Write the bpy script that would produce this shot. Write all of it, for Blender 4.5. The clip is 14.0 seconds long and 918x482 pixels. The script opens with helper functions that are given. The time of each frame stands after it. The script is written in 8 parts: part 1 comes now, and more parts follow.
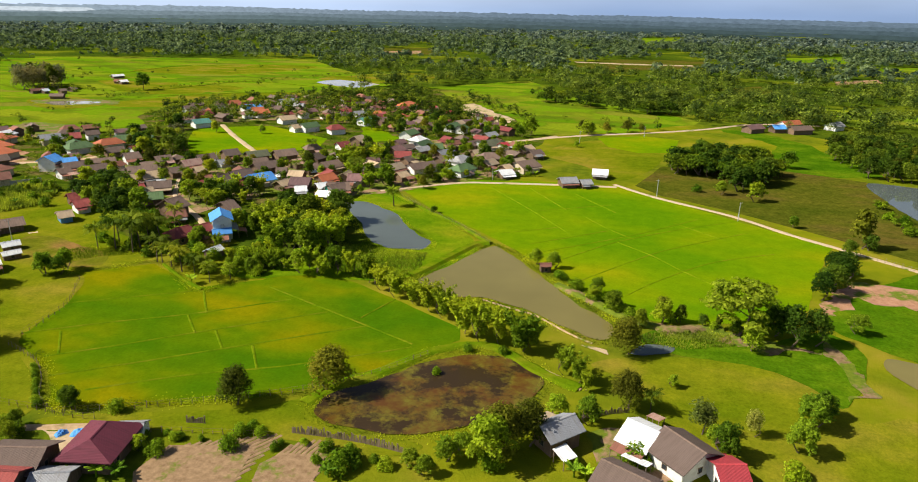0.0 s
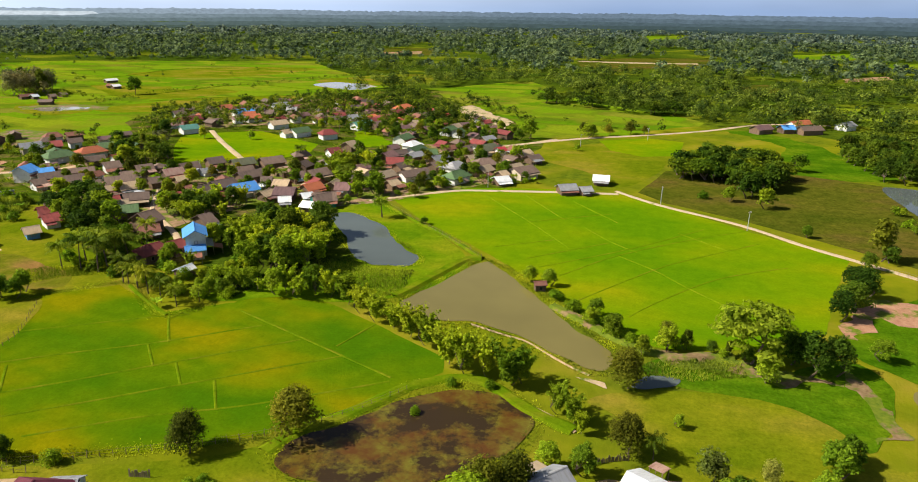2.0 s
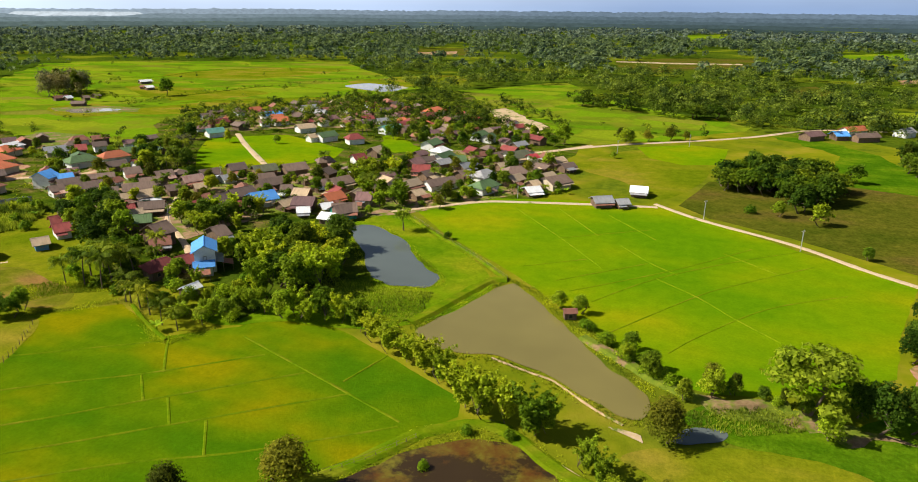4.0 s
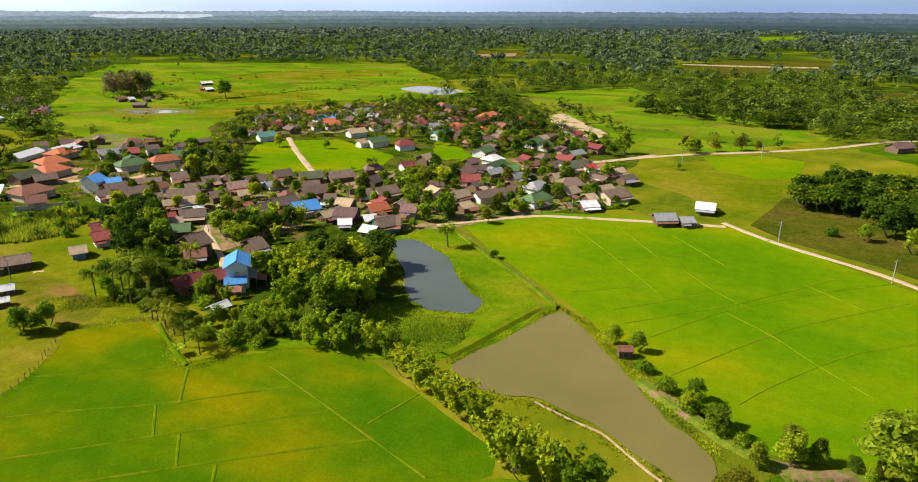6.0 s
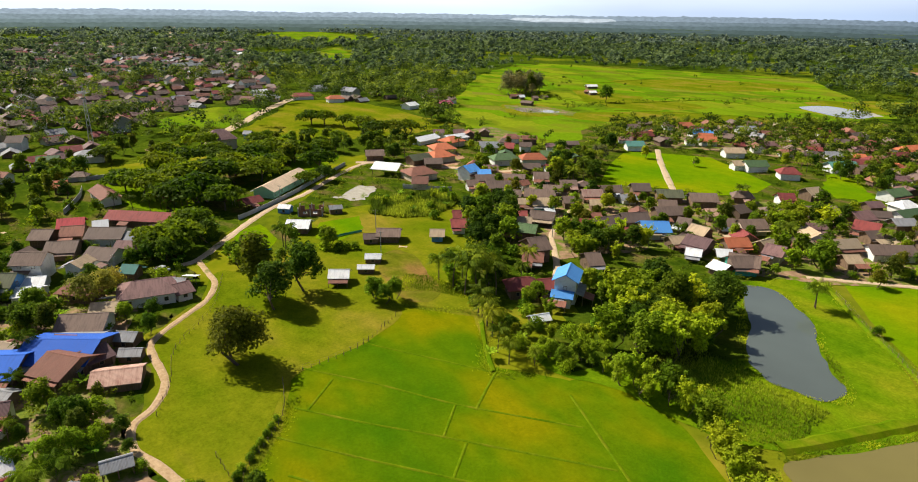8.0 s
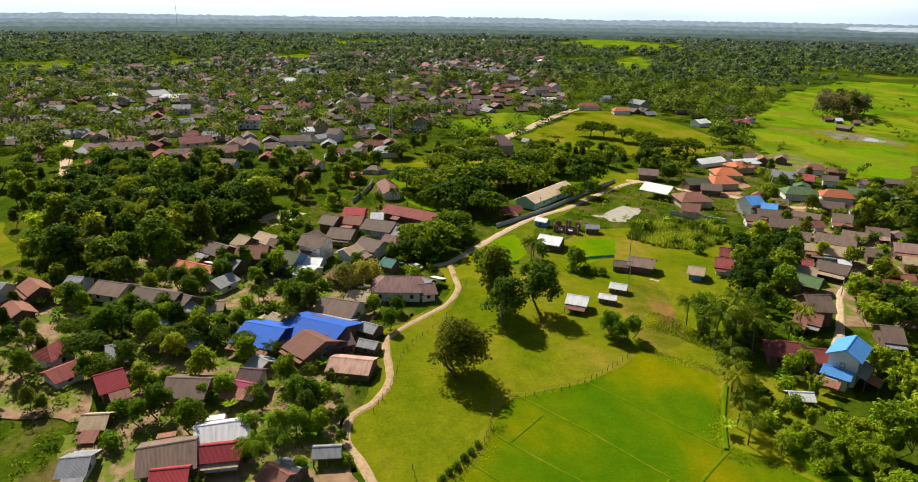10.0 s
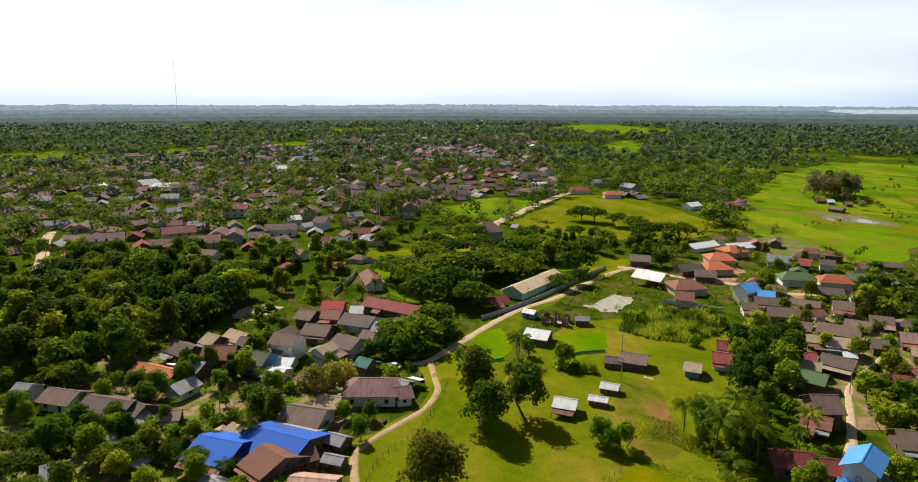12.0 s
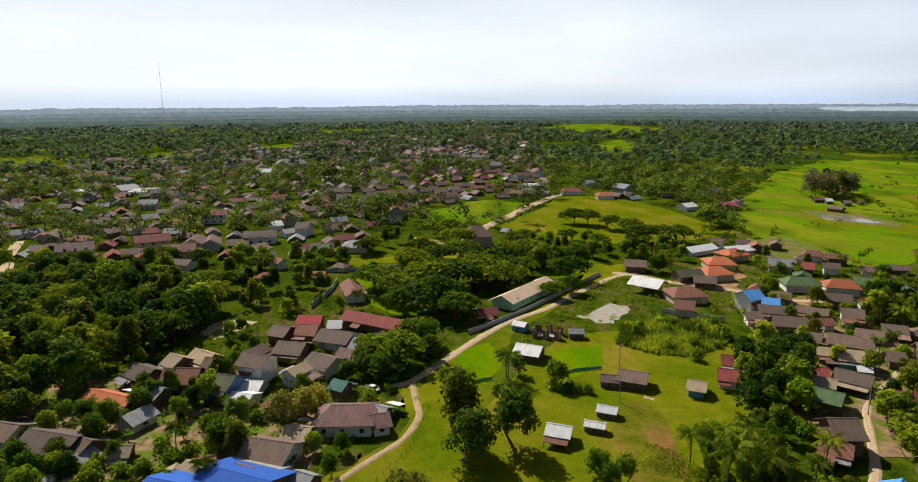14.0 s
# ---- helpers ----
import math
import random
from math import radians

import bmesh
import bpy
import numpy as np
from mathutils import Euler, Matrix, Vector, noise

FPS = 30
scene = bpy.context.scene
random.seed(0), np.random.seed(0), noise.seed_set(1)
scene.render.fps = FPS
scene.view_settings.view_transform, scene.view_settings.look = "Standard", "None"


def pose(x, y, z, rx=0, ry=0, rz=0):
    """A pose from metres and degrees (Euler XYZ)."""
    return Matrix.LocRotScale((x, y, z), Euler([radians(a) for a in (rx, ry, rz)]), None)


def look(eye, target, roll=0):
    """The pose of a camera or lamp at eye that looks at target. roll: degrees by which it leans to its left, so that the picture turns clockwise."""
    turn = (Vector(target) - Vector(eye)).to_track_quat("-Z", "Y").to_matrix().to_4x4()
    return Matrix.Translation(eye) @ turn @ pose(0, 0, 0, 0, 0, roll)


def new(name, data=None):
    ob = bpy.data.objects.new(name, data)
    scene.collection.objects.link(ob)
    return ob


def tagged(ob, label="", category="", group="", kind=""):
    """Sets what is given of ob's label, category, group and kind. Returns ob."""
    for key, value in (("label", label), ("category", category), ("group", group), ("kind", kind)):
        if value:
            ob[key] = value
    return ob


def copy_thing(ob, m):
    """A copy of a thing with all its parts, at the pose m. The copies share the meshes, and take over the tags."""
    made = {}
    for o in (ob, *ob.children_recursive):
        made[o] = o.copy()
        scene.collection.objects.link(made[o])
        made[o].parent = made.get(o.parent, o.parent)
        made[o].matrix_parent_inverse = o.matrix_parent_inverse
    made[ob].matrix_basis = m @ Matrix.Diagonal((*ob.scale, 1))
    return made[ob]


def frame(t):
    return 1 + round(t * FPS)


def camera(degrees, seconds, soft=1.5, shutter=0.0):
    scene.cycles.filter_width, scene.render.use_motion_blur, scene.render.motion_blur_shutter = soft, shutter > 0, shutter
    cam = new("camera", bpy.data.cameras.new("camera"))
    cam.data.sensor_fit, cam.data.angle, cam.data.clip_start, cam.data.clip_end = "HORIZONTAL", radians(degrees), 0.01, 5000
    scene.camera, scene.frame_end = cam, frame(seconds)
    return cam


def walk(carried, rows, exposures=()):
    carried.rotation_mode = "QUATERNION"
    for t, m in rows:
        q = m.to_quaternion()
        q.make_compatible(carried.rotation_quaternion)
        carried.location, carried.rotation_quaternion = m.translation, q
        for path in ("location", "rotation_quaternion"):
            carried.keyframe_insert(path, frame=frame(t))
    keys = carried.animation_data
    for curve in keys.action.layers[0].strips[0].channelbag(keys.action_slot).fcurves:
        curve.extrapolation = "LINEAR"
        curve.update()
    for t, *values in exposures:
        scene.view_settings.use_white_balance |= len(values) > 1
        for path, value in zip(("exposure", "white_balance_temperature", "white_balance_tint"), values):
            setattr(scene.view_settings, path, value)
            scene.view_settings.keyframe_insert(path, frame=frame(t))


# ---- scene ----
cam = camera(69.2, 14.0, soft=1.0)
PATH = [
    (0, (-6.001, -5.527, 70.315), (-6.438, -3.69, 69.655), 1.3),
    (0.5, (-5.429, -1.885, 70.25), (-5.875, -0.05, 69.591), 1.2),
    (1, (-5.062, 1.846, 70.18), (-5.509, 3.681, 69.521), 1.0),
    (1.5, (-4.892, 5.735, 70.129), (-5.339, 7.569, 69.47), 0.8),
    (2, (-4.85, 9.627, 70.178), (-5.303, 11.46, 69.517), 0.7),
    (2.5, (-4.963, 13.517, 70.273), (-5.442, 15.343, 69.611), 0.6),
    (5, (-6.712, 32.809, 70.932), (-7.33, 34.592, 70.268), 0.3),
    (5.5, (-7.178, 36.595, 70.98), (-7.843, 38.361, 70.317), 0.2),
    (6, (-7.909, 40.493, 71.036), (-8.621, 42.241, 70.374), 0.2),
    (6.5, (-9.122, 44.02, 71.064), (-9.908, 45.736, 70.403), 0.3),
    (7, (-10.437, 47.499, 71.163), (-11.448, 49.094, 70.505), 0.4),
    (7.5, (-11.521, 51.039, 71.222), (-12.809, 52.421, 70.567), 0.7),
    (8, (-12.601, 54.741, 71.369), (-14.129, 55.852, 70.713), 0.8),
    (8.5, (-13.751, 58.268, 71.606), (-15.463, 59.067, 70.95), 1.0),
    (8.7, (-14.28, 59.477, 71.685), (-16.049, 60.14, 71.029), 1.0),
    (9.3, (-16.000, 62.800, 72.300), (-17.837, 63.238, 71.642), 0.9),
    (9.9, (-17.600, 65.600, 73.100), (-19.454, 65.971, 72.449), 0.8),
    (10.4, (-18.900, 67.500, 73.800), (-20.767, 67.863, 73.182), 0.7),
    (10.8, (-20.376, 68.992, 74.269), (-22.266, 69.358, 73.727), 0.6),
    (11, (-21.227, 69.754, 74.324), (-23.133, 70.125, 73.843), 0.5),
    (11.5, (-23.961, 71.428, 74.261), (-25.881, 71.808, 73.849), 0.3),
    (12, (-27.269, 73.137, 74.087), (-29.188, 73.521, 73.675), 0.1),
    (12.5, (-30.893, 74.873, 73.811), (-32.811, 75.261, 73.4), 0.0),
    (13, (-34.545, 76.38, 73.595), (-36.462, 76.773, 73.185), -0.2),
    (13.5, (-38.18, 77.642, 73.452), (-40.096, 78.041, 73.042), -0.3),
    (14, (-41.787, 78.814, 73.392), (-43.702, 79.219, 72.982), -0.4),
]
walk(cam, [(t, look(eye, target, roll)) for t, eye, target, roll in PATH], exposures=[(0, 0.58), (8, 0.60), (11, 0.48), (12, 0.37), (14, 0.15)])
import collections

# world and sun
SUN_AZIMUTH, SUN_HEIGHT = radians(-108), radians(43)
world = bpy.data.worlds.new("world")
scene.world = world
world.use_nodes = True
wn, wl = world.node_tree.nodes, world.node_tree.links
wn.clear()
sky = wn.new("ShaderNodeTexSky")
sky.sky_type, sky.sun_disc = "NISHITA", False
sky.sun_elevation, sky.sun_rotation = SUN_HEIGHT, SUN_AZIMUTH
sky.air_density, sky.dust_density, sky.ozone_density = 1.0, 1.2, 1.0
coord = wn.new("ShaderNodeTexCoord")
stretch = wn.new("ShaderNodeMapping")
stretch.inputs["Scale"].default_value = (1.2, 1.2, 6.0)
cloud = wn.new("ShaderNodeTexNoise")
cloud.inputs["Scale"].default_value, cloud.inputs["Detail"].default_value = 2.2, 6
cover = wn.new("ShaderNodeMapRange")
cover.inputs["From Min"].default_value, cover.inputs["From Max"].default_value = 0.35, 0.68
cover.inputs["To Min"].default_value, cover.inputs["To Max"].default_value = 0.8, 1.0
split = wn.new("ShaderNodeSeparateXYZ")
low = wn.new("ShaderNodeMapRange")
low.inputs["From Min"].default_value, low.inputs["From Max"].default_value = 0.10, 0.30
low.inputs["To Min"].default_value, low.inputs["To Max"].default_value = 1.0, 0.10
veil = wn.new("ShaderNodeMath")
veil.operation = "MULTIPLY"
blend = wn.new("ShaderNodeMix")
blend.data_type = "RGBA"
blend.inputs["B"].default_value = (16.6, 17.6, 19.2, 1)
back = wn.new("ShaderNodeBackground")
back.inputs["Strength"].default_value = 0.047
sky_out = wn.new("ShaderNodeOutputWorld")
wl.new(coord.outputs["Generated"], stretch.inputs["Vector"])
wl.new(stretch.outputs["Vector"], cloud.inputs["Vector"])
wl.new(cloud.outputs["Fac"], cover.inputs["Value"])
wl.new(coord.outputs["Generated"], split.inputs["Vector"])
wl.new(split.outputs["Z"], low.inputs["Value"])
wl.new(cover.outputs["Result"], veil.inputs[0])
wl.new(low.outputs["Result"], veil.inputs[1])
wl.new(veil.outputs["Value"], blend.inputs["Factor"])
wl.new(sky.outputs["Color"], blend.inputs["A"])
toward = wn.new("ShaderNodeVectorMath")
toward.operation = "DOT_PRODUCT"
toward.inputs[1].default_value = (math.sin(SUN_AZIMUTH), math.cos(SUN_AZIMUTH), 0)
aureole = wn.new("ShaderNodeMapRange")
aureole.inputs["From Min"].default_value, aureole.inputs["From Max"].default_value = -0.3, 0.75
tint = wn.new("ShaderNodeMix")
tint.data_type = "RGBA"
tint.inputs["A"].default_value, tint.inputs["B"].default_value = (0.40, 0.48, 0.62, 1), (1.12, 1.12, 1.12, 1)
glare = wn.new("ShaderNodeVectorMath")
glare.operation = "MULTIPLY"
wl.new(coord.outputs["Generated"], toward.inputs[0])
wl.new(toward.outputs["Value"], aureole.inputs["Value"])
wl.new(aureole.outputs["Result"], tint.inputs["Factor"])
wl.new(blend.outputs["Result"], glare.inputs[0])
wl.new(tint.outputs["Result"], glare.inputs[1])
haze = wn.new("ShaderNodeMapRange")
haze.inputs["From Min"].default_value, haze.inputs["From Max"].default_value = 0.0, 0.025
band = wn.new("ShaderNodeMix")
band.data_type = "RGBA"
band.inputs["A"].default_value, band.inputs["B"].default_value = (0.74, 0.82, 0.92, 1), (1, 1, 1, 1)
dim = wn.new("ShaderNodeVectorMath")
dim.operation = "MULTIPLY"
wl.new(split.outputs["Z"], haze.inputs["Value"])
wl.new(haze.outputs["Result"], band.inputs["Factor"])
wl.new(glare.outputs["Vector"], dim.inputs[0])
wl.new(band.outputs["Result"], dim.inputs[1])
wl.new(dim.outputs["Vector"], back.inputs["Color"])
wl.new(back.outputs["Background"], sky_out.inputs["Surface"])
sun = new("sun", bpy.data.lights.new("sun", "SUN"))
sun.data.energy, sun.data.angle, sun.data.color = 5.0, radians(0.6), (1.0, 0.93, 0.79)
sun_way = Vector((math.sin(SUN_AZIMUTH) * math.cos(SUN_HEIGHT), math.cos(SUN_AZIMUTH) * math.cos(SUN_HEIGHT), math.sin(SUN_HEIGHT)))
sun.matrix_world = look(sun_way * 200, (0, 0, 0))


# materials
class Nodes:
    """A small helper to wire one node material."""

    def __init__(self, name):
        self.mat = bpy.data.materials.new(name)
        self.mat.use_nodes = True
        self.n, self.l = self.mat.node_tree.nodes, self.mat.node_tree.links
        self.shader = self.n["Principled BSDF"]
        self.out = self.n["Material Output"]
        self.place = None

    def add(self, kind, **given):
        node = self.n.new(kind)
        for key, value in given.items():
            node.inputs[key.replace("_", " ")].default_value = value
        return node

    def link(self, a, b):
        self.l.new(a, b)

    def where(self):
        if self.place is None:
            self.place = self.n.new("ShaderNodeNewGeometry").outputs["Position"]
        return self.place

    def local(self):
        return self.n.new("ShaderNodeTexCoord").outputs["Object"]

    def noise(self, scale, detail=4.0, rough=0.6, vector=None):
        node = self.add("ShaderNodeTexNoise", Scale=scale, Detail=detail, Roughness=rough)
        self.link(vector or self.where(), node.inputs["Vector"])
        return node.outputs["Fac"]

    def ramp(self, fac, stops):
        node = self.n.new("ShaderNodeValToRGB")
        el = node.color_ramp.elements
        while len(el) < len(stops):
            el.new(0.5)
        for e, (at, c) in zip(el, stops):
            e.position, e.color = at, (*c, 1)
        self.link(fac, node.inputs["Fac"])
        return node.outputs["Color"]

    def mix(self, fac, a, b, how="MIX"):
        node = self.n.new("ShaderNodeMix")
        node.data_type, node.blend_type = "RGBA", how
        for value, socket in ((fac, "Factor"), (a, "A"), (b, "B")):
            if isinstance(value, (int, float)):
                node.inputs[socket].default_value = value
            elif isinstance(value, tuple):
                node.inputs[socket].default_value = (*value, 1)
            else:
                self.link(value, node.inputs[socket])
        return node.outputs["Result"]

    def span(self, value, a, b, c, d):
        node = self.add("ShaderNodeMapRange", From_Min=a, From_Max=b, To_Min=c, To_Max=d)
        self.link(value, node.inputs["Value"])
        return node.outputs["Result"]

    def chance(self):
        return self.n.new("ShaderNodeObjectInfo").outputs["Random"]

    def island(self):
        return self.n.new("ShaderNodeNewGeometry").outputs["Random Per Island"]

    def bump(self, height, strength, distance):
        node = self.add("ShaderNodeBump", Strength=strength, Distance=distance)
        self.link(height, node.inputs["Height"])
        self.link(node.outputs["Normal"], self.shader.inputs["Normal"])

    def done(self, colour, rough=0.8, gloss=0.3, metal=0.0):
        if isinstance(colour, tuple):
            self.shader.inputs["Base Color"].default_value = (*colour, 1)
        else:
            self.link(colour, self.shader.inputs["Base Color"])
        self.shader.inputs["Roughness"].default_value = rough
        self.shader.inputs["Specular IOR Level"].default_value = gloss
        self.shader.inputs["Metallic"].default_value = metal
        return self.mat


def leafy(name, dark, light, per="object", glow=0.48):
    """Foliage: diffuse leaves that let some light through; each plant, each spray and each patch of wood a little different."""
    m = Nodes(name)
    spray = m.ramp(m.island(), [(0, tuple(v * 0.4 for v in dark)), (0.5, tuple((p + q) * 0.46 for p, q in zip(dark, light))), (1, tuple(v * 1.3 for v in light))])
    if per == "object":
        plant_tone = m.ramp(m.chance(), [(0, dark), (0.5, tuple((p + q) / 2 for p, q in zip(dark, light))), (1, light)])
        tone = m.mix(0.44, spray, m.mix(0.4, plant_tone, m.ramp(m.noise(0.9, 3), [(0.3, dark), (0.7, light)])))
        tone = m.mix(1.0, tone, m.ramp(m.chance(), [(0, (0.50, 0.60, 0.66)), (0.45, (0.95, 0.97, 0.95)), (1, (1.55, 1.38, 1.15))]), "MULTIPLY")
        tone = m.mix(1.0, tone, m.ramp(m.noise(0.045, 2), [(0.3, (0.86, 1.0, 0.9)), (0.7, (1.16, 1.02, 1.0))]), "MULTIPLY")
    else:
        stand = m.ramp(m.noise(0.011, 4, 0.6), [(0.32, dark), (0.5, tuple((p + q) / 2 for p, q in zip(dark, light))), (0.68, light)])
        tone = m.mix(0.45, spray, m.mix(0.5, m.ramp(m.noise(0.10, 2), [(0.36, dark), (0.64, light)]), stand))
        # patches differ in tone; the steep dark-to-light step also paints shadow contrast in
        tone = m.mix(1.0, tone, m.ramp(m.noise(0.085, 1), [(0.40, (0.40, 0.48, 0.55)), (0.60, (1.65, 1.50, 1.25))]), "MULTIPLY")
    m.done(tone, 0.7, 0.05)
    thin = m.add("ShaderNodeBsdfTranslucent")
    m.link(m.mix(1.0, tone, (1.0, 1.0, 0.55), "MULTIPLY"), thin.inputs["Color"])
    both = m.n.new("ShaderNodeMixShader")
    both.inputs["Fac"].default_value = glow
    m.link(m.shader.outputs["BSDF"], both.inputs[1])
    m.link(thin.outputs["BSDF"], both.inputs[2])
    m.link(both.outputs["Shader"], m.out.inputs["Surface"])
    return m.mat


def field(name, a, b, c, patch, fine, height, rough=0.8, stops=(0.38, 0.52, 0.68)):
    """A field: broad patches of ripeness, clumps, and the fine grain of the plants."""
    m = Nodes(name)
    along = m.add("ShaderNodeMapping", Rotation=(0, 0, radians(-12)), Scale=(0.7, 1.15, 1.0))
    m.link(m.where(), along.inputs["Vector"])
    broad = m.ramp(m.noise(patch, 3, 0.5, along.outputs["Vector"]), list(zip(stops, (a, b, c))))
    grain = m.noise(fine, 6, 0.75)
    clump = m.noise(0.28, 5, 0.65)
    broad = m.mix(rough, broad, m.mix(1.0, broad, m.ramp(clump, [(0.32, (0.55, 0.68, 0.5)), (0.68, (1.3, 1.2, 1.2))]), "MULTIPLY"))
    tone = m.mix(rough, broad, m.mix(1.0, broad, m.ramp(grain, [(0.3, (0.45, 0.5, 0.4)), (0.7, (1.35, 1.3, 1.2))]), "MULTIPLY"))
    m.bump(grain, 0.8, height)
    return m.done(tone, 0.95, 0.0)


FIELD = {
    "young": field("rice", (0.088, 0.188, 0.002), (0.132, 0.215, 0.002), (0.208, 0.232, 0.003), 0.028, 1.6, 0.2, 0.36),
    "ripe": field("ripening_rice", (0.052, 0.126, 0.002), (0.088, 0.148, 0.002), (0.180, 0.174, 0.002), 0.036, 1.6, 0.2, 0.36, (0.36, 0.48, 0.60)),
    "grass": field("grass", (0.070, 0.115, 0.006), (0.12, 0.16, 0.008), (0.18, 0.17, 0.02), 0.03, 0.8, 0.2),
    "olive": field("stubble", (0.060, 0.076, 0.007), (0.092, 0.094, 0.011), (0.112, 0.078, 0.022), 0.03, 0.9, 0.15),
    "scrub": field("scrub", (0.045, 0.078, 0.006), (0.065, 0.098, 0.007), (0.095, 0.112, 0.012), 0.06, 0.8, 0.4),
    "lush": field("lush_grass", (0.085, 0.165, 0.003), (0.125, 0.198, 0.004), (0.185, 0.215, 0.008), 0.06, 1.4, 0.25, 0.6),
    "rank": field("rank_grass", (0.050, 0.120, 0.003), (0.075, 0.150, 0.004), (0.110, 0.170, 0.006), 0.07, 1.2, 0.3, 0.7),
    "dry": field("dry_grass", (0.125, 0.135, 0.010), (0.180, 0.150, 0.022), (0.235, 0.135, 0.045), 0.09, 1.6, 0.2, 0.6),
    "garden": field("garden_weeds", (0.040, 0.070, 0.005), (0.070, 0.105, 0.006), (0.150, 0.110, 0.045), 0.11, 0.9, 0.3, 0.9, (0.36, 0.50, 0.70)),
    "floor": field("woodland_floor", (0.040, 0.070, 0.006), (0.070, 0.105, 0.007), (0.140, 0.165, 0.010), 0.012, 0.5, 0.4, 0.8, (0.42, 0.54, 0.62)),
    "pasture": field("pasture", (0.108, 0.146, 0.004), (0.158, 0.172, 0.007), (0.225, 0.184, 0.022), 0.04, 1.5, 0.12, 0.55),
}


def plots(name):
    """Rice land seen from afar: small plots at different stages, with paler edges."""
    m = Nodes(name)
    turned = m.add("ShaderNodeMapping", Rotation=(0, 0, radians(33)), Scale=(0.022, 0.042, 0.0))
    m.link(m.where(), turned.inputs["Vector"])
    wob = m.noise(0.012, 2)
    bent = m.add("ShaderNodeVectorMath")
    bent.operation = "ADD"
    m.link(turned.outputs["Vector"], bent.inputs[0])
    m.link(m.span(wob, 0, 1, -1.2, 1.2), bent.inputs[1])
    cell = m.n.new("ShaderNodeTexVoronoi")
    cell.distance, cell.inputs["Scale"].default_value, cell.inputs["Randomness"].default_value = "CHEBYCHEV", 1.0, 0.75
    m.link(bent.outputs["Vector"], cell.inputs["Vector"])
    stage = m.n.new("ShaderNodeSeparateColor")
    m.link(cell.outputs["Color"], stage.inputs["Color"])
    tone = m.ramp(stage.outputs["Red"], [(0.0, (0.078, 0.160, 0.004)), (0.35, (0.105, 0.200, 0.004)), (0.65, (0.135, 0.215, 0.006)), (0.9, (0.180, 0.220, 0.010)), (1.0, (0.16, 0.165, 0.02))])
    tone = m.mix(m.span(cell.outputs["Distance"], 0.42, 0.56, 0, 0.55), tone, (0.085, 0.105, 0.008))
    grain = m.noise(0.35, 6, 0.7)
    tone = m.mix(0.5, tone, m.mix(1.0, tone, m.ramp(grain, [(0.3, (0.5, 0.58, 0.5)), (0.7, (1.35, 1.28, 1.2))]), "MULTIPLY"))
    tone = m.mix(m.span(m.noise(0.02, 4, 0.6), 0.56, 0.66, 0, 0.7), tone, (0.15, 0.16, 0.012))
    return m.done(tone, 0.95, 0.0)


FIELD["plots"] = plots("rice_plots")


def soil(name, a, b, weeds, fine=1.2, rows=0.0):
    m = Nodes(name)
    tone = m.ramp(m.noise(fine, 6, 0.7), [(0.3, a), (0.7, b)])
    if weeds > 0:
        tone = m.mix(m.span(m.noise(0.14, 5, 0.65), 0.62 - weeds, 0.7 - weeds, 0, 1), tone, m.ramp(m.noise(0.9, 4), [(0.3, (0.075, 0.12, 0.008)), (0.7, (0.15, 0.18, 0.015))]))
    m.bump(m.noise(fine * 1.5, 6), 0.6, 0.15)
    return m.done(tone, 0.95, 0.1)


EARTH = {
    "yard": soil("yard_earth", (0.17, 0.10, 0.055), (0.36, 0.235, 0.14), 0.17, 0.4),
    "sand": soil("sand", (0.36, 0.26, 0.15), (0.54, 0.41, 0.26), 0.10, 0.5),
    "clay": soil("clay", (0.26, 0.125, 0.07), (0.44, 0.25, 0.155), 0.12, 0.5),
    "ditch": soil("ditch_soil", (0.13, 0.085, 0.04), (0.28, 0.19, 0.10), 0.20, 0.6),
    "mud": soil("drying_mud", (0.28, 0.25, 0.20), (0.42, 0.39, 0.33), 0.05, 0.5),
    "plough": soil("ploughed_soil", (0.17, 0.105, 0.055), (0.33, 0.22, 0.125), 0.07, 1.0),
    "pale": soil("pale_gravel", (0.38, 0.275, 0.165), (0.56, 0.43, 0.28), 0.03),
    "track": soil("track_earth", (0.30, 0.195, 0.10), (0.52, 0.37, 0.22), 0.05),
    "redroad": soil("red_road_earth", (0.40, 0.285, 0.175), (0.58, 0.435, 0.29), 0.02),
}


def water(name, colour, rough, weed=None):
    m = Nodes(name)
    tone = m.ramp(m.noise(0.03, 3), [(0.35, colour), (0.7, tuple(v * 1.25 for v in colour))])
    if weed:
        tone = m.mix(m.span(m.noise(0.075, 8, 0.72), 0.46, 0.54, 0, 1), tone, m.ramp(m.noise(0.16, 6, 0.7), [(0.38, (0.085, 0.036, 0.010)), (0.52, (0.105, 0.072, 0.012)), (0.66, weed)]))
    m.bump(m.noise(1.3, 3), 0.05, 0.05)
    m.done(tone, rough, 0.25 if weed else 0.5)
    m.shader.inputs["IOR"].default_value = 1.33
    return m.mat


WATER = {
    "clear": water("pond_water", (0.082, 0.098, 0.092), 0.04),
    "muddy": water("muddy_water", (0.152, 0.128, 0.040), 0.07),
    "marsh": water("marsh_water", (0.030, 0.019, 0.009), 0.20, (0.135, 0.125, 0.015)),
    "pale": water("shallow_water", (0.21, 0.19, 0.14), 0.06),
}


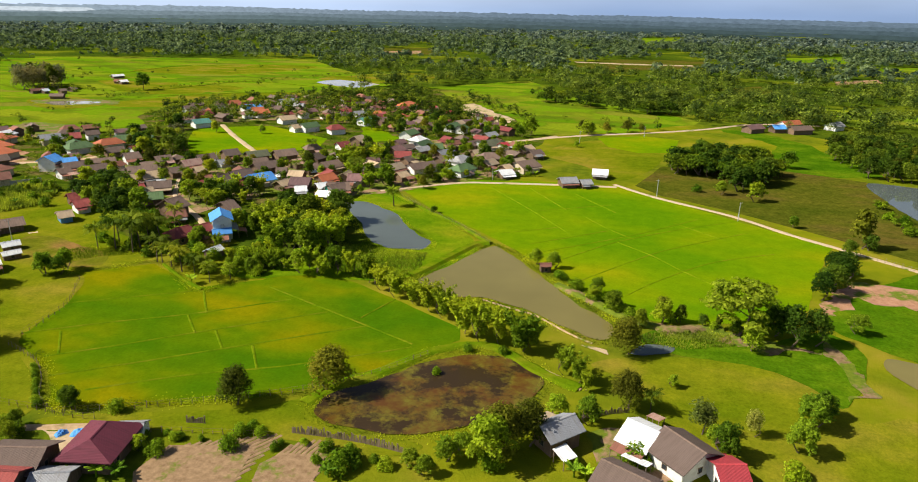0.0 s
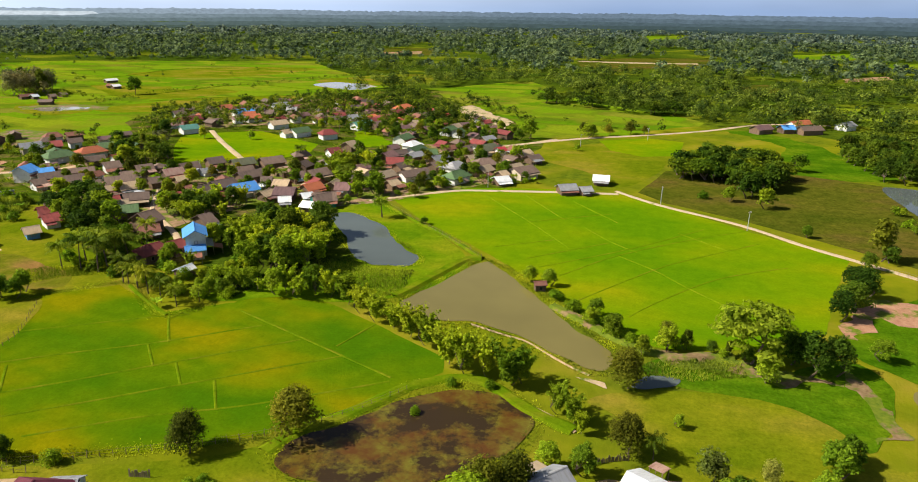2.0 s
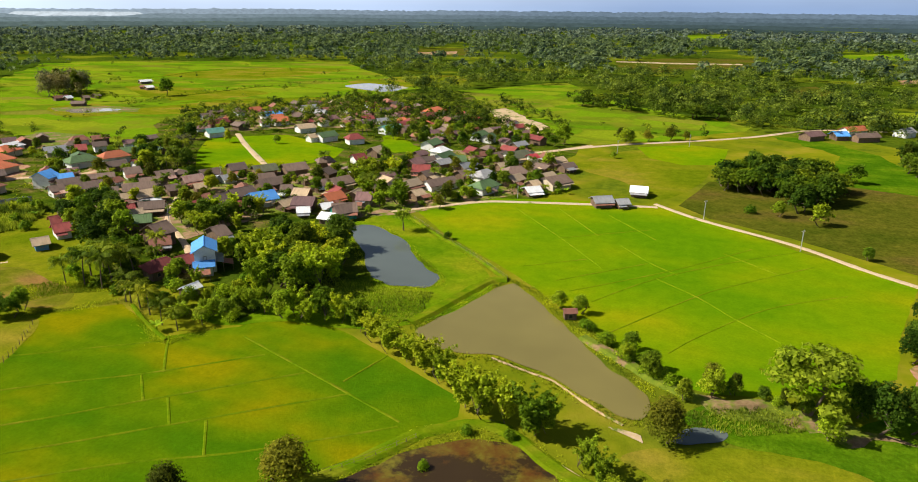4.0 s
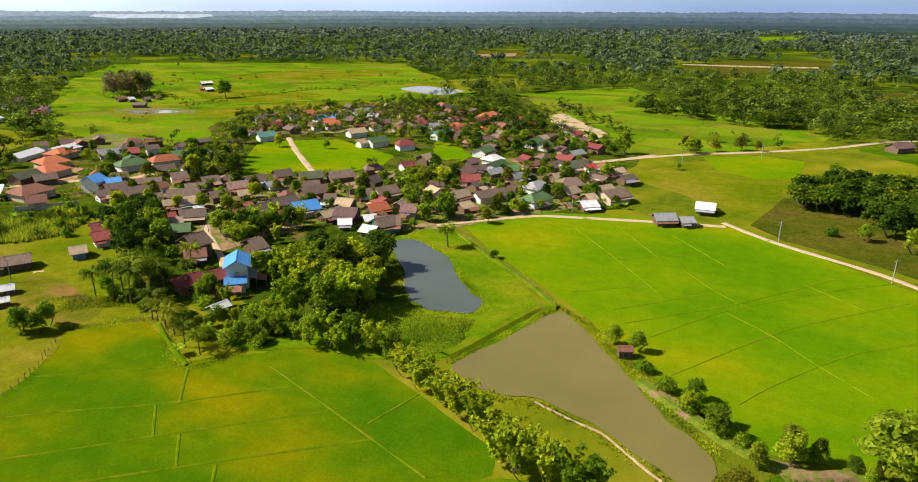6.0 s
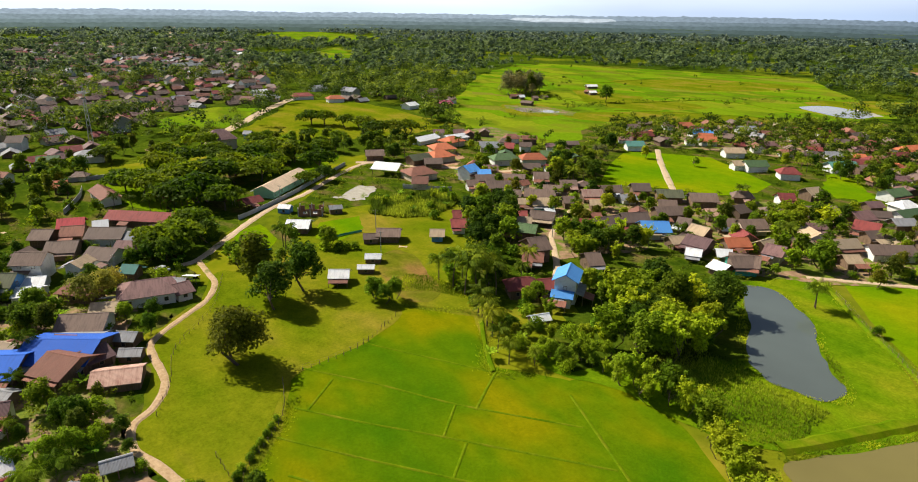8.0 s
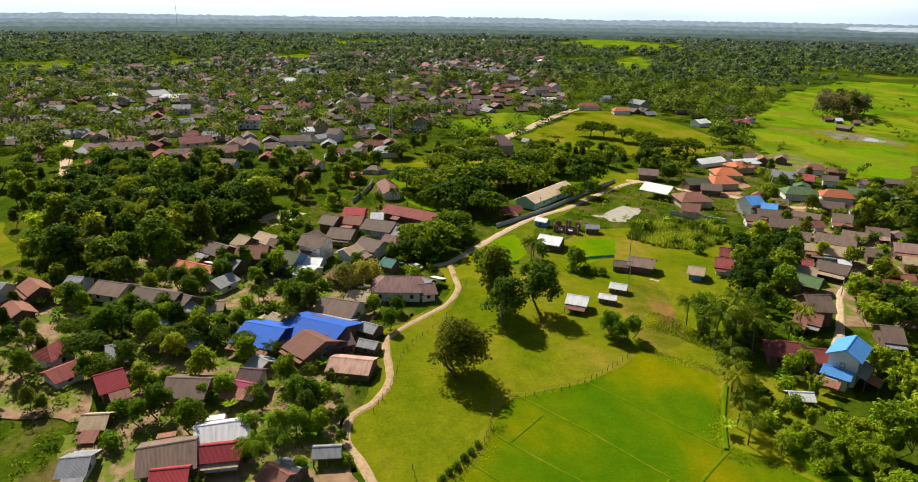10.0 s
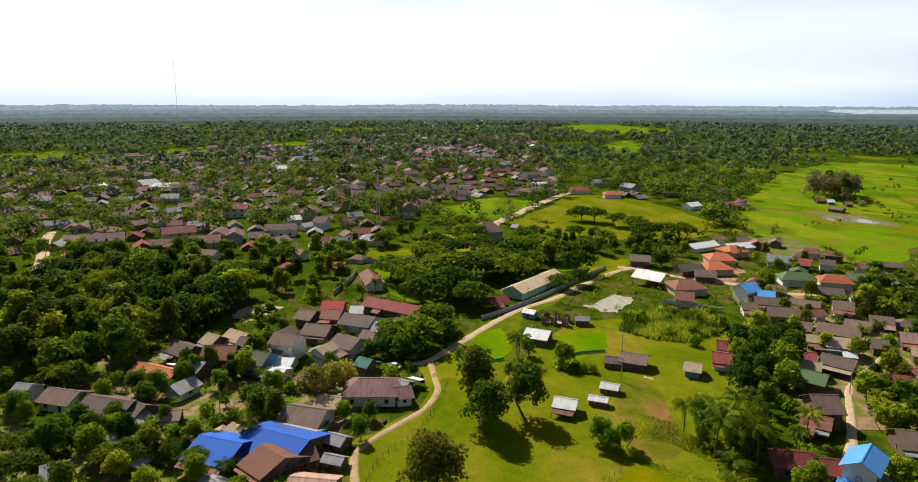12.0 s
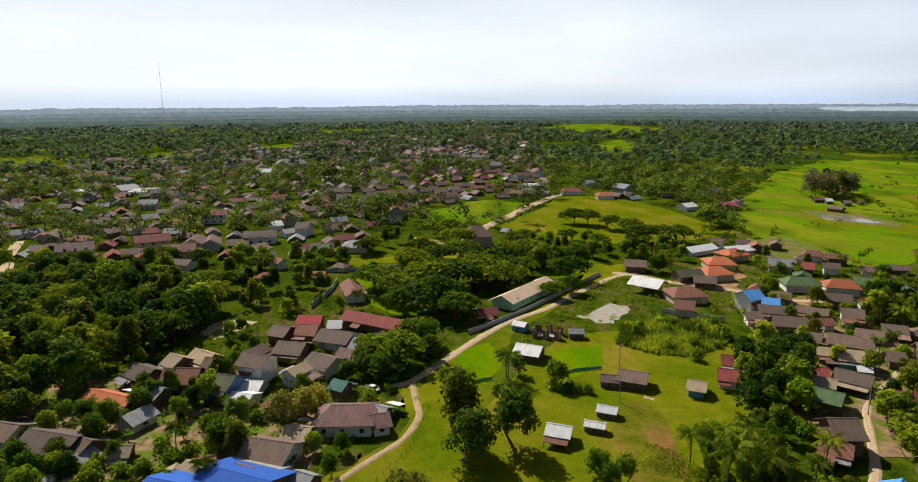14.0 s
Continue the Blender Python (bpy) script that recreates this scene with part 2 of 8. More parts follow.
def sheet_roof(name, colour, wear, rough=0.72, ribs=True):
    """Corrugated sheets: ribs across, streaks of rust and dirt, each roof its own shade."""
    m = Nodes(name)
    at = m.local()
    shade = m.mix(1.0, colour, m.ramp(m.chance(), [(0, (0.72, 0.74, 0.78)), (1, (1.25, 1.2, 1.15))]), "MULTIPLY")
    streak = m.add("ShaderNodeMapping", Scale=(2.2, 0.25, 0.25))
    m.link(at, streak.inputs["Vector"])
    dirt = m.noise(1.0, 5, 0.7, streak.outputs["Vector"])
    blot = m.noise(0.35, 4, 0.6, at)
    tone = m.mix(m.span(dirt, 0.45, 0.75, 0, 0.75), shade, wear)
    tone = m.mix(m.span(blot, 0.52, 0.75, 0, 0.5), tone, wear)
    if ribs:
        wave = m.add("ShaderNodeTexWave", Scale=1.6, Distortion=0.0)
        m.link(at, wave.inputs["Vector"])
        m.bump(wave.outputs["Fac"], 0.5, 0.06)
    return m.done(tone, rough, 0.12)


ROOF = {}
for word, colour, wear in (
    ("brown", (0.190, 0.134, 0.108), (0.095, 0.068, 0.055)), ("rust", (0.27, 0.118, 0.082), (0.13, 0.066, 0.048)),
    ("maroon", (0.27, 0.066, 0.060), (0.11, 0.034, 0.034)), ("red", (0.42, 0.055, 0.065), (0.22, 0.04, 0.045)),
    ("mauve", (0.215, 0.125, 0.120), (0.07, 0.045, 0.045)), ("mauve2", (0.13, 0.032, 0.05), (0.08, 0.024, 0.034)),
    ("orange", (0.50, 0.155, 0.075), (0.32, 0.10, 0.05)), ("cream", (0.62, 0.48, 0.34), (0.44, 0.32, 0.22)), ("tan", (0.46, 0.35, 0.23), (0.26, 0.19, 0.12)),
    ("white", (0.74, 0.76, 0.78), (0.5, 0.5, 0.5)), ("grey", (0.30, 0.31, 0.33), (0.18, 0.16, 0.15)),
    ("green", (0.10, 0.17, 0.075), (0.06, 0.085, 0.045)), ("moss", (0.11, 0.12, 0.075), (0.06, 0.06, 0.04)),
    ("teal", (0.10, 0.27, 0.23), (0.10, 0.16, 0.14)), ("blue", (0.10, 0.33, 0.76), (0.07, 0.23, 0.56)),
    ("royal", (0.030, 0.130, 0.560), (0.03, 0.10, 0.42)), ("pink", (0.52, 0.10, 0.18), (0.36, 0.08, 0.13)), ("stripe", (0.46, 0.30, 0.24), (0.24, 0.08, 0.055)),
):
    ROOF[word] = sheet_roof(word + "_roof_sheet", colour, wear)


def plaster(name, colour, stain=(0.25, 0.2, 0.15)):
    m = Nodes(name)
    tone = m.mix(m.span(m.noise(0.8, 5, 0.65), 0.5, 0.8, 0, 0.45), colour, stain)
    m.bump(m.noise(6, 3), 0.2, 0.02)
    return m.done(tone, 0.85, 0.2)


WALL = {
    "white": plaster("white_plaster", (0.72, 0.71, 0.68)), "cream": plaster("cream_plaster", (0.55, 0.46, 0.33)),
    "cyan": plaster("pale_blue_plaster", (0.22, 0.5, 0.55)), "teal": plaster("teal_plaster", (0.05, 0.33, 0.25)),
    "blue": plaster("blue_paint", (0.10, 0.26, 0.48)), "mint": plaster("mint_plaster", (0.33, 0.60, 0.38)),
    "concrete": plaster("concrete", (0.40, 0.40, 0.39), (0.2, 0.2, 0.19)),
}


def boards(name, a, b):
    m = Nodes(name)
    at = m.local()
    grain = m.add("ShaderNodeMapping", Scale=(5.0, 5.0, 0.4))
    m.link(at, grain.inputs["Vector"])
    tone = m.ramp(m.noise(1.0, 5, 0.7, grain.outputs["Vector"]), [(0.3, a), (0.7, b)])
    tone = m.mix(0.5, tone, m.mix(1.0, tone, m.ramp(m.chance(), [(0, (0.6, 0.6, 0.62)), (1, (1.4, 1.3, 1.2))]), "MULTIPLY"))
    return m.done(tone, 0.8, 0.2)


WALL["timber"] = boards("weathered_boards", (0.09, 0.06, 0.042), (0.22, 0.15, 0.10))
WALL["open"] = WALL["timber"]
BRICK = plaster("bare_brick", (0.24, 0.125, 0.075), (0.15, 0.10, 0.075))
NET = plaster("teal_net", (0.06, 0.36, 0.34), (0.05, 0.25, 0.24))
WOOD = boards("fence_wood", (0.13, 0.095, 0.065), (0.28, 0.22, 0.16))
BARK = boards("bark", (0.07, 0.052, 0.038), (0.16, 0.12, 0.09))
GLASS = Nodes("window_glass").done((0.03, 0.035, 0.04), 0.08, 0.5)
DARK = Nodes("dark_doorway").done((0.05, 0.035, 0.025), 0.7, 0.2)
METAL = Nodes("galvanised_steel").done((0.5, 0.5, 0.5), 0.4, 0.5, 0.8)
LEAF = {
    "broad": leafy("leaf_broad", (0.082, 0.159, 0.007), (0.272, 0.380, 0.020)),
    "light": leafy("leaf_light", (0.102, 0.175, 0.007), (0.320, 0.386, 0.020)),
    "round": leafy("leaf_round", (0.074, 0.092, 0.007), (0.225, 0.228, 0.020)),
    "dark": leafy("leaf_dark", (0.033, 0.081, 0.008), (0.128, 0.202, 0.015)),
    "pale": leafy("leaf_pale", (0.18, 0.20, 0.02), (0.42, 0.40, 0.09)),
    "tall": leafy("leaf_tall", (0.052, 0.086, 0.007), (0.161, 0.190, 0.016)),
    "umbrella": leafy("leaf_umbrella", (0.047, 0.099, 0.005), (0.159, 0.220, 0.010)),
    "tiered": leafy("leaf_tiered", (0.090, 0.150, 0.008), (0.300, 0.360, 0.024)),
    "bush": leafy("leaf_bush", (0.089, 0.176, 0.006), (0.258, 0.384, 0.015)),
    "bamboo": leafy("leaf_bamboo", (0.138, 0.221, 0.007), (0.391, 0.480, 0.023)),
    "palm": leafy("leaf_palm", (0.055, 0.105, 0.006), (0.250, 0.320, 0.022)),
    "banana": leafy("leaf_banana", (0.121, 0.238, 0.012), (0.290, 0.462, 0.025)),
    "bare": leafy("leaf_dry", (0.15, 0.145, 0.07), (0.27, 0.26, 0.14)),
}
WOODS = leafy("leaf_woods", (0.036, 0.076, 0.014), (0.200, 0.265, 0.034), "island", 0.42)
# bluish distance haze is mixed into the outer and far woods' leaf colours
HAZED_OUTER_WOODS = leafy("leaf_outer_woods_hazed", (0.050, 0.090, 0.054), (0.165, 0.228, 0.112), "island", 0.42)
HAZED_FAR_WOODS = leafy("leaf_far_woods_hazed", (0.085, 0.128, 0.112), (0.165, 0.220, 0.190), "island", 0.42)
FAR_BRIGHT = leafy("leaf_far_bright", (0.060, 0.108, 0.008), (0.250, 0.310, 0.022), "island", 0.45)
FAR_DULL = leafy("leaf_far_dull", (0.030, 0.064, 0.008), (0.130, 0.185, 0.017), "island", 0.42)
GARDEN_LEAF = leafy("leaf_garden", (0.050, 0.088, 0.006), (0.240, 0.290, 0.018), "island", 0.45)
CANE_LEAF = leafy("leaf_cane", (0.120, 0.190, 0.012), (0.290, 0.350, 0.040), "island", 0.48)
GRASS_BLADE = leafy("grass_blade", (0.24, 0.34, 0.010), (0.46, 0.50, 0.03), "island", 0.5)


# building blocks
def mesh_of(name, verts, faces, material):
    me = bpy.data.meshes.new(name)
    me.from_pydata([tuple(v) for v in verts], [], faces)
    me.materials.append(material)
    me.update()
    return me


def part(name, bm, material, parent, label=""):
    me = bpy.data.meshes.new(name)
    bm.to_mesh(me)
    bm.free()
    me.materials.append(material)
    ob = new(name, me)
    ob.parent = parent
    return tagged(ob, label)


def box(bm, x0, y0, z0, x1, y1, z1, bevel=0.0):
    made = bmesh.ops.create_cube(bm, size=1, matrix=Matrix.Translation(((x0 + x1) / 2, (y0 + y1) / 2, (z0 + z1) / 2)) @ Matrix.Diagonal((abs(x1 - x0), abs(y1 - y0), abs(z1 - z0), 1)))
    if bevel:
        edges = list({e for v in made["verts"] for e in v.link_edges})
        bmesh.ops.bevel(bm, geom=edges, offset=bevel, segments=1, affect="EDGES")


def spline(points, closed, steps):
    """A smooth line through the corner points."""
    p, n = [Vector(q) for q in points], len(points)
    line = []
    for i in range(n if closed else n - 1):
        a, b, c, d = (p[j % n] if closed else p[min(max(j, 0), n - 1)] for j in (i - 1, i, i + 1, i + 2))
        for k in range(steps):
            u = k / steps
            line.append(0.5 * (2 * b + (c - a) * u + (2 * a - 5 * b + 4 * c - d) * u * u + (3 * b - 3 * c + d - a) * u ** 3))
    if not closed:
        line.append(p[-1])
    return line


def inside(x, y, outline):
    hit = False
    for (ax, ay), (bx, by) in zip(outline, outline[1:] + outline[:1]):
        if (ay > y) != (by > y) and x < (bx - ax) * (y - ay) / (by - ay) + ax:
            hit = not hit
    return hit


def inside_many(x, y, outline):
    hit = np.zeros(len(x), bool)
    for (ax, ay), (bx, by) in zip(outline, outline[1:] + outline[:1]):
        if ay != by:
            hit ^= ((ay > y) != (by > y)) & (x < (bx - ax) * (y - ay) / (by - ay) + ax)
    return hit


OPEN, WET, TRACKS, HOMES, YARDS, BARE = [], [], [], [], [], []
layer = [0.02]


def edged(points, steps):
    """Straight sides between the corner points."""
    n = len(points)
    return [Vector(points[i]).lerp(Vector(points[(i + 1) % n]), k / steps) for i in range(n) for k in range(steps)]


def patch(name, points, material, steps, ragged, rise, label, category, straight=False):
    """A flat piece of land with a smooth, slightly ragged outline, lying on the ground sheet."""
    layer[0] += 0.0012
    line = edged(points, steps) if straight else spline(points, True, steps)
    bm = bmesh.new()
    verts = []
    for v in line:
        r = ragged
        w = Vector((noise.noise((v.x * 0.21, v.y * 0.21, 1)), noise.noise((v.x * 0.21, v.y * 0.21, 7)))) * r
        verts.append(bm.verts.new((v.x + w.x, v.y + w.y, layer[0] + rise)))
    face = bm.faces.new(verts)
    if face.calc_area() and face.normal.z < 0:
        face.normal_flip()
    bmesh.ops.triangulate(bm, faces=[face])
    bmesh.ops.recalc_face_normals(bm, faces=bm.faces)
    for f in bm.faces:
        if f.normal.z < 0:
            f.normal_flip()
    ob = part(name, bm, material, None)
    return tagged(ob, label, category, kind="structure")


def paddy(points, look_of):
    words = {"ripe": ("rice_field", "green rice field turning yellow in patches", "rice field"), "young": ("rice_field", "bright green flooded rice field in growth", "rice field"), "grass": ("meadow", "mown green grass field", "meadow"),
             "olive": ("dry_field", "olive and brown dry stubble field", "field"), "pasture": ("pasture", "short yellow-green grazed pasture", "pasture"), "scrub": ("undergrowth", "dark green undergrowth below the trees", "undergrowth"), "dry": ("meadow", "dry orange-brown grass patch in the pasture", "meadow"), "rank": ("meadow", "rank dark green grass along the ditch", "meadow"), "lush": ("meadow", "rank bright green grass round the pond", "meadow"), "garden": ("garden_ground", "weedy garden ground with bare earth between houses", "garden")}[look_of]
    if look_of not in ("scrub", "garden"):
        OPEN.append(points)
    far = min(math.hypot(x + 15, y - 45) for x, y in points) > 330 and look_of in ("young", "grass")
    return patch(words[0], points, FIELD["plots" if far else look_of], 9 if look_of in ("scrub", "garden") else 7, 6.0 if look_of in ("scrub", "garden") else 0.6 if math.hypot(points[0][0] + 15, points[0][1] - 45) < 350 else 7.0, -0.008 if look_of in ("scrub", "garden") else 0, words[1], words[2], look_of in ("young", "ripe", "grass", "olive"))


def earth(points, look_of):
    words = {"yard": "trodden tan earth with weeds between houses", "sand": "bare pale sandy soil", "mud": "grey drying mud flat", "clay": "bare reddish clay soil", "ditch": "eroded brown ditch with weeds", "plough": "brown ploughed vegetable plot"}[look_of]
    if look_of != "yard":
        OPEN.append(points)
        BARE.append(points)
    return patch({"plough": "vegetable_plot"}.get(look_of, "bare_earth"), points, EARTH[look_of], 1 if look_of == "plough" else 7, 1.5 if look_of in ("plough", "yard") else 3.5, 0.01, words, "soil", True)


def pond(points, look_of):
    words = {"clear": "dark still pond water reflecting the sky", "muddy": "brown muddy fish pond water", "marsh": "dark swamp pond overgrown with yellow weed", "pale": "pale shallow pond water"}[look_of]
    OPEN.append(points)
    WET.append(points)
    return patch("water", points, WATER[look_of], 6, 0.8, 0.02, words, "water")


def strip(name, points, width, height, material, steps, round_top):
    """A band along a smooth line: a road, or a raised earth bank."""
    line = spline(points, False, steps)
    verts, faces = [], []
    layer[0] += 0.0012
    base = layer[0] + 0.03 if name == "road" else 0.085 + 0.1 * (layer[0] - 0.1)
    for i, v in enumerate(line):
        d = (line[min(i + 1, len(line) - 1)] - line[max(i - 1, 0)]).normalized()
        s = Vector((-d.y, d.x)) * width / 2
        wob = 1 + 0.25 * noise.noise((v.x * 0.3, v.y * 0.3, 2))
        for k, z in ((-1.0, 0), (-0.5, round_top), (0.5, round_top), (1.0, 0)):
            q = v + s * k * wob
            verts.append((q.x, q.y, base + height * z * wob if z else min(base, 0.03)))
        if i:
            a = 4 * i
            faces += [(a - 4 + k, a - 3 + k, a + 1 + k, a + k) for k in range(3)]
    me = mesh_of(name, verts, [f[::-1] for f in faces], material)
    return new(name, me)


def road(points, width, look_of):
    TRACKS.append((spline(points, False, 5), width))
    ob = strip("road", points, width, 0.05, EARTH["redroad" if look_of == "clay" else look_of], 6, 1.0)
    return tagged(ob, {"pale": "pale gravel village road", "clay": "pale reddish earth road", "track": "rutted sandy cart track beside a meadow"}[look_of], "road", kind="structure")


BUND = field("bund_grass", (0.085, 0.150, 0.003), (0.115, 0.168, 0.004), (0.160, 0.175, 0.010), 0.2, 2.0, 0.03, 0.5)

YOUNG_BUND = field("young_bund_grass", (0.120, 0.200, 0.003), (0.150, 0.215, 0.004), (0.190, 0.210, 0.010), 0.2, 2.0, 0.03, 0.5)


def bund(points, width, height, dry=False):
    reach = 0.4 if width < 1 else 0.0
    a, b, y, z = (Vector(points[i]) for i in (0, 1, -2, -1))
    points = [tuple(a + (a - b).normalized() * reach)] + points[1:-1] + [tuple(z + (z - y).normalized() * reach)]
    ob = strip("earth_bank" if dry else "field_bank", points, width, height, EARTH["ditch"] if dry else YOUNG_BUND if height < 0.032 else BUND, 5, 1.0)
    return tagged(ob, "crumbling brown earth bank with dry weeds" if dry else "low grassy earth bank between fields", "earth bank", kind="structure")


# ground sheet to the horizon
def ground_material():
    m = Nodes("open_ground")
    grass = m.ramp(m.noise(0.05, 5, 0.6), [(0.3, (0.096, 0.132, 0.004)), (0.5, (0.168, 0.178, 0.006)), (0.7, (0.250, 0.200, 0.02))])
    scrub = m.ramp(m.noise(0.25, 5, 0.7), [(0.35, (0.05, 0.085, 0.005)), (0.65, (0.12, 0.15, 0.008))])
    tone = m.mix(m.span(m.noise(0.012, 4, 0.6), 0.45, 0.6, 0, 1), grass, scrub)
    m.bump(m.noise(1.2, 5, 0.7), 0.7, 0.25)
    return m.done(tone, 0.95, 0.0)


def ground():
    bm = bmesh.new()
    rings = [0, 150, 400, 900, 1800, 3200, 5200]
    last = [bm.verts.new((-40, 100, 0))]
    for r in rings[1:]:
        ring = [bm.verts.new((-40 + r * math.cos(a * math.pi / 32), 100 + r * math.sin(a * math.pi / 32), 0)) for a in range(64)]
        for i in range(64):
            if len(last) == 1:
                bm.faces.new((last[0], ring[i], ring[(i + 1) % 64]))
            else:
                bm.faces.new((last[i], ring[i], ring[(i + 1) % 64], last[(i + 1) % 64]))
        last = ring
    return tagged(part("ground", bm, ground_material(), None), "wide flat grassy plain reaching the horizon", "ground", kind="structure")


ground()


def scrubland():
    """Undergrowth that covers the plain beyond the village fields."""
    verts, faces = [], []
    for i in range(65):
        a = -2.4 + 3.3 * i / 64
        near = 430 + 60 * noise.noise((a * 4, 0, 0)) - (90 if a < -1.0 else 0)
        for r in (near, 1200, 2600, 5150):
            verts.append((-20 + r * math.sin(a), 60 + r * math.cos(a), 0.008))
        if i:
            k = 4 * i
            faces += [(k - 4 + j, k - 3 + j, k + 1 + j, k + j) for j in range(3)]
    return tagged(new("undergrowth", mesh_of("undergrowth", verts, faces, FIELD["floor"])), "dark green undergrowth of the wooded plain", "undergrowth", kind="structure")


scrubland()

# houses
def gable_walls(bm, l, w, eave, ridge):
    box(bm, -l / 2, -w / 2, 0, l / 2, w / 2, eave)
    for x in (-l / 2, l / 2 - 0.15):
        a = [bm.verts.new((x, -w / 2, eave)), bm.verts.new((x, w / 2, eave)), bm.verts.new((x, 0, ridge - 0.1))]
        b = [bm.verts.new((v.co.x + 0.15, v.co.y, v.co.z)) for v in a]
        bm.faces.new(a[::-1])
        bm.faces.new(b)
        for i in range(3):
            bm.faces.new((a[i], a[(i + 1) % 3], b[(i + 1) % 3], b[i]))


def slab(bm, top, thick=0.14):
    """A roof plane with thickness, from its corners."""
    a = [bm.verts.new(v) for v in top]
    b = [bm.verts.new((v[0], v[1], v[2] - thick)) for v in top]
    n = len(a)
    bm.faces.new(a)
    bm.faces.new(b[::-1])
    for i in range(n):
        bm.faces.new((a[i], b[i], b[(i + 1) % n], a[(i + 1) % n]))


WINDOW = {}


def window_mesh(key):
    if key not in WINDOW:
        w, h = (1.0, 1.1) if key == "window" else (0.95, 2.0)
        bm = bmesh.new()
        for x0, z0, x1, z1 in ((-w / 2, 0, -w / 2 + 0.09, h), (w / 2 - 0.09, 0, w / 2, h), (-w / 2, h - 0.09, w / 2, h), (-w / 2, 0, w / 2, 0.09)):
            box(bm, x0, -0.07, z0, x1, 0.07, z1)
        frame_me = bpy.data.meshes.new(key)
        bm.to_mesh(frame_me)
        bm.free()
        frame_me.materials.append(WOOD)
        bm = bmesh.new()
        box(bm, -w / 2 + 0.09, -0.03, 0.09, w / 2 - 0.09, 0.03, h - 0.09)
        pane_me = bpy.data.meshes.new("pane")
        bm.to_mesh(pane_me)
        bm.free()
        pane_me.materials.append(GLASS if key == "window" else DARK)
        WINDOW[key] = frame_me, pane_me
    return WINDOW[key]


def opening(key, parent, x, y, z, turn, pane=True):
    frame_me, pane_me = window_mesh(key)
    ob = new(key, frame_me)
    ob.parent = parent
    ob.matrix_basis = pose(x, y, z, 0, 0, turn)
    if pane:
        inner = new("pane" if key == "window" else "leaf", pane_me)
        inner.parent = ob
    return ob


COLOUR = {"brown": "dark brown", "rust": "rusty red", "maroon": "maroon", "red": "bright red", "mauve": "purple-brown", "mauve2": "deep maroon", "orange": "terracotta orange",
          "tan": "pale tan", "cream": "cream", "white": "white", "grey": "grey", "green": "dull green", "moss": "mossy grey-green", "teal": "teal green", "blue": "bright blue", "royal": "deep blue", "pink": "pink", "stripe": "rust-striped"}
SIDING = {"white": "white plaster", "cream": "cream plaster", "cyan": "pale blue plaster", "teal": "teal painted", "blue": "blue painted", "mint": "mint green plaster", "timber": "weathered timber", "open": "open timber"}


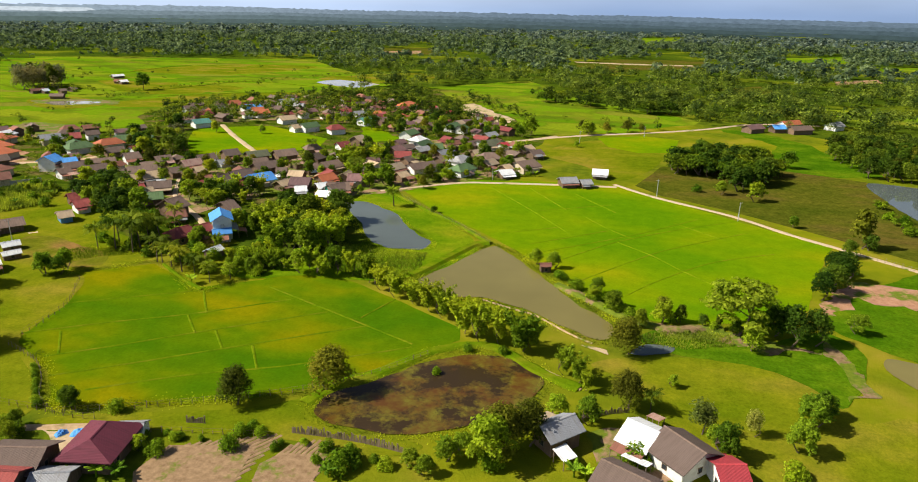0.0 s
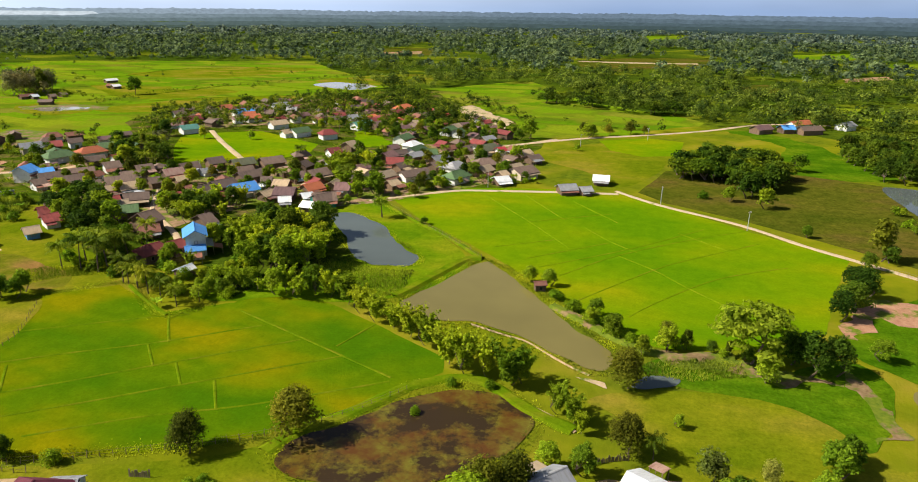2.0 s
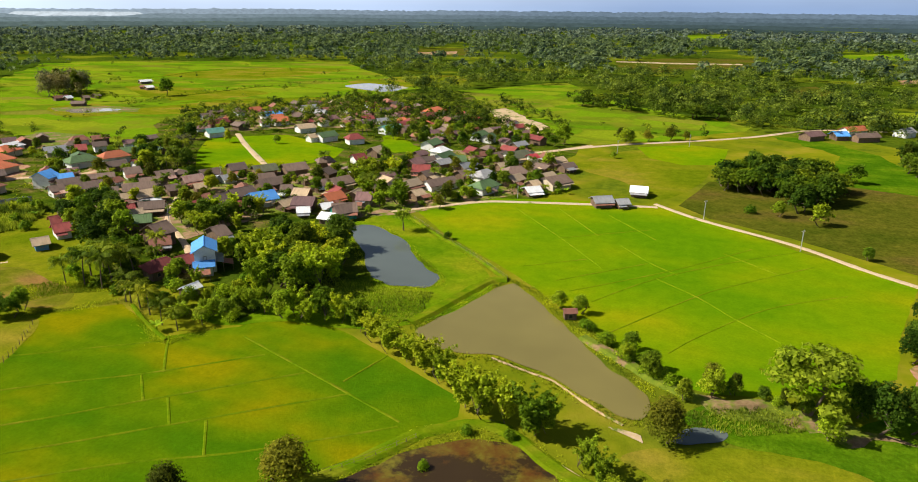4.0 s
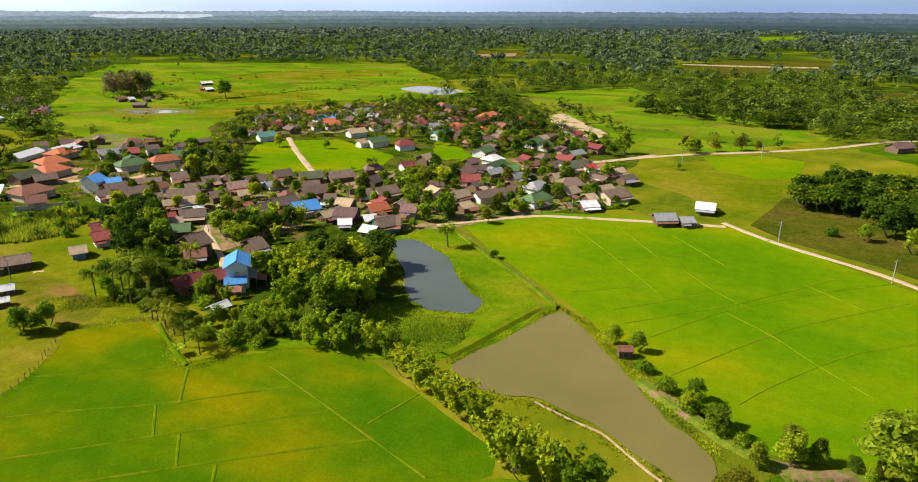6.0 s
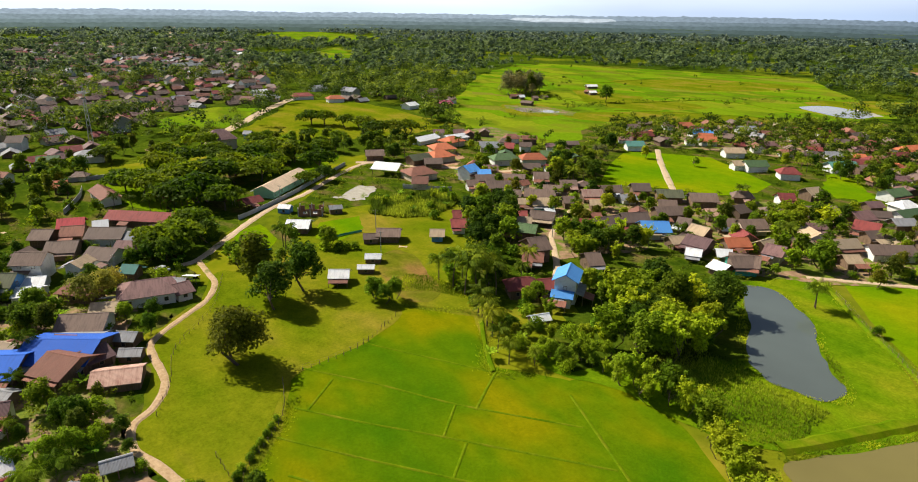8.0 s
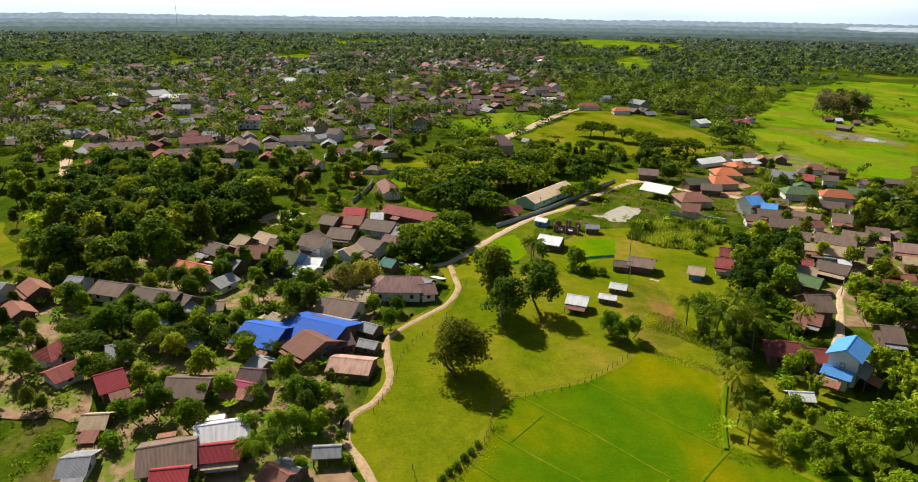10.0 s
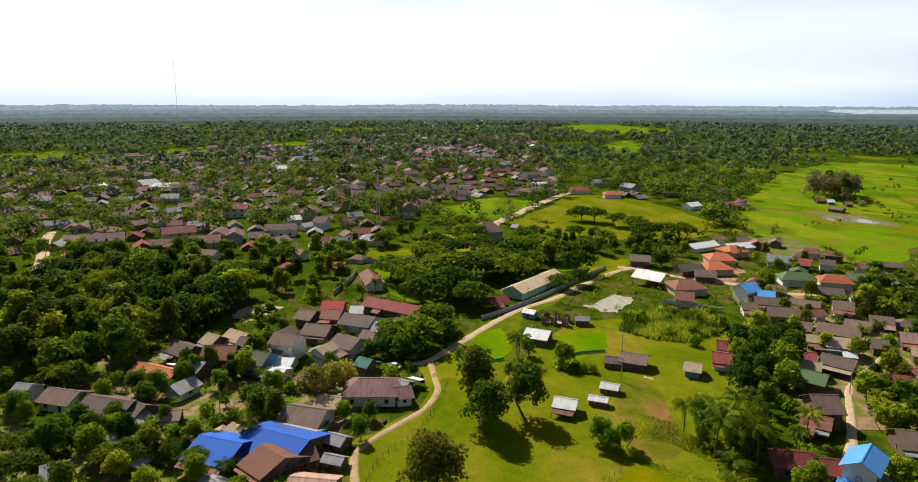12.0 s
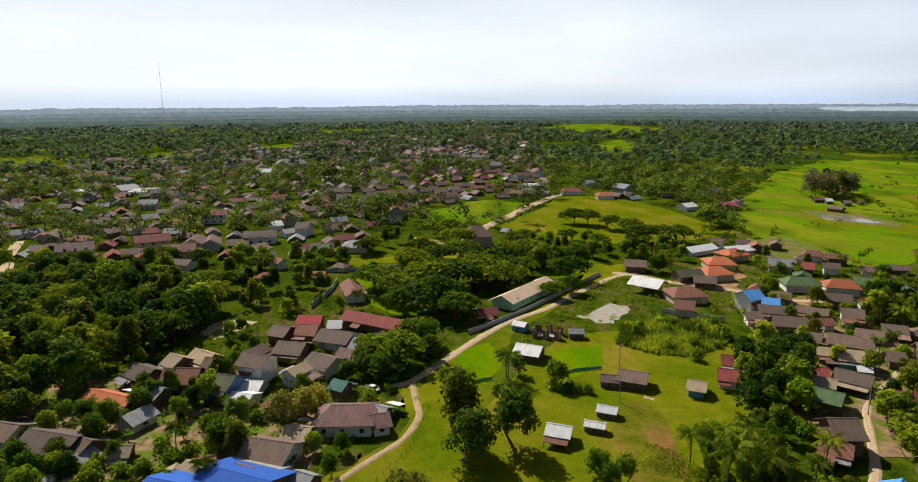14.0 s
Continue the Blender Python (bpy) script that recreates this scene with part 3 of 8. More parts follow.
def house(x, y, turn, l, w, ridge, kind, roof, wall, storeys, windows=0, plain=False, porch=True):
    """One house: walls, roof with eaves and ridge cap, windows, doors."""
    d = math.hypot(x + 15, y - 45)
    plain = plain or d > 240
    over = 0.75 if ridge > 3.2 else 0.3
    small = ridge < 3.3
    word = "shed" if small else "long_building" if l > 25 else "house"
    base = new(word)
    base.matrix_basis = pose(x, y, 0, 0, 0, turn)
    storey_word = "two-storey " if storeys > 1 else ""
    tagged(base, f"{storey_word}{SIDING[wall]} {word.replace('_', ' ')} with {COLOUR[roof]} {'hipped' if kind == 'hip' else 'gabled'} roof", word.replace("_", " "), "village houses")
    HOMES.append((x, y, max(l, w) / 2 + 0.5))
    YARDS.append((x, y, turn, l, w, ridge))
    il, iw = l - 2 * over, w - 2 * over
    drop = min((0.62 if kind == "hip" else 0.55) * w / 2, ridge * 0.45)
    eave = ridge - drop
    eave_wall = eave + drop * over / (w / 2) - 0.12
    bm = bmesh.new()
    if wall == "open":
        for px in (-il / 2, 0, il / 2):
            for py in (-iw / 2, iw / 2):
                box(bm, px - 0.1, py - 0.1, 0, px + 0.1, py + 0.1, eave_wall)
    elif kind == "gable":
        gable_walls(bm, il, iw, eave_wall, ridge)
    else:
        box(bm, -il / 2, -iw / 2, 0, il / 2, iw / 2, eave_wall)
    part("wall", bm, WALL[wall], base)
    bm = bmesh.new()
    if kind == "gable":
        for s in (-1, 1):
            quad = [(-l / 2, s * w / 2, eave), (l / 2, s * w / 2, eave), (l / 2, 0, ridge), (-l / 2, 0, ridge)]
            slab(bm, quad if s < 0 else quad[::-1])
    else:
        r = max(l / 2 - 0.32 * w, 0.25)
        for s in (-1, 1):
            quad = [(-l / 2, s * w / 2, eave), (l / 2, s * w / 2, eave), (r, 0, ridge), (-r, 0, ridge)]
            slab(bm, quad if s < 0 else quad[::-1])
            tri = [(s * l / 2, -s * w / 2, eave), (s * l / 2, s * w / 2, eave), (s * r, 0, ridge)]
            slab(bm, tri)
    part("roof", bm, ROOF[roof], base)
    if not plain:
        r = l / 2 + 0.03 if kind == "gable" else max(l / 2 - 0.32 * w, 0.25)
        bm = bmesh.new()
        slab(bm, [(-r, -0.22, ridge - 0.04), (r, -0.22, ridge - 0.04), (r, 0, ridge + 0.05), (-r, 0, ridge + 0.05)], 0.05)
        slab(bm, [(r, 0.22, ridge - 0.04), (-r, 0.22, ridge - 0.04), (-r, 0, ridge + 0.05), (r, 0, ridge + 0.05)], 0.05)
        part("ridge_cap", bm, ROOF[roof], base)
    if porch and not small and wall != "open" and d < 330 and kind == "gable" and (round(x * 7 + y * 3) % 6) < 5:
        s, reach = (1 if round(x) % 4 == 0 else -1), 1.6 + (round(y) % 3) * 0.5
        l0, l1 = (-l / 2 + 0.3, l / 2 - 0.3) if round(x + y) % 3 else (-l / 2 + 0.3, l * 0.12)
        top, foot = min(eave - 0.12, 3.4), min(eave - 0.12, 3.4) - 0.5
        bm = bmesh.new()
        quad = [(l0, s * (w / 2 + reach - over), foot), (l1, s * (w / 2 + reach - over), foot), (l1, s * (iw / 2), top), (l0, s * (iw / 2), top)]
        slab(bm, quad if s < 0 else quad[::-1], 0.08)
        porch = part("porch_roof", bm, ROOF[("rust", "tan", "grey", roof)[round(x * 3 + y) % 4]], base, "lean-to porch roof")
        if d < 190:
            for px in (l0 + 0.15, (l0 + l1) / 2, l1 - 0.15):
                bm = bmesh.new()
                box(bm, px - 0.06, s * (w / 2 + reach - over - 0.2) - 0.06, 0, px + 0.06, s * (w / 2 + reach - over - 0.2) + 0.06, foot + 0.02)
                part("post", bm, WOOD, base)
    if wall == "open" or small:
        if small and wall != "open":
            opening("door", base, il * 0.2, -iw / 2 - 0.03, 0.0, 0) if eave_wall > 2.1 else opening("window", base, 0, -iw / 2 - 0.03, 0.4, 0)
        return base
    n = windows or max(1, int(il // (5.5 if plain else 3.6)))
    for level in range(storeys if d < 330 or (storeys > 1 and l > 14) else 0):
        z = 0.95 + level * 2.9
        if z + 1.1 > eave_wall + 0.15:
            z = max(eave_wall - 1.3, 0.4)
        for s in (-1, 1):
            for i in range(n):
                px = -il / 2 + il * (i + 0.5) / n
                if plain and s > 0 and i % 2:
                    continue
                if s < 0 and level == 0 and i == n // 2 and n > 1:
                    opening("door", base, px, s * (iw / 2 + 0.03), 0.02, 0, d < 190)
                else:
                    opening("window", base, px, s * (iw / 2 + 0.03), z, 0, d < 190)
            if d < 200 and not plain:
                opening("window", base, s * (il / 2 + 0.03), 0.0, z, 90, d < 150)
    return base


# plants
def leaf_skin(rng, centre, radius, size, flat=0.0):
    """Leaf sprays, one bent triangle each, round the given centres: their corners."""
    n = len(centre)
    d = rng.normal(size=(n, 3))
    d /= np.linalg.norm(d, axis=1)[:, None]
    d[:, 2] = np.where(d[:, 2] < -0.35, -d[:, 2], d[:, 2])
    p = centre + d * radius * (0.50 + 0.70 * rng.random(n) ** 0.7)[:, None]
    nrm = d + rng.normal(scale=0.42, size=(n, 3)) + np.array([0, 0, 0.40 + flat])
    nrm /= np.linalg.norm(nrm, axis=1)[:, None]
    side = np.cross(nrm, rng.normal(size=(n, 3)))
    side /= np.linalg.norm(side, axis=1)[:, None]
    up = np.cross(nrm, side)
    s = np.asarray(size).reshape(-1, 1) * (0.6 + 0.8 * rng.random(n))[:, None]
    droop = nrm * s * 0.25
    return np.stack([p - side * s - droop, p + side * s * 0.9 - droop * rng.random((n, 1)), p + up * s * 1.35], 1).reshape(-1, 3)


def crown_mesh(name, seed, lobes, leaves, size, material):
    """Leaf sprays spread over the skin of several lobes, with gaps and an uneven outline."""
    rng = np.random.default_rng(seed)
    area = np.array([r[0] * r[1] for _, r in lobes])
    pick = rng.choice(len(lobes), leaves, p=area / area.sum())
    centre = np.array([lobes[i][0] for i in pick])
    radius = np.array([[lobes[i][1][0], lobes[i][1][0], lobes[i][1][1]] for i in pick])
    verts = leaf_skin(rng, centre, radius, size)
    return mesh_of(name, verts, [(i, i + 1, i + 2) for i in range(0, 3 * leaves, 3)], material)


def limb(bm, a, b, ra, rb, sides=6):
    a, b = Vector(a), Vector(b)
    m = (b - a).to_track_quat("Z", "Y").to_matrix().to_4x4()
    ring = []
    for p, r in ((a, ra), (b, rb)):
        ring.append([bm.verts.new(p + m.to_3x3() @ Vector((r * math.cos(k * math.tau / sides), r * math.sin(k * math.tau / sides), 0))) for k in range(sides)])
    for k in range(sides):
        bm.faces.new((ring[0][k], ring[0][(k + 1) % sides], ring[1][(k + 1) % sides], ring[1][k]))
    bm.faces.new(ring[1])


def trunk_mesh(height, radius, tips, rng):
    bm = bmesh.new()
    lean = Vector((rng.uniform(-0.3, 0.3), rng.uniform(-0.3, 0.3), height * 0.5))
    limb(bm, (0, 0, -0.1), lean, radius, radius * 0.7, 7)
    for tip in tips:
        mid = lean.lerp(Vector(tip), 0.5) + Vector((0, 0, 0.1 * height))
        limb(bm, lean, mid, radius * 0.5, radius * 0.3, 5)
        limb(bm, mid, tip, radius * 0.3, radius * 0.08, 5)
    me = bpy.data.meshes.new("trunk")
    bm.to_mesh(me)
    bm.free()
    me.materials.append(BARK)
    return me


# kind: object name, label, leaves, leaf size, lobes: (count, spread, radius, height of the middle, flatness), trunk radius; all for a plant one metre high
KINDS = {
    "broad": ("broadleaf_tree", "leafy green broadleaf tree with an uneven crown", 2900, 0.029, (38, 0.35, 0.105, 0.57, 0.95), 0.022),
    "light": ("teak_tree", "tall light green tree with large loose leaves", 2600, 0.031, (34, 0.30, 0.105, 0.58, 1.15), 0.02),
    "round": ("round_tree", "dense olive-green tree with a rounded crown", 4300, 0.024, (32, 0.31, 0.150, 0.56, 0.9), 0.026),
    "dark": ("dark_tree", "dense dark green mango tree", 3000, 0.028, (36, 0.33, 0.115, 0.56, 0.95), 0.026),
    "pale": ("pale_tree", "light yellow-green tree with loose foliage", 1300, 0.034, (11, 0.24, 0.18, 0.58, 1.1), 0.02),
    "tall": ("tall_tree", "tall slender dark green tree", 2400, 0.027, (24, 0.17, 0.10, 0.58, 1.4), 0.016),
    "umbrella": ("rain_tree", "wide spreading rain tree with a flat crown", 4200, 0.040, (44, 0.58, 0.190, 0.60, 0.66), 0.036),
    "tiered": ("tiered_tree", "airy spreading tree with layered light green crown", 2700, 0.030, (26, 0.52, 0.125, 0.60, 0.42), 0.02),
    "bush": ("shrub", "rounded bright green shrub", 950, 0.070, (8, 0.42, 0.36, 0.40, 1.0), 0.03),
    "bare": ("dry_tree", "tall brownish thinly leaved tree", 1500, 0.022, (12, 0.20, 0.16, 0.58, 1.6), 0.014),
    "bamboo": ("bamboo_clump", "feathery yellow-green bamboo clump", 2400, 0.034, (15, 0.34, 0.17, 0.46, 1.7), 0.010),
}
PROTO = {}


def leafy_plant(kind, variant, fine):
    name, label, leaves, size, (count, spread, radius, middle, flat), trunk = KINDS[kind]
    rng = random.Random(f"{kind}{variant}")
    lobes, tips = [], []
    for i in range(count):
        a = i * 2.4 + rng.uniform(-0.4, 0.4)
        r = radius * rng.uniform(0.6, 1.45)
        if kind == "umbrella":
            d = spread * math.sqrt((i + 0.3) / count) * rng.uniform(0.8, 1.15)
            z = middle + 0.16 * (1 - (d / spread) ** 2) - 0.06 + rng.uniform(-0.06, 0.05)
        else:
            u = (i + rng.random()) / count
            d = spread * math.sqrt(1 - 0.85 * u) * rng.uniform(0.35, 1.2)
            z = middle - 0.26 + 0.52 * u + rng.uniform(-0.05, 0.05)
        c = (d * math.cos(a), d * math.sin(a), min(z, 1 - r * flat * 0.9))
        lobes.append((c, (r, r * flat)))
        tips.append(c)
    if kind == "bamboo":
        lobes, tips = [], []
        for i in range(16):
            a, reach, top = i * 2.4 + rng.uniform(-0.3, 0.3), rng.uniform(0.08, 0.46), rng.uniform(0.72, 1.0)
            for u in (0.3, 0.45, 0.6, 0.75, 0.88, 1.0):
                c = (reach * u ** 1.8 * math.cos(a), reach * u ** 1.8 * math.sin(a), top * (1.12 * u - 0.22 * u ** 4))
                r = 0.115 * (1.25 - 0.7 * u)
                lobes.append((c, (r, r)))
            tips.append(lobes[-2][0])
    base = new(name)
    stem = new("trunk" if kind != "bamboo" else "canes", trunk_mesh(middle, trunk, tips[::6 if count > 15 else 2], rng))
    if kind == "bamboo":
        tagged(stem, kind="stuff")
    stem.parent = base
    leaf = new("crown", crown_mesh("crown", rng.randrange(9999), lobes, leaves if fine else leaves * 31 // 100, size if fine else size * 1.66, LEAF[kind]))
    leaf.parent = base
    return tagged(base, label, "shrub" if kind == "bush" else "bamboo" if kind == "bamboo" else "tree", "trees of the village")


def frond(verts, faces, root, heading, length, rise, droop, width, leaflets):
    """One palm or banana leaf: an arching rib with a blade or leaflets on both sides."""
    n, sag = (13, 1.1) if leaflets else (7, 0.45)
    side = Vector((-math.sin(heading), math.cos(heading), 0))
    for s in (-1, 1):
        for i in range(n):
            pts = []
            for u in (i / n, (i + (0.62 if leaflets else 1.0)) / n):
                p = Vector((math.cos(heading) * length * u * (1 - 0.25 * u * droop), math.sin(heading) * length * u * (1 - 0.25 * u * droop), rise * u - droop * length * u * u * 0.75)) + Vector(root)
                pts.append((p, u))
            (p, u), (q, v) = pts
            wu = width * (math.sin(math.pi * min(0.12 + 0.86 * u, 1)) ** 0.7)
            wv = width * (math.sin(math.pi * min(0.12 + 0.86 * v, 1)) ** 0.7)
            k = len(verts)
            out = Vector((math.cos(heading), math.sin(heading), 0)) * (0.5 * width if leaflets else 0)
            verts += [p, q, q + side * s * wv + out + Vector((0, 0, -sag * wv)), p + side * s * wu + out + Vector((0, 0, -sag * wu))]
            faces.append((k, k + 1, k + 2, k + 3))


def palm_plant(variant):
    rng = random.Random(100 + variant)
    base = new("coconut_palm")
    bm = bmesh.new()
    lean = rng.uniform(0.02, 0.10)
    spots = [(lean * u * u, 0.0, -0.01 + 0.76 * u) for u in (0, 0.33, 0.66, 1)]
    for i in range(3):
        limb(bm, spots[i], spots[i + 1], 0.018 - 0.003 * i, 0.015 - 0.003 * i, 7)
    me = bpy.data.meshes.new("trunk")
    bm.to_mesh(me)
    bm.free()
    me.materials.append(BARK)
    new("trunk", me).parent = base
    verts, faces = [], []
    for i in range(20):
        up = 0.36 - 0.44 * i / 20 + rng.uniform(-0.04, 0.04)
        frond(verts, faces, spots[-1], i * 2.4 + rng.uniform(-0.2, 0.2), rng.uniform(0.36, 0.45), up * 0.9, rng.uniform(0.6, 1.0) * (1 - 0.3 * i / 20), 0.068, True)
    new("fronds", mesh_of("fronds", verts, faces, LEAF["palm"])).parent = base
    return tagged(base, "coconut palm with a slim trunk and drooping fronds", "palm tree", "palms of the village")


def banana_plant(variant):
    rng = random.Random(200 + variant)
    base = new("banana_plant")
    bm = bmesh.new()
    limb(bm, (0, 0, -0.02), (0.02, 0, 0.5), 0.05, 0.035, 7)
    me = bpy.data.meshes.new("stem")
    bm.to_mesh(me)
    bm.free()
    me.materials.append(LEAF["bush"])
    new("stem", me).parent = base
    verts, faces = [], []
    for i in range(9):
        frond(verts, faces, (0.02, 0, 0.48), i * 2.4, rng.uniform(0.5, 0.75), rng.uniform(0.4, 0.65), rng.uniform(0.5, 0.9), 0.11, False)
    new("leaves", mesh_of("leaves", verts, faces, LEAF["banana"])).parent = base
    return tagged(base, "banana plant with broad drooping leaves", "banana plant", "garden plants")


dice = random.Random(5)


TALLY = collections.Counter()
FAR_TREES = {"bright": [], "dull": []}


def plant(kind, x, y, height):
    if math.hypot(x + 15, y - 45) > 380 and height < 12 and kind not in ("bare", "umbrella"):
        FAR_TREES["bright" if kind in ("broad", "light", "bamboo", "bush", "pale", "banana") else "dull"].append((x, y, height))
        return None
    if TALLY[kind] >= 290:
        kind = min(("broad", "light", "dark", "tall", "umbrella"), key=lambda k: TALLY[k]) if kind not in ("bush", "banana") else "banana"
    TALLY[kind] += 1
    variant = dice.randrange(4)
    fine = math.hypot(x + 15, y - 45) < (150 if height < 4 else 190)
    m = pose(x, y, 0, 0, 0, dice.uniform(0, 360)) @ Matrix.Diagonal((height * dice.uniform(0.9, 1.12), height * dice.uniform(0.9, 1.12), height, 1))
    if (kind, variant, fine) in PROTO:
        ob = copy_thing(PROTO[kind, variant, fine], Matrix.Identity(4))
    else:
        ob = PROTO[kind, variant, fine] = palm_plant(variant) if kind == "palm" else banana_plant(variant) if kind == "banana" else leafy_plant(kind, variant, fine)
    ob.matrix_basis = m
    return ob


def clear_of(x, y, room):
    if any((x - hx) ** 2 + (y - hy) ** 2 < max(r + room, 0) ** 2 for hx, hy, r in HOMES):
        return False
    if any((x - p.x) ** 2 + (y - p.y) ** 2 < (w / 2 + 1.0) ** 2 for line, w in TRACKS for p in line):
        return False
    return not any(inside(x, y, o) for o in WET)


def scatter(points, spacing):
    """Uneven but not clumped places in an outline."""
    xs, ys = [p[0] for p in points], [p[1] for p in points]
    x = min(xs)
    while x < max(xs):
        y = min(ys)
        while y < max(ys):
            px, py = x + dice.uniform(-0.45, 0.45) * spacing, y + dice.uniform(-0.45, 0.45) * spacing
            if inside(px, py, points):
                yield px, py
            y += spacing
        x += spacing


def grove(points, spacing, kinds, low, high):
    kinds = kinds.split()
    for x, y in scatter(points, spacing):
        if clear_of(x, y, -0.8) and not any(inside(x, y, o) for o in BARE):
            kind = dice.choice(kinds)
            if kind == "broad" and dice.random() < 0.5:
                kind = "light"
            h = dice.uniform(low, high)
            plant(kind, x, y, min(h, 3.2) if kind in ("bush", "banana") else h)



def infill(points, spacing, roofs, walls, chance, low=3.4, high=5.2):
    """More houses of the same sort between the others, wherever there is room."""
    for x, y in scatter(points, spacing):
        l, w = dice.uniform(6.5, 10.5), dice.uniform(6, 8)
        roof, wall, ridge = dice.choice(roofs.split()), dice.choice(walls.split()), dice.uniform(low, high)
        turn = dice.choice((40, 50, 55, 60, -35, -40)) + dice.uniform(-8, 8)
        if dice.random() < chance and all((x - hx) ** 2 + (y - hy) ** 2 > (r + 0.36 * l) ** 2 for hx, hy, r in HOMES) and clear_of(x, y, -20):
            house(x, y, turn, l, w, ridge, "gable" if dice.random() < 0.8 else "hip", roof, wall, 1, plain=True)


def town(points, spacing):
    """The market town: far too many houses to count, joined into one mesh with several materials."""
    roofs = ["rust", "brown", "mauve", "brown", "maroon", "brown", "mauve", "grey"]
    skins = [WALL["timber"], WALL["white"], WALL["cream"], WALL["concrete"]]
    verts, faces, slots = [], [], []
    for x, y in scatter(points, spacing):
        big = dice.random() < 0.14
        l, w = dice.uniform(7, 10) * (1.6 if big else 1), dice.uniform(6, 7.5) * (1.3 if big else 1)
        h, turn = dice.uniform(6.5, 8.5) if big else dice.uniform(3.2, 4.2), radians(dice.choice((10, 100)) + dice.uniform(-15, 15))
        roof, skin = 4 + dice.randrange(8), (1, 2, 3)[dice.randrange(3)] if big else (0, 0, 3, 0, 0)[dice.randrange(5)]
        if not clear_of(x, y, 3) or any(inside(x, y, o) for o in OPEN):
            continue
        HOMES.append((x, y, 3))
        e = h - 0.28 * w
        k = len(verts)
        for lx, ly, z in ((-l, -w, 0), (l, -w, 0), (l, w, 0), (-l, w, 0), (-l, -w, e), (l, -w, e), (l, w, e), (-l, w, e), (-l, 0, h - 0.2), (l, 0, h - 0.2),
                          (-l - 1.6, -w - 2, e - 0.5), (l + 1.6, -w - 2, e - 0.5), (l + 1.6, 0, h), (-l - 1.6, 0, h), (l + 1.6, w + 2, e - 0.5), (-l - 1.6, w + 2, e - 0.5)):
            lx, ly = lx / 2, ly / 2
            verts.append((x + lx * math.cos(turn) - ly * math.sin(turn), y + lx * math.sin(turn) + ly * math.cos(turn), z))
        for f in ((0, 1, 5, 4), (2, 3, 7, 6), (1, 2, 6, 9, 5), (3, 0, 4, 8, 7)):
            faces.append([k + i for i in f])
            slots.append(skin)
        for f in ((10, 11, 12, 13), (12, 14, 15, 13)):
            faces.append([k + i for i in f])
            slots.append(roof)
        if skin:
            for s in (-1, 1):
                for level in range(2 if big else 1):
                    for i in range(3):
                        q = len(verts)
                        for dx, dz in ((-0.6, 0.9), (0.6, 0.9), (0.6, 2.0), (-0.6, 2.0)):
                            lx, ly = l * (i - 1) * 0.3 + dx, s * (w / 2 + 0.04)
                            verts.append((x + lx * math.cos(turn) - ly * math.sin(turn), y + lx * math.sin(turn) + ly * math.cos(turn), dz + 2.8 * level))
                        faces.append([q, q + 1, q + 2, q + 3])
                        slots.append(12)
    me = mesh_of("town_houses", verts, faces, skins[0])
    for m in skins[1:] + [ROOF[r] for r in roofs] + [GLASS]:
        me.materials.append(m)
    me.polygons.foreach_set("material_index", slots)
    return tagged(new("town_houses", me), "crowded small-town houses with tin and tile roofs among trees", "houses", kind="stuff")


# fences, walls, poles
def run(points, gap):
    """Even places along a line, with the heading there."""
    line = spline(points, False, 6)
    left = 0.0
    for a, b in zip(line, line[1:]):
        d = (b - a).length
        while left < d:
            p = a.lerp(b, left / d)
            yield p.x, p.y, math.degrees(math.atan2(b.y - a.y, b.x - a.x))
            left += gap
        left -= d


def fence(points, gap=2.4, height=1.3, rails=True):
    base = new("fence")
    tagged(base, "rough wooden post fence beside the field" if rails else "close palisade of grey split bamboo", "fence", "fences")
    bm = bmesh.new()
    if rails:
        limb(bm, (0, 0, -0.2), (0.02, 0.03, height), 0.07, 0.05, 6)
    else:
        box(bm, -gap * 0.42, -0.03, 0, gap * 0.42, 0.03, height, 0.01)
    me = bpy.data.meshes.new("post")
    bm.to_mesh(me)
    bm.free()
    me.materials.append(WOOD)
    last = None
    for x, y, turn in run(points, gap):
        ob = new("post" if rails else "slat", me)
        ob.parent = base
        ob.matrix_basis = pose(x, y, 0, dice.uniform(-6, 6), dice.uniform(-6, 6), turn) @ Matrix.Diagonal((1, 1, dice.uniform(0.55, 1.2), 1))
    if rails:
        for z in (0.45, 0.95):
            bm = bmesh.new()
            spots = [(x, y, z * height + dice.uniform(-0.06, 0.06)) for x, y, _ in run(points, gap)]
            rings = [[bm.verts.new((x + 0.02 * dx, y, zz + 0.02 * dz)) for dx, dz in ((1, 0), (0, 1), (-1, 0), (0, -1))] for x, y, zz in spots]
            for a, b in zip(rings, rings[1:]):
                for k in range(4):
                    bm.faces.new((a[k], a[(k + 1) % 4], b[(k + 1) % 4], b[k]))
            part("rail", bm, WOOD, base)
    return base


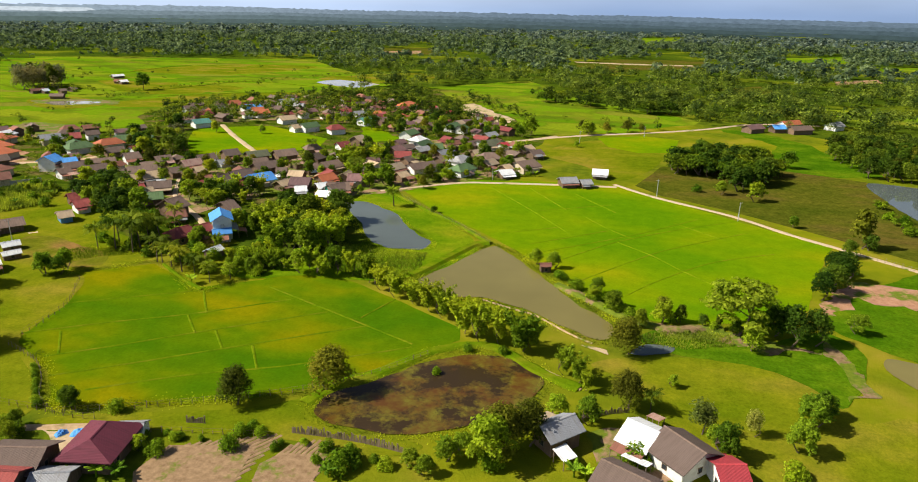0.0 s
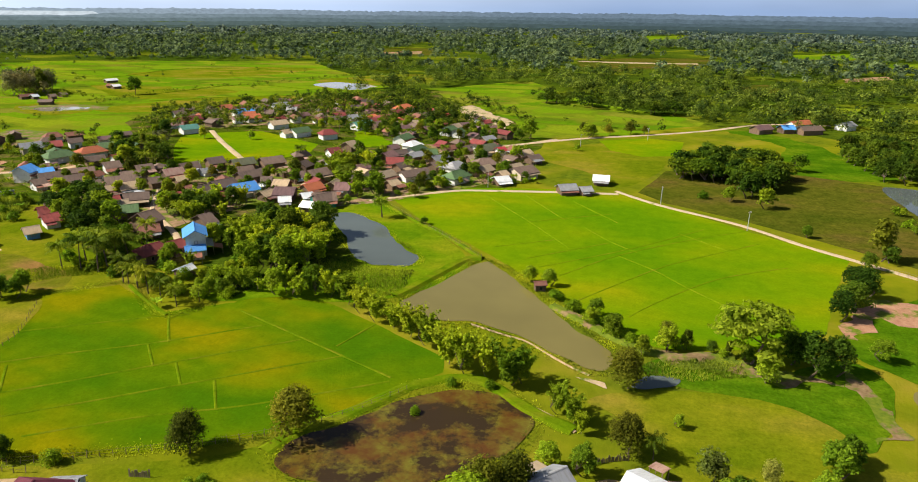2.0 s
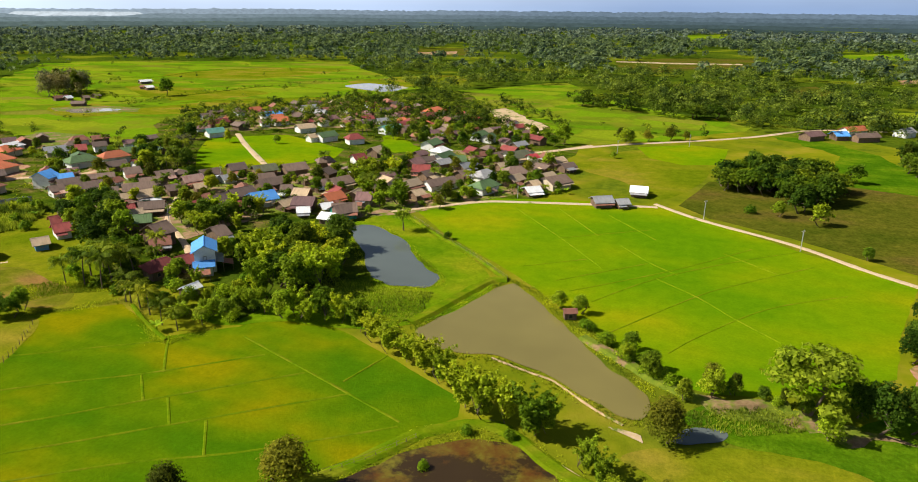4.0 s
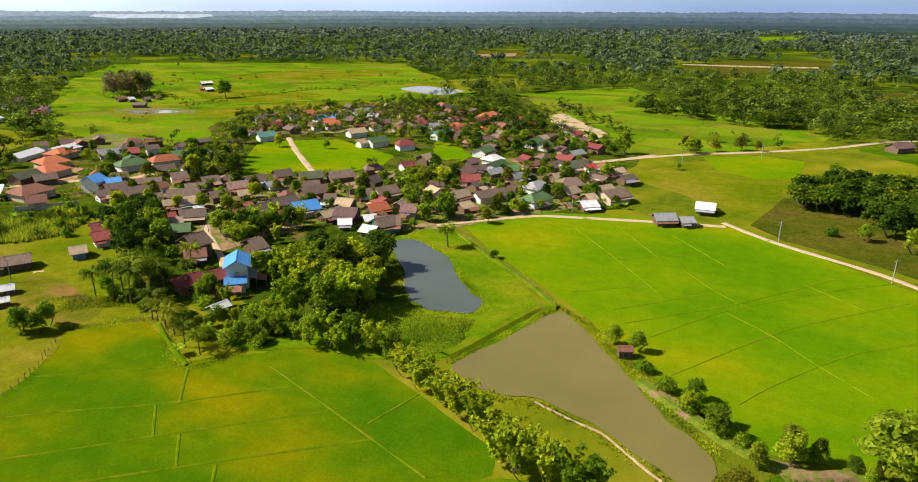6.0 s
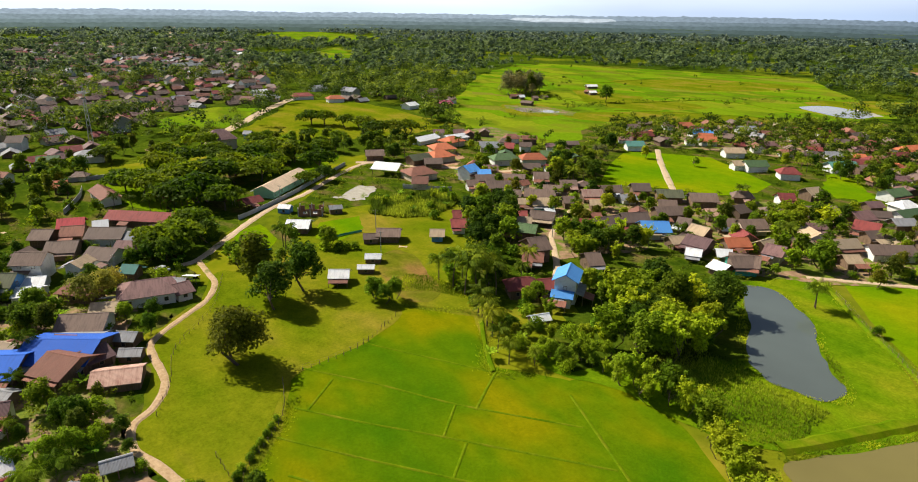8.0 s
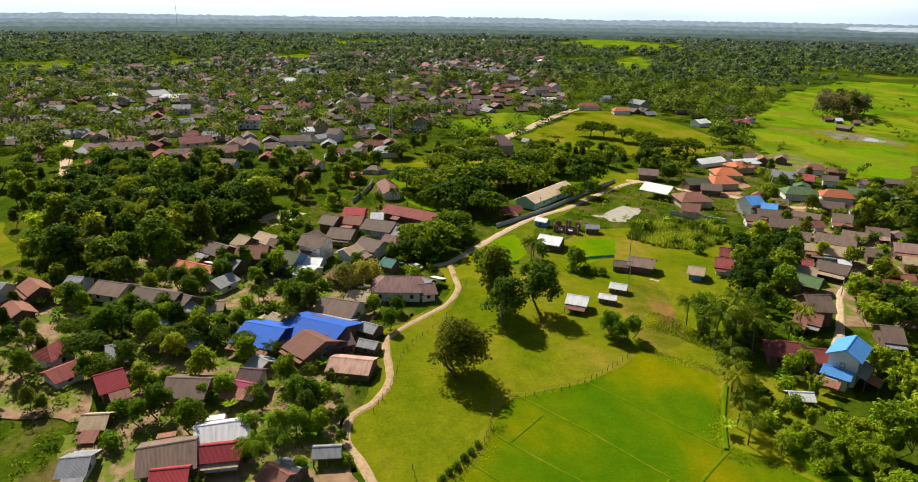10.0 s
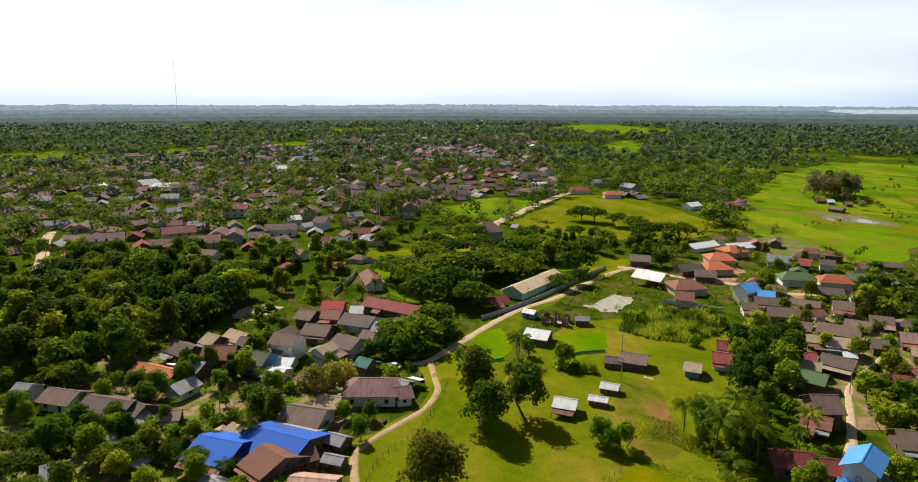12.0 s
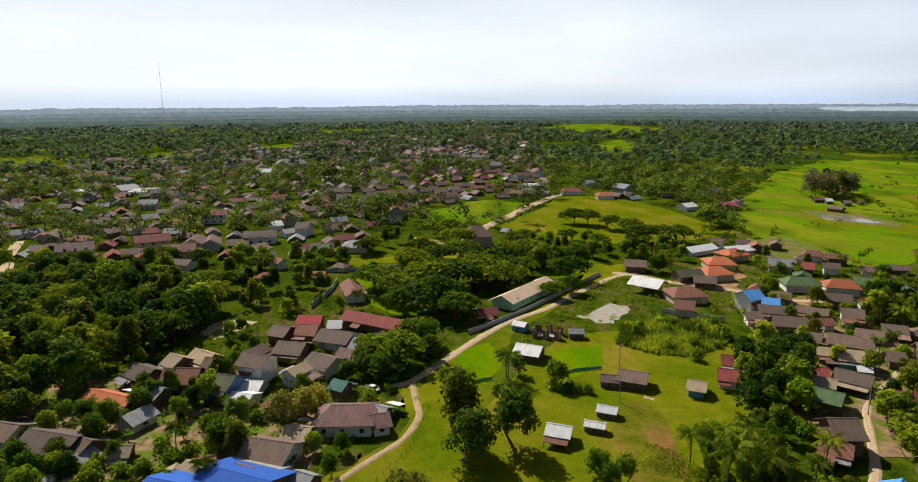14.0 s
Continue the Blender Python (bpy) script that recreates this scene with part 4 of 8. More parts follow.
def concrete_wall(points, height):
    base = new("boundary_wall")
    tagged(base, "long grey concrete boundary wall of panels", "wall")
    gap = 3.0
    bm = bmesh.new()
    box(bm, 0.1, -0.08, 0, gap - 0.1, 0.08, height, 0.02)
    panel = bpy.data.meshes.new("panel")
    bm.to_mesh(panel)
    bm.free()
    panel.materials.append(WALL["concrete"])
    bm = bmesh.new()
    box(bm, -0.12, -0.14, 0, 0.12, 0.14, height + 0.15, 0.02)
    pier = bpy.data.meshes.new("pier")
    bm.to_mesh(pier)
    bm.free()
    pier.materials.append(WALL["concrete"])
    for x, y, turn in run(points, gap):
        for word, me in (("panel", panel), ("pier", pier)):
            ob = new(word, me)
            ob.parent = base
            ob.matrix_basis = pose(x, y, 0, 0, 0, turn)
    return base


def utility_pole(x, y, height, turn):
    base = new("utility_pole")
    base.matrix_basis = pose(x, y, 0, 0, 0, turn)
    tagged(base, "slim concrete power pole with a crossarm", "pole", "power poles")
    bm = bmesh.new()
    limb(bm, (0, 0, -0.1), (0, 0, height), 0.13, 0.09, 8)
    part("pole", bm, WALL["concrete"], base)
    bm = bmesh.new()
    box(bm, -0.8, -0.05, height - 0.6, 0.8, 0.05, height - 0.48)
    arm = part("crossarm", bm, WOOD, base)
    for px in (-0.7, 0, 0.7):
        bm = bmesh.new()
        limb(bm, (px, 0, height - 0.48), (px, 0, height - 0.3), 0.05, 0.03, 6)
        part("insulator", bm, WALL["white"], arm)
    return base


def lattice_tower(x, y, height, foot, label):
    base = new("radio_mast")
    base.matrix_basis = pose(x, y, 0)
    tagged(base, label, "mast")
    corners = [(1, 1), (-1, 1), (-1, -1), (1, -1)]
    for cx, cy in corners:
        bm = bmesh.new()
        limb(bm, (cx * foot, cy * foot, 0), (cx * foot * 0.25, cy * foot * 0.25, height), 0.11 * foot, 0.06 * foot, 5)
        part("leg", bm, METAL, base)
    n = int(height / (foot * 3))
    for i in range(n):
        u, v = i / n, (i + 1) / n
        for k in range(4):
            (ax, ay), (bx, by) = corners[k], corners[(k + 1) % 4]
            ra, rb = foot * (1 - 0.75 * u), foot * (1 - 0.75 * v)
            bm = bmesh.new()
            limb(bm, (ax * ra, ay * ra, height * u), (bx * rb, by * rb, height * v), 0.05 * foot, 0.05 * foot, 4)
            part("brace", bm, METAL, base)
    return base


def pickup(x, y, turn, paint):
    """A parked pickup: body, cab with panes, bed, wheels."""
    base = new("pickup_truck")
    base.matrix_basis = pose(x, y, 0, 0, 0, turn)
    tagged(base, "parked silver pickup truck beside a house", "pickup")
    bm = bmesh.new()
    box(bm, -2.5, -0.85, 0.45, 2.5, 0.85, 0.95, 0.12)
    box(bm, -0.5, -0.76, 0.95, 1.3, 0.76, 1.65, 0.16)
    part("body", bm, paint, base)
    bm = bmesh.new()
    box(bm, -2.35, -0.7, 0.9, -0.6, 0.7, 0.97)
    part("bed", bm, DARK, base)
    bm = bmesh.new()
    box(bm, -0.35, -0.78, 1.1, 1.15, 0.78, 1.5, 0.05)
    part("side_glass", bm, GLASS, base)
    bm = bmesh.new()
    box(bm, 1.2, -0.62, 1.05, 1.34, 0.62, 1.52, 0.04)
    part("windscreen", bm, GLASS, base)
    for px in (-1.6, 1.6):
        for py in (-0.82, 0.82):
            bm = bmesh.new()
            limb(bm, (px, py - 0.11, 0.36), (px, py + 0.11, 0.36), 0.36, 0.36, 14)
            wheel = part("wheel", bm, DARK, base)
            bm = bmesh.new()
            limb(bm, (px, py - 0.125, 0.36), (px, py + 0.125, 0.36), 0.19, 0.19, 10)
            part("rim", bm, METAL, wheel)
    return base


def shell_house(x, y, turn, l, w, h):
    """A house under construction: bare brick walls with openings, columns, no roof."""
    base = new("unfinished_house")
    base.matrix_basis = pose(x, y, 0, 0, 0, turn)
    for s in (-1, 1):
        bm = bmesh.new()
        for x0, x1 in ((-l / 2, -l * 0.3), (-l * 0.12, l * 0.12), (l * 0.3, l / 2)):
            box(bm, x0, s * w / 2 - 0.09, 0, x1, s * w / 2 + 0.09, h * (0.8 + 0.2 * ((x0 * 3) % 1)))
        box(bm, -l / 2, s * w / 2 - 0.085, 0, l / 2, s * w / 2 + 0.085, 0.9)
        part("wall", bm, BRICK, base)
        bm = bmesh.new()
        for y0, y1 in ((-w / 2 + 0.09, -w * 0.15), (w * 0.15, w / 2 - 0.09)):
            box(bm, s * l / 2 - 0.09, y0, 0, s * l / 2 + 0.09, y1, h)
        part("end_wall", bm, BRICK, base)
        for px in (-l / 2, 0, l / 2):
            bm = bmesh.new()
            box(bm, px - 0.14, s * w / 2 - 0.14, 0, px + 0.14, s * w / 2 + 0.14, h + 0.5, 0.02)
            part("column", bm, WALL["concrete"], base)
    bm = bmesh.new()
    box(bm, -l / 2 + 0.1, -w / 2 + 0.1, 0, l / 2 - 0.1, w / 2 - 0.1, 0.12)
    part("floor_slab", bm, WALL["concrete"], base)
    return tagged(base, "roofless unfinished house of bare brown brick", "house")


def net_fence(points, height):
    """A teal net hung between thin posts round a plot."""
    base = tagged(new("net_fence"), "low teal net fence on thin posts by the rice", "fence", "fences")
    spots = [(x, y) for x, y, _ in run(points, 2.0)]
    for (ax, ay), (bx, by) in zip(spots, spots[1:]):
        bm = bmesh.new()
        lo, hi = [(ax, ay, 0.08), (bx, by, 0.08)], [(bx, by, height - 0.05), ((ax + bx) / 2, (ay + by) / 2, height - 0.15), (ax, ay, height - 0.05)]
        off = Vector((ay - by, bx - ax)).normalized() * 0.012
        front = [bm.verts.new(v) for v in lo + hi]
        back = [bm.verts.new((v[0] + off.x, v[1] + off.y, v[2])) for v in lo + hi]
        bm.faces.new(front)
        bm.faces.new(back[::-1])
        for i in range(5):
            bm.faces.new((front[i], back[i], back[(i + 1) % 5], front[(i + 1) % 5]))
        part("net", bm, NET, base)
    for x, y in spots:
        bm = bmesh.new()
        limb(bm, (x, y, -0.1), (x, y, height + 0.15), 0.035, 0.03, 5)
        part("post", bm, WOOD, base)
    return base


def tarp(x, y, turn, l, w):
    """A sheet laid over a low heap, sagging between its bumps."""
    bm = bmesh.new()
    nx, ny = 12, 8
    grid = [[bm.verts.new((l * (i / nx - 0.5), w * (j / ny - 0.5), 0.05 + 0.9 * max(0.0, 1 - (2 * i / nx - 1) ** 2) * max(0.0, 1 - (2 * j / ny - 1) ** 2) * (0.8 + 0.5 * noise.noise((i * 0.7, j * 0.7, x))))) for j in range(ny + 1)] for i in range(nx + 1)]
    for i in range(nx):
        for j in range(ny):
            bm.faces.new((grid[i][j], grid[i + 1][j], grid[i + 1][j + 1], grid[i][j + 1]))
    ob = part("tarpaulin", bm, ROOF["blue"], None)
    ob.matrix_basis = pose(x, y, 0.02, 0, 0, turn)
    return tagged(ob, "blue plastic tarpaulin over a heap in a yard", "tarpaulin")


def grass_tufts(name, outlines, per_metre, spread, height, seed, label):
    """Rank grass along banks and edges: thousands of bent blades in tufts."""
    rng = np.random.default_rng(seed)
    spots = []
    for points, closed in outlines:
        line = spline(points, closed, 6)
        if closed:
            line.append(line[0])
        for a, b in zip(line, line[1:]):
            for _ in range(rng.poisson((b - a).length * per_metre)):
                p = a.lerp(b, rng.random())
                spots.append((p.x + rng.normal() * spread, p.y + rng.normal() * spread, height * (0.5 + rng.random())))
    verts, faces = [], []
    for x, y, h in spots:
        if any(inside(x, y, o) for o in WET):
            continue
        for i in range(5):
            t, r, k = rng.random() * 6.28, h * (0.3 + 0.6 * rng.random()), len(verts)
            c, s = math.cos(t), math.sin(t)
            verts += [(x - s * 0.16 * h, y + c * 0.16 * h, 0.05), (x + s * 0.16 * h, y - c * 0.16 * h, 0.05), (x + c * r, y + s * r, h * (0.5 + 0.6 * rng.random()))]
            faces.append((k, k + 1, k + 2))
    return tagged(new(name, mesh_of(name, verts, faces, GRASS_BLADE)), label, "grass", kind="stuff")


def cane(name, outline, gap, height, seed, label, material=GRASS_BLADE):
    """Tall grass standing thick over a plot."""
    rng = np.random.default_rng(seed)
    verts, faces = [], []
    for x, y in scatter(outline, gap):
        tall = height * (0.6 + 0.7 * rng.random())
        for i in range(7):
            t, k = rng.random() * 6.28, len(verts)
            c, q = math.cos(t), math.sin(t)
            reach = tall * (0.15 + 0.45 * rng.random())
            verts += [(x - q * 0.10 * tall + 0.2 * c, y + c * 0.10 * tall + 0.2 * q, 0.03), (x + q * 0.10 * tall + 0.2 * c, y - c * 0.10 * tall + 0.2 * q, 0.03), (x + c * reach, y + q * reach, tall * (0.6 + 0.4 * rng.random()))]
            faces.append((k, k + 1, k + 2))
    return tagged(new(name, mesh_of(name, verts, faces, material)), label, "grass", kind="stuff")


def furrows(points, gap, turn):
    """Ridged beds of a ploughed plot, each one a low mound."""
    bed = tagged(new("planting_beds"), "rows of low brown ploughed beds", "planting beds")
    c, s = math.cos(radians(turn)), math.sin(radians(turn))
    us = [x * c + y * s for x, y in points]
    vs = [-x * s + y * c for x, y in points]
    v = min(vs) + gap
    while v < max(vs) - gap * 0.5:
        u, inner = min(us), []
        while u < max(us):
            if inside(u * c - v * s, u * s + v * c, points):
                inner.append(u)
            u += 0.4
        if len(inner) > 4:
            bm = bmesh.new()
            rows = []
            for i in range(22):
                uu = inner[0] + (inner[-1] - inner[0]) * i / 16
                wob = 0.12 * noise.noise((uu * 0.5, v, 0))
                rows.append([bm.verts.new((uu * c - (v + k + wob) * s, uu * s + (v + k + wob) * c, z)) for k, z in ((-gap * 0.42, 0.03), (-gap * 0.2, 0.09 + wob * 0.5), (gap * 0.2, 0.09 - wob * 0.5), (gap * 0.42, 0.03))])
            for a, b in zip(rows, rows[1:]):
                for k in range(3):
                    bm.faces.new((a[k], b[k], b[k + 1], a[k + 1]))
            part("bed", bm, EARTH["plough"], bed)
        v += gap
    return bed



def lean_to(x, y, turn, l, w, h, roof):
    """A low open shelter of posts under one sloping sheet."""
    base = new("shelter")
    base.matrix_basis = pose(x, y, 0, 0, 0, turn)
    bm = bmesh.new()
    lo, hi = h - 0.35, h + 0.35
    top = [bm.verts.new(v) for v in ((-l / 2, -w / 2, lo), (l / 2, -w / 2, lo), (l / 2, w / 2, hi), (-l / 2, w / 2, hi))]
    low = [bm.verts.new((v.co.x, v.co.y, v.co.z - 0.06)) for v in top]
    bm.faces.new(top)
    bm.faces.new(low[::-1])
    for i in range(4):
        bm.faces.new((top[i], low[i], low[(i + 1) % 4], top[(i + 1) % 4]))
    part("roof", bm, ROOF[roof], base)
    if "shelter" not in POSTS:
        bm = bmesh.new()
        box(bm, -0.06, -0.06, 0, 0.06, 0.06, 1)
        POSTS["shelter"] = bpy.data.meshes.new("post")
        bm.to_mesh(POSTS["shelter"])
        bm.free()
        POSTS["shelter"].materials.append(WOOD)
    for px, py, z in ((-1, -1, lo), (1, -1, lo), (1, 1, hi), (-1, 1, hi)):
        ob = new("post", POSTS["shelter"])
        ob.parent = base
        ob.matrix_basis = pose(px * (l / 2 - 0.2), py * (w / 2 - 0.2), 0) @ Matrix.Diagonal((1, 1, z - 0.05 - py * 0.1, 1))
    return tagged(base, f"open timber shelter with a {COLOUR[roof]} sheet roof beside a house", "shelter", "shelters by the houses")


POSTS = {}


def shelters():
    """Sheds and lean-tos in the yards of the nearer houses."""
    chance = random.Random(77)
    for x, y, turn, l, w, ridge in list(YARDS):
        if math.hypot(x + 40, y - 70) > 260 or ridge < 3.3:
            continue
        for side in (-1, 1):
            d = w / 2 + chance.uniform(1.4, 2.4)
            a = radians(turn)
            along = chance.uniform(-0.3, 0.3) * l
            px, py = x + along * math.cos(a) - side * d * math.sin(a), y + along * math.sin(a) + side * d * math.cos(a)
            lone = all(math.hypot(px - hx, py - hy) > hr for hx, hy, hr in HOMES if (hx, hy) != (x, y))
            if lone and chance.random() < 0.42 and clear_of(px, py, -40) and not any(inside(px, py, o) for o in OPEN):
                long, deep = chance.uniform(2.4, 5.0), chance.uniform(2.0, 3.0)
                lean_to(px, py, turn + (180 if side > 0 else 0), long, deep, chance.uniform(2.0, 2.5), chance.choice(["rust", "grey", "tan", "brown", "white", "stripe", "rust"]))
                HOMES.append((px, py, 1.2))

VILLAGE = [[(-178.1, 127.3), (-229.6, 133), (-288, 191.5), (-359.5, 267.5), (-364.9, 344.4), (-331.4, 421.4), (-259.5, 523.1), (-181.7, 586.2), (-100, 515.9), (-32.5, 409.7), (-19.4, 194.3), (-91.7, 124)], [(-17.2, 263.6), (-69.8, 366.4), (51, 466.3), (96, 346.9), (171.4, 359.9), (94.2, 183.3), (45.1, 154.9)]]
TOWN = [[(-359.2, -85.3), (-736, -257.6), (-953.1, -218.3), (-1114.7, -145.6), (-1272.3, 21.2), (-1613.7, 248.7), (-1553.5, 546.1), (-583, 278.9), (-528.2, 220.3), (-446.1, 134.4), (-379.2, 102.7), (-363.2, 74.9), (-352.1, 5.3)]]
# weedy ground between the houses
GARDENS = [VILLAGE[0][:-3] + [(-55, 405), (-48, 280), (-98, 243), (-112, 208), (-120, 188), (-128, 160), (-160, 140)],
           [(-106, 66), (-129, 64), (-142, 71), (-158, 72), (-172, 83), (-183, 94), (-206, 96), (-236, 118), (-260, 110), (-290, 70), (-240, -10), (-150, -15), (-104, 30)]]
paddy(GARDENS[0], "garden")
paddy([(-106, 68), (-129, 66), (-142, 73.5), (-158, 74), (-172, 85), (-183, 96), (-206, 98), (-236, 121), (-292, 182), (-330, 178), (-345, 110), (-300, 40), (-230, -30), (-150, -15), (-104, 30)], "garden")
# fields
paddy([(-196.9, 122.6), (-228.1, 149.4), (-232.6, 172.1), (-221.6, 196.2), (-199.2, 200.2), (-170.8, 177), (-151.4, 153.8), (-147.5, 125), (-155.3, 109.7), (-177.4, 111.2)], "pasture")
paddy([(-131.3, 98.8), (-134.1, 116.5), (-147.8, 132.8), (-130.6, 145.2), (-109, 134.2), (-95.5, 143.5), (-93.7, 152.2), (-78.4, 152.4), (-61.4, 143.8), (-37.7, 130.6), (-36.2, 124.7), (-50, 107.2), (-59, 97.6), (-71.6, 89), (-96.3, 79.6), (-101.2, 78.2), (-113, 89.2)], "ripe")
paddy([(-90.8, 246), (-65.6, 269.9), (-34.5, 277.3), (-1.1, 277.6), (35.1, 243.6), (63.9, 218.8), (51.8, 187.7), (44.6, 164.3), (26.3, 151.2), (17.0, 148.7), (8.6, 147.0), (2.9, 148.1), (-2.1, 152.0), (-8.8, 158.1), (-16.0, 165.8), (-22.0, 173.8), (-29.5, 182.0), (-40.4, 194.2), (-71.7, 223)], "young")
paddy([(-438.3, 348.5), (-654.8, 551.7), (-755, 692.9), (-620.8, 778.6), (-400.4, 826.1), (-223.4, 613.2), (-247.2, 527.4), (-285, 481.3), (-316.5, 416.9), (-312.4, 375.9), (-272.9, 318.9), (-318.5, 305.5), (-368.4, 315.1)], "young")
paddy([(-184.1, 602), (-106.4, 709.2), (-36.4, 566.8), (48.4, 478.1), (8.7, 428.8), (-52.1, 384.6), (-75.5, 442.7), (-138.3, 531)], "young")
paddy([(56.7, 451.7), (88.7, 435.1), (115.5, 343.3), (86.4, 328.5), (70.4, 338), (79.5, 402.7)], "rank")
paddy([(143.4, 586.2), (178.6, 590.2), (221, 559.9), (201.3, 506.8), (163.1, 523), (135.4, 534.7)], "young")
paddy([(-206.9, 272.2), (-231.2, 305.3), (-249, 336.7), (-237.6, 348.7), (-214.2, 363.6), (-164.5, 336.5), (-159.2, 316.6), (-166.2, 298.5), (-183.4, 291.6)], "young")
paddy([(-159.8, 376), (-158.1, 386.1), (-128.6, 356.4), (-123.5, 337.9), (-139.5, 337)], "young")
paddy([(-503.7, 158.4), (-528.4, 184.8), (-527.1, 206.2), (-504.6, 230.9), (-433.8, 182.2), (-430.2, 157), (-437.2, 142.1)], "grass")
paddy([(-414.2, 181.7), (-473.2, 226.3), (-531.2, 269.2), (-487.4, 308.3), (-396.8, 309.6), (-366.6, 306.7), (-356.8, 242.8), (-377.7, 195.6)], "pasture")
paddy([(-226.2, 117.4), (-231.8, 128.4), (-213.8, 127.6), (-201.7, 119.7), (-202.9, 111.5)], "young")
paddy([(-222.0, 146.1), (-221.2, 161.3), (-208.1, 156.0), (-200.3, 143.6), (-207.0, 137.6)], "young")
paddy([(-44.5, 337.7), (-24.5, 379.3), (8.2, 395.2), (15.9, 339.6), (-3.5, 288.8), (-20.3, 313.2)], "pasture")
paddy([(-18.6, 393.1), (8.4, 409.3), (28.3, 402.7), (22.8, 361.8), (4.5, 355.3), (-11, 366.3)], "young")
paddy([(-125.3, 478.7), (-94.3, 478.6), (-87.2, 451.7), (-111.9, 441.9)], "grass")
paddy([(-551.5, 612.5), (-484.4, 648.1), (-398.5, 528.3), (-413.8, 472.5)], "pasture")
paddy([(2.7, 282.2), (15.3, 325.5), (67.6, 337.1), (104.5, 323), (106.3, 285.7), (106.7, 234.9), (94.6, 204.7), (68.1, 229), (38.1, 253.5), (13.1, 268.8)], "olive")
paddy([(-124.3, 65.9), (-140.9, 76.1), (-161.4, 78.8), (-172.8, 90.2), (-195.2, 104.5), (-166.3, 119.7), (-157.8, 128.1), (-143.4, 132.5), (-133.5, 116.9), (-130.2, 101.1), (-123.5, 93.1), (-107.6, 82), (-105.6, 72.1)], "pasture")
paddy([(-190.5, 137.3), (-186, 156.4), (-175.7, 166.8), (-149.5, 161.8), (-134.1, 149), (-149.9, 133.4), (-165.3, 134.1)], "pasture")
paddy([(-7, 122.6), (8.8, 129.7), (27.1, 132.3), (38.7, 128.2), (42.4, 114.4), (52, 117.1), (55.1, 105.7), (48.3, 88.6), (3, 76.4), (8.5, 101.2), (-0.9, 117)], "pasture")
paddy([(-99.3, 76.3), (-71.7, 86.3), (-59.1, 93.9), (-56.1, 98), (-50.9, 86.5), (-33.6, 86.1), (-39.2, 81.3), (-53, 81.6), (-75.9, 78.6), (-95.8, 74)], "pasture")
paddy([(-82, 165.5), (-80.2, 171), (-72, 170.9), (-64.5, 168.5), (-67.4, 159.3), (-74.4, 157.2)], "pasture")
paddy([(-1001.3, -324.5), (-1071.7, -277.9), (-1025.5, -255.4), (-960, -294.7)], "young")
paddy([(-1172.9, -35.4), (-1308.4, 19.7), (-1231.1, 57.7), (-1110.6, 1.1)], "young")
paddy([(-1073.6, -177.5), (-1118.9, -104), (-1054.2, -81.6), (-1001.8, -138.3)], "young")
paddy([(-1003.4, -379.8), (-1021.7, -332.7), (-1073.4, -286.1), (-1017.3, -263.5), (-961.4, -301.9), (-938.6, -350.2)], "young")
paddy([(-1847.4, 88.4), (-1941.5, 218.9), (-1783.5, 221.9), (-1705.5, 101.1)], "grass")
paddy([(-2321.4, -471.5), (-2409.7, -346.7), (-2235.6, -307.8), (-2159.7, -417.3)], "grass")
paddy([(-1616.7, 702.3), (-1837.4, 949.9), (-1666.2, 984.1), (-1408, 715.3)], "young")
paddy([(-1854.8, 703.2), (-2242.5, 1001.2), (-1810.2, 957.9), (-1611.7, 716.4)], "young")
paddy([(-1074.1, 516.4), (-1245.7, 647.8), (-963.8, 554.5), (-930.1, 501.4)], "young")
paddy([(-80.6, 1000.6), (-16, 1104.2), (110.8, 1151.1), (108.8, 1003.6), (-19.3, 858.7), (-70.8, 926.7)], "olive")
paddy([(-21.4, 700.1), (20.2, 757.2), (43, 730.3), (12.5, 660.9), (-14.6, 658.9)], "young")
paddy([(87.2, 716.2), (132.9, 760.3), (138, 697), (93.2, 639.7)], "olive")
paddy([(261.2, 1300.8), (383.4, 1408.9), (344.9, 1231.5), (239.2, 1145.3)], "young")
paddy([(359.8, 1139.9), (446.4, 1163.9), (391.3, 1016.1), (330.5, 1021.3)], "young")
paddy([(18.8, 2052.3), (138, 2157.8), (116.5, 1813.4), (29, 1679.9)], "young")
paddy([(-449.8, 1169.6), (-358.7, 1234.7), (-304.9, 1045.9), (-372, 988)], "olive")
paddy([(-566.9, 589), (-453.2, 604.5), (-379.1, 687.6), (-327.5, 640.4), (-407.2, 540.4), (-499.6, 530)], "grass")
paddy([(-410.7, 497.3), (-382.2, 530.7), (-331.6, 533.9), (-347.7, 480.3), (-380.6, 465.7)], "pasture")
paddy([(-443.5, 399.1), (-416.7, 425.6), (-363.8, 412.2), (-371.8, 376.8), (-406.7, 368.4)], "grass")
paddy([(-747, 726.5), (-616.4, 794.6), (-415.2, 854.1), (-309.3, 629.6), (-424.3, 592.1), (-503.3, 534.1), (-591.1, 591.5)], "young")
paddy([(-509.7, 451.5), (-503, 474), (-428.4, 444.4), (-372.4, 422.5), (-319.4, 386.5), (-323.1, 328.3), (-357.4, 308.3)], "young")
paddy([(-369.4, 401.3), (-333.5, 482.1), (-265.2, 513.5), (-289.7, 422.9)], "pasture")
paddy([(-521, 625.9), (-470.1, 738.2), (-368.6, 756.9), (-411.3, 627.9)], "pasture")
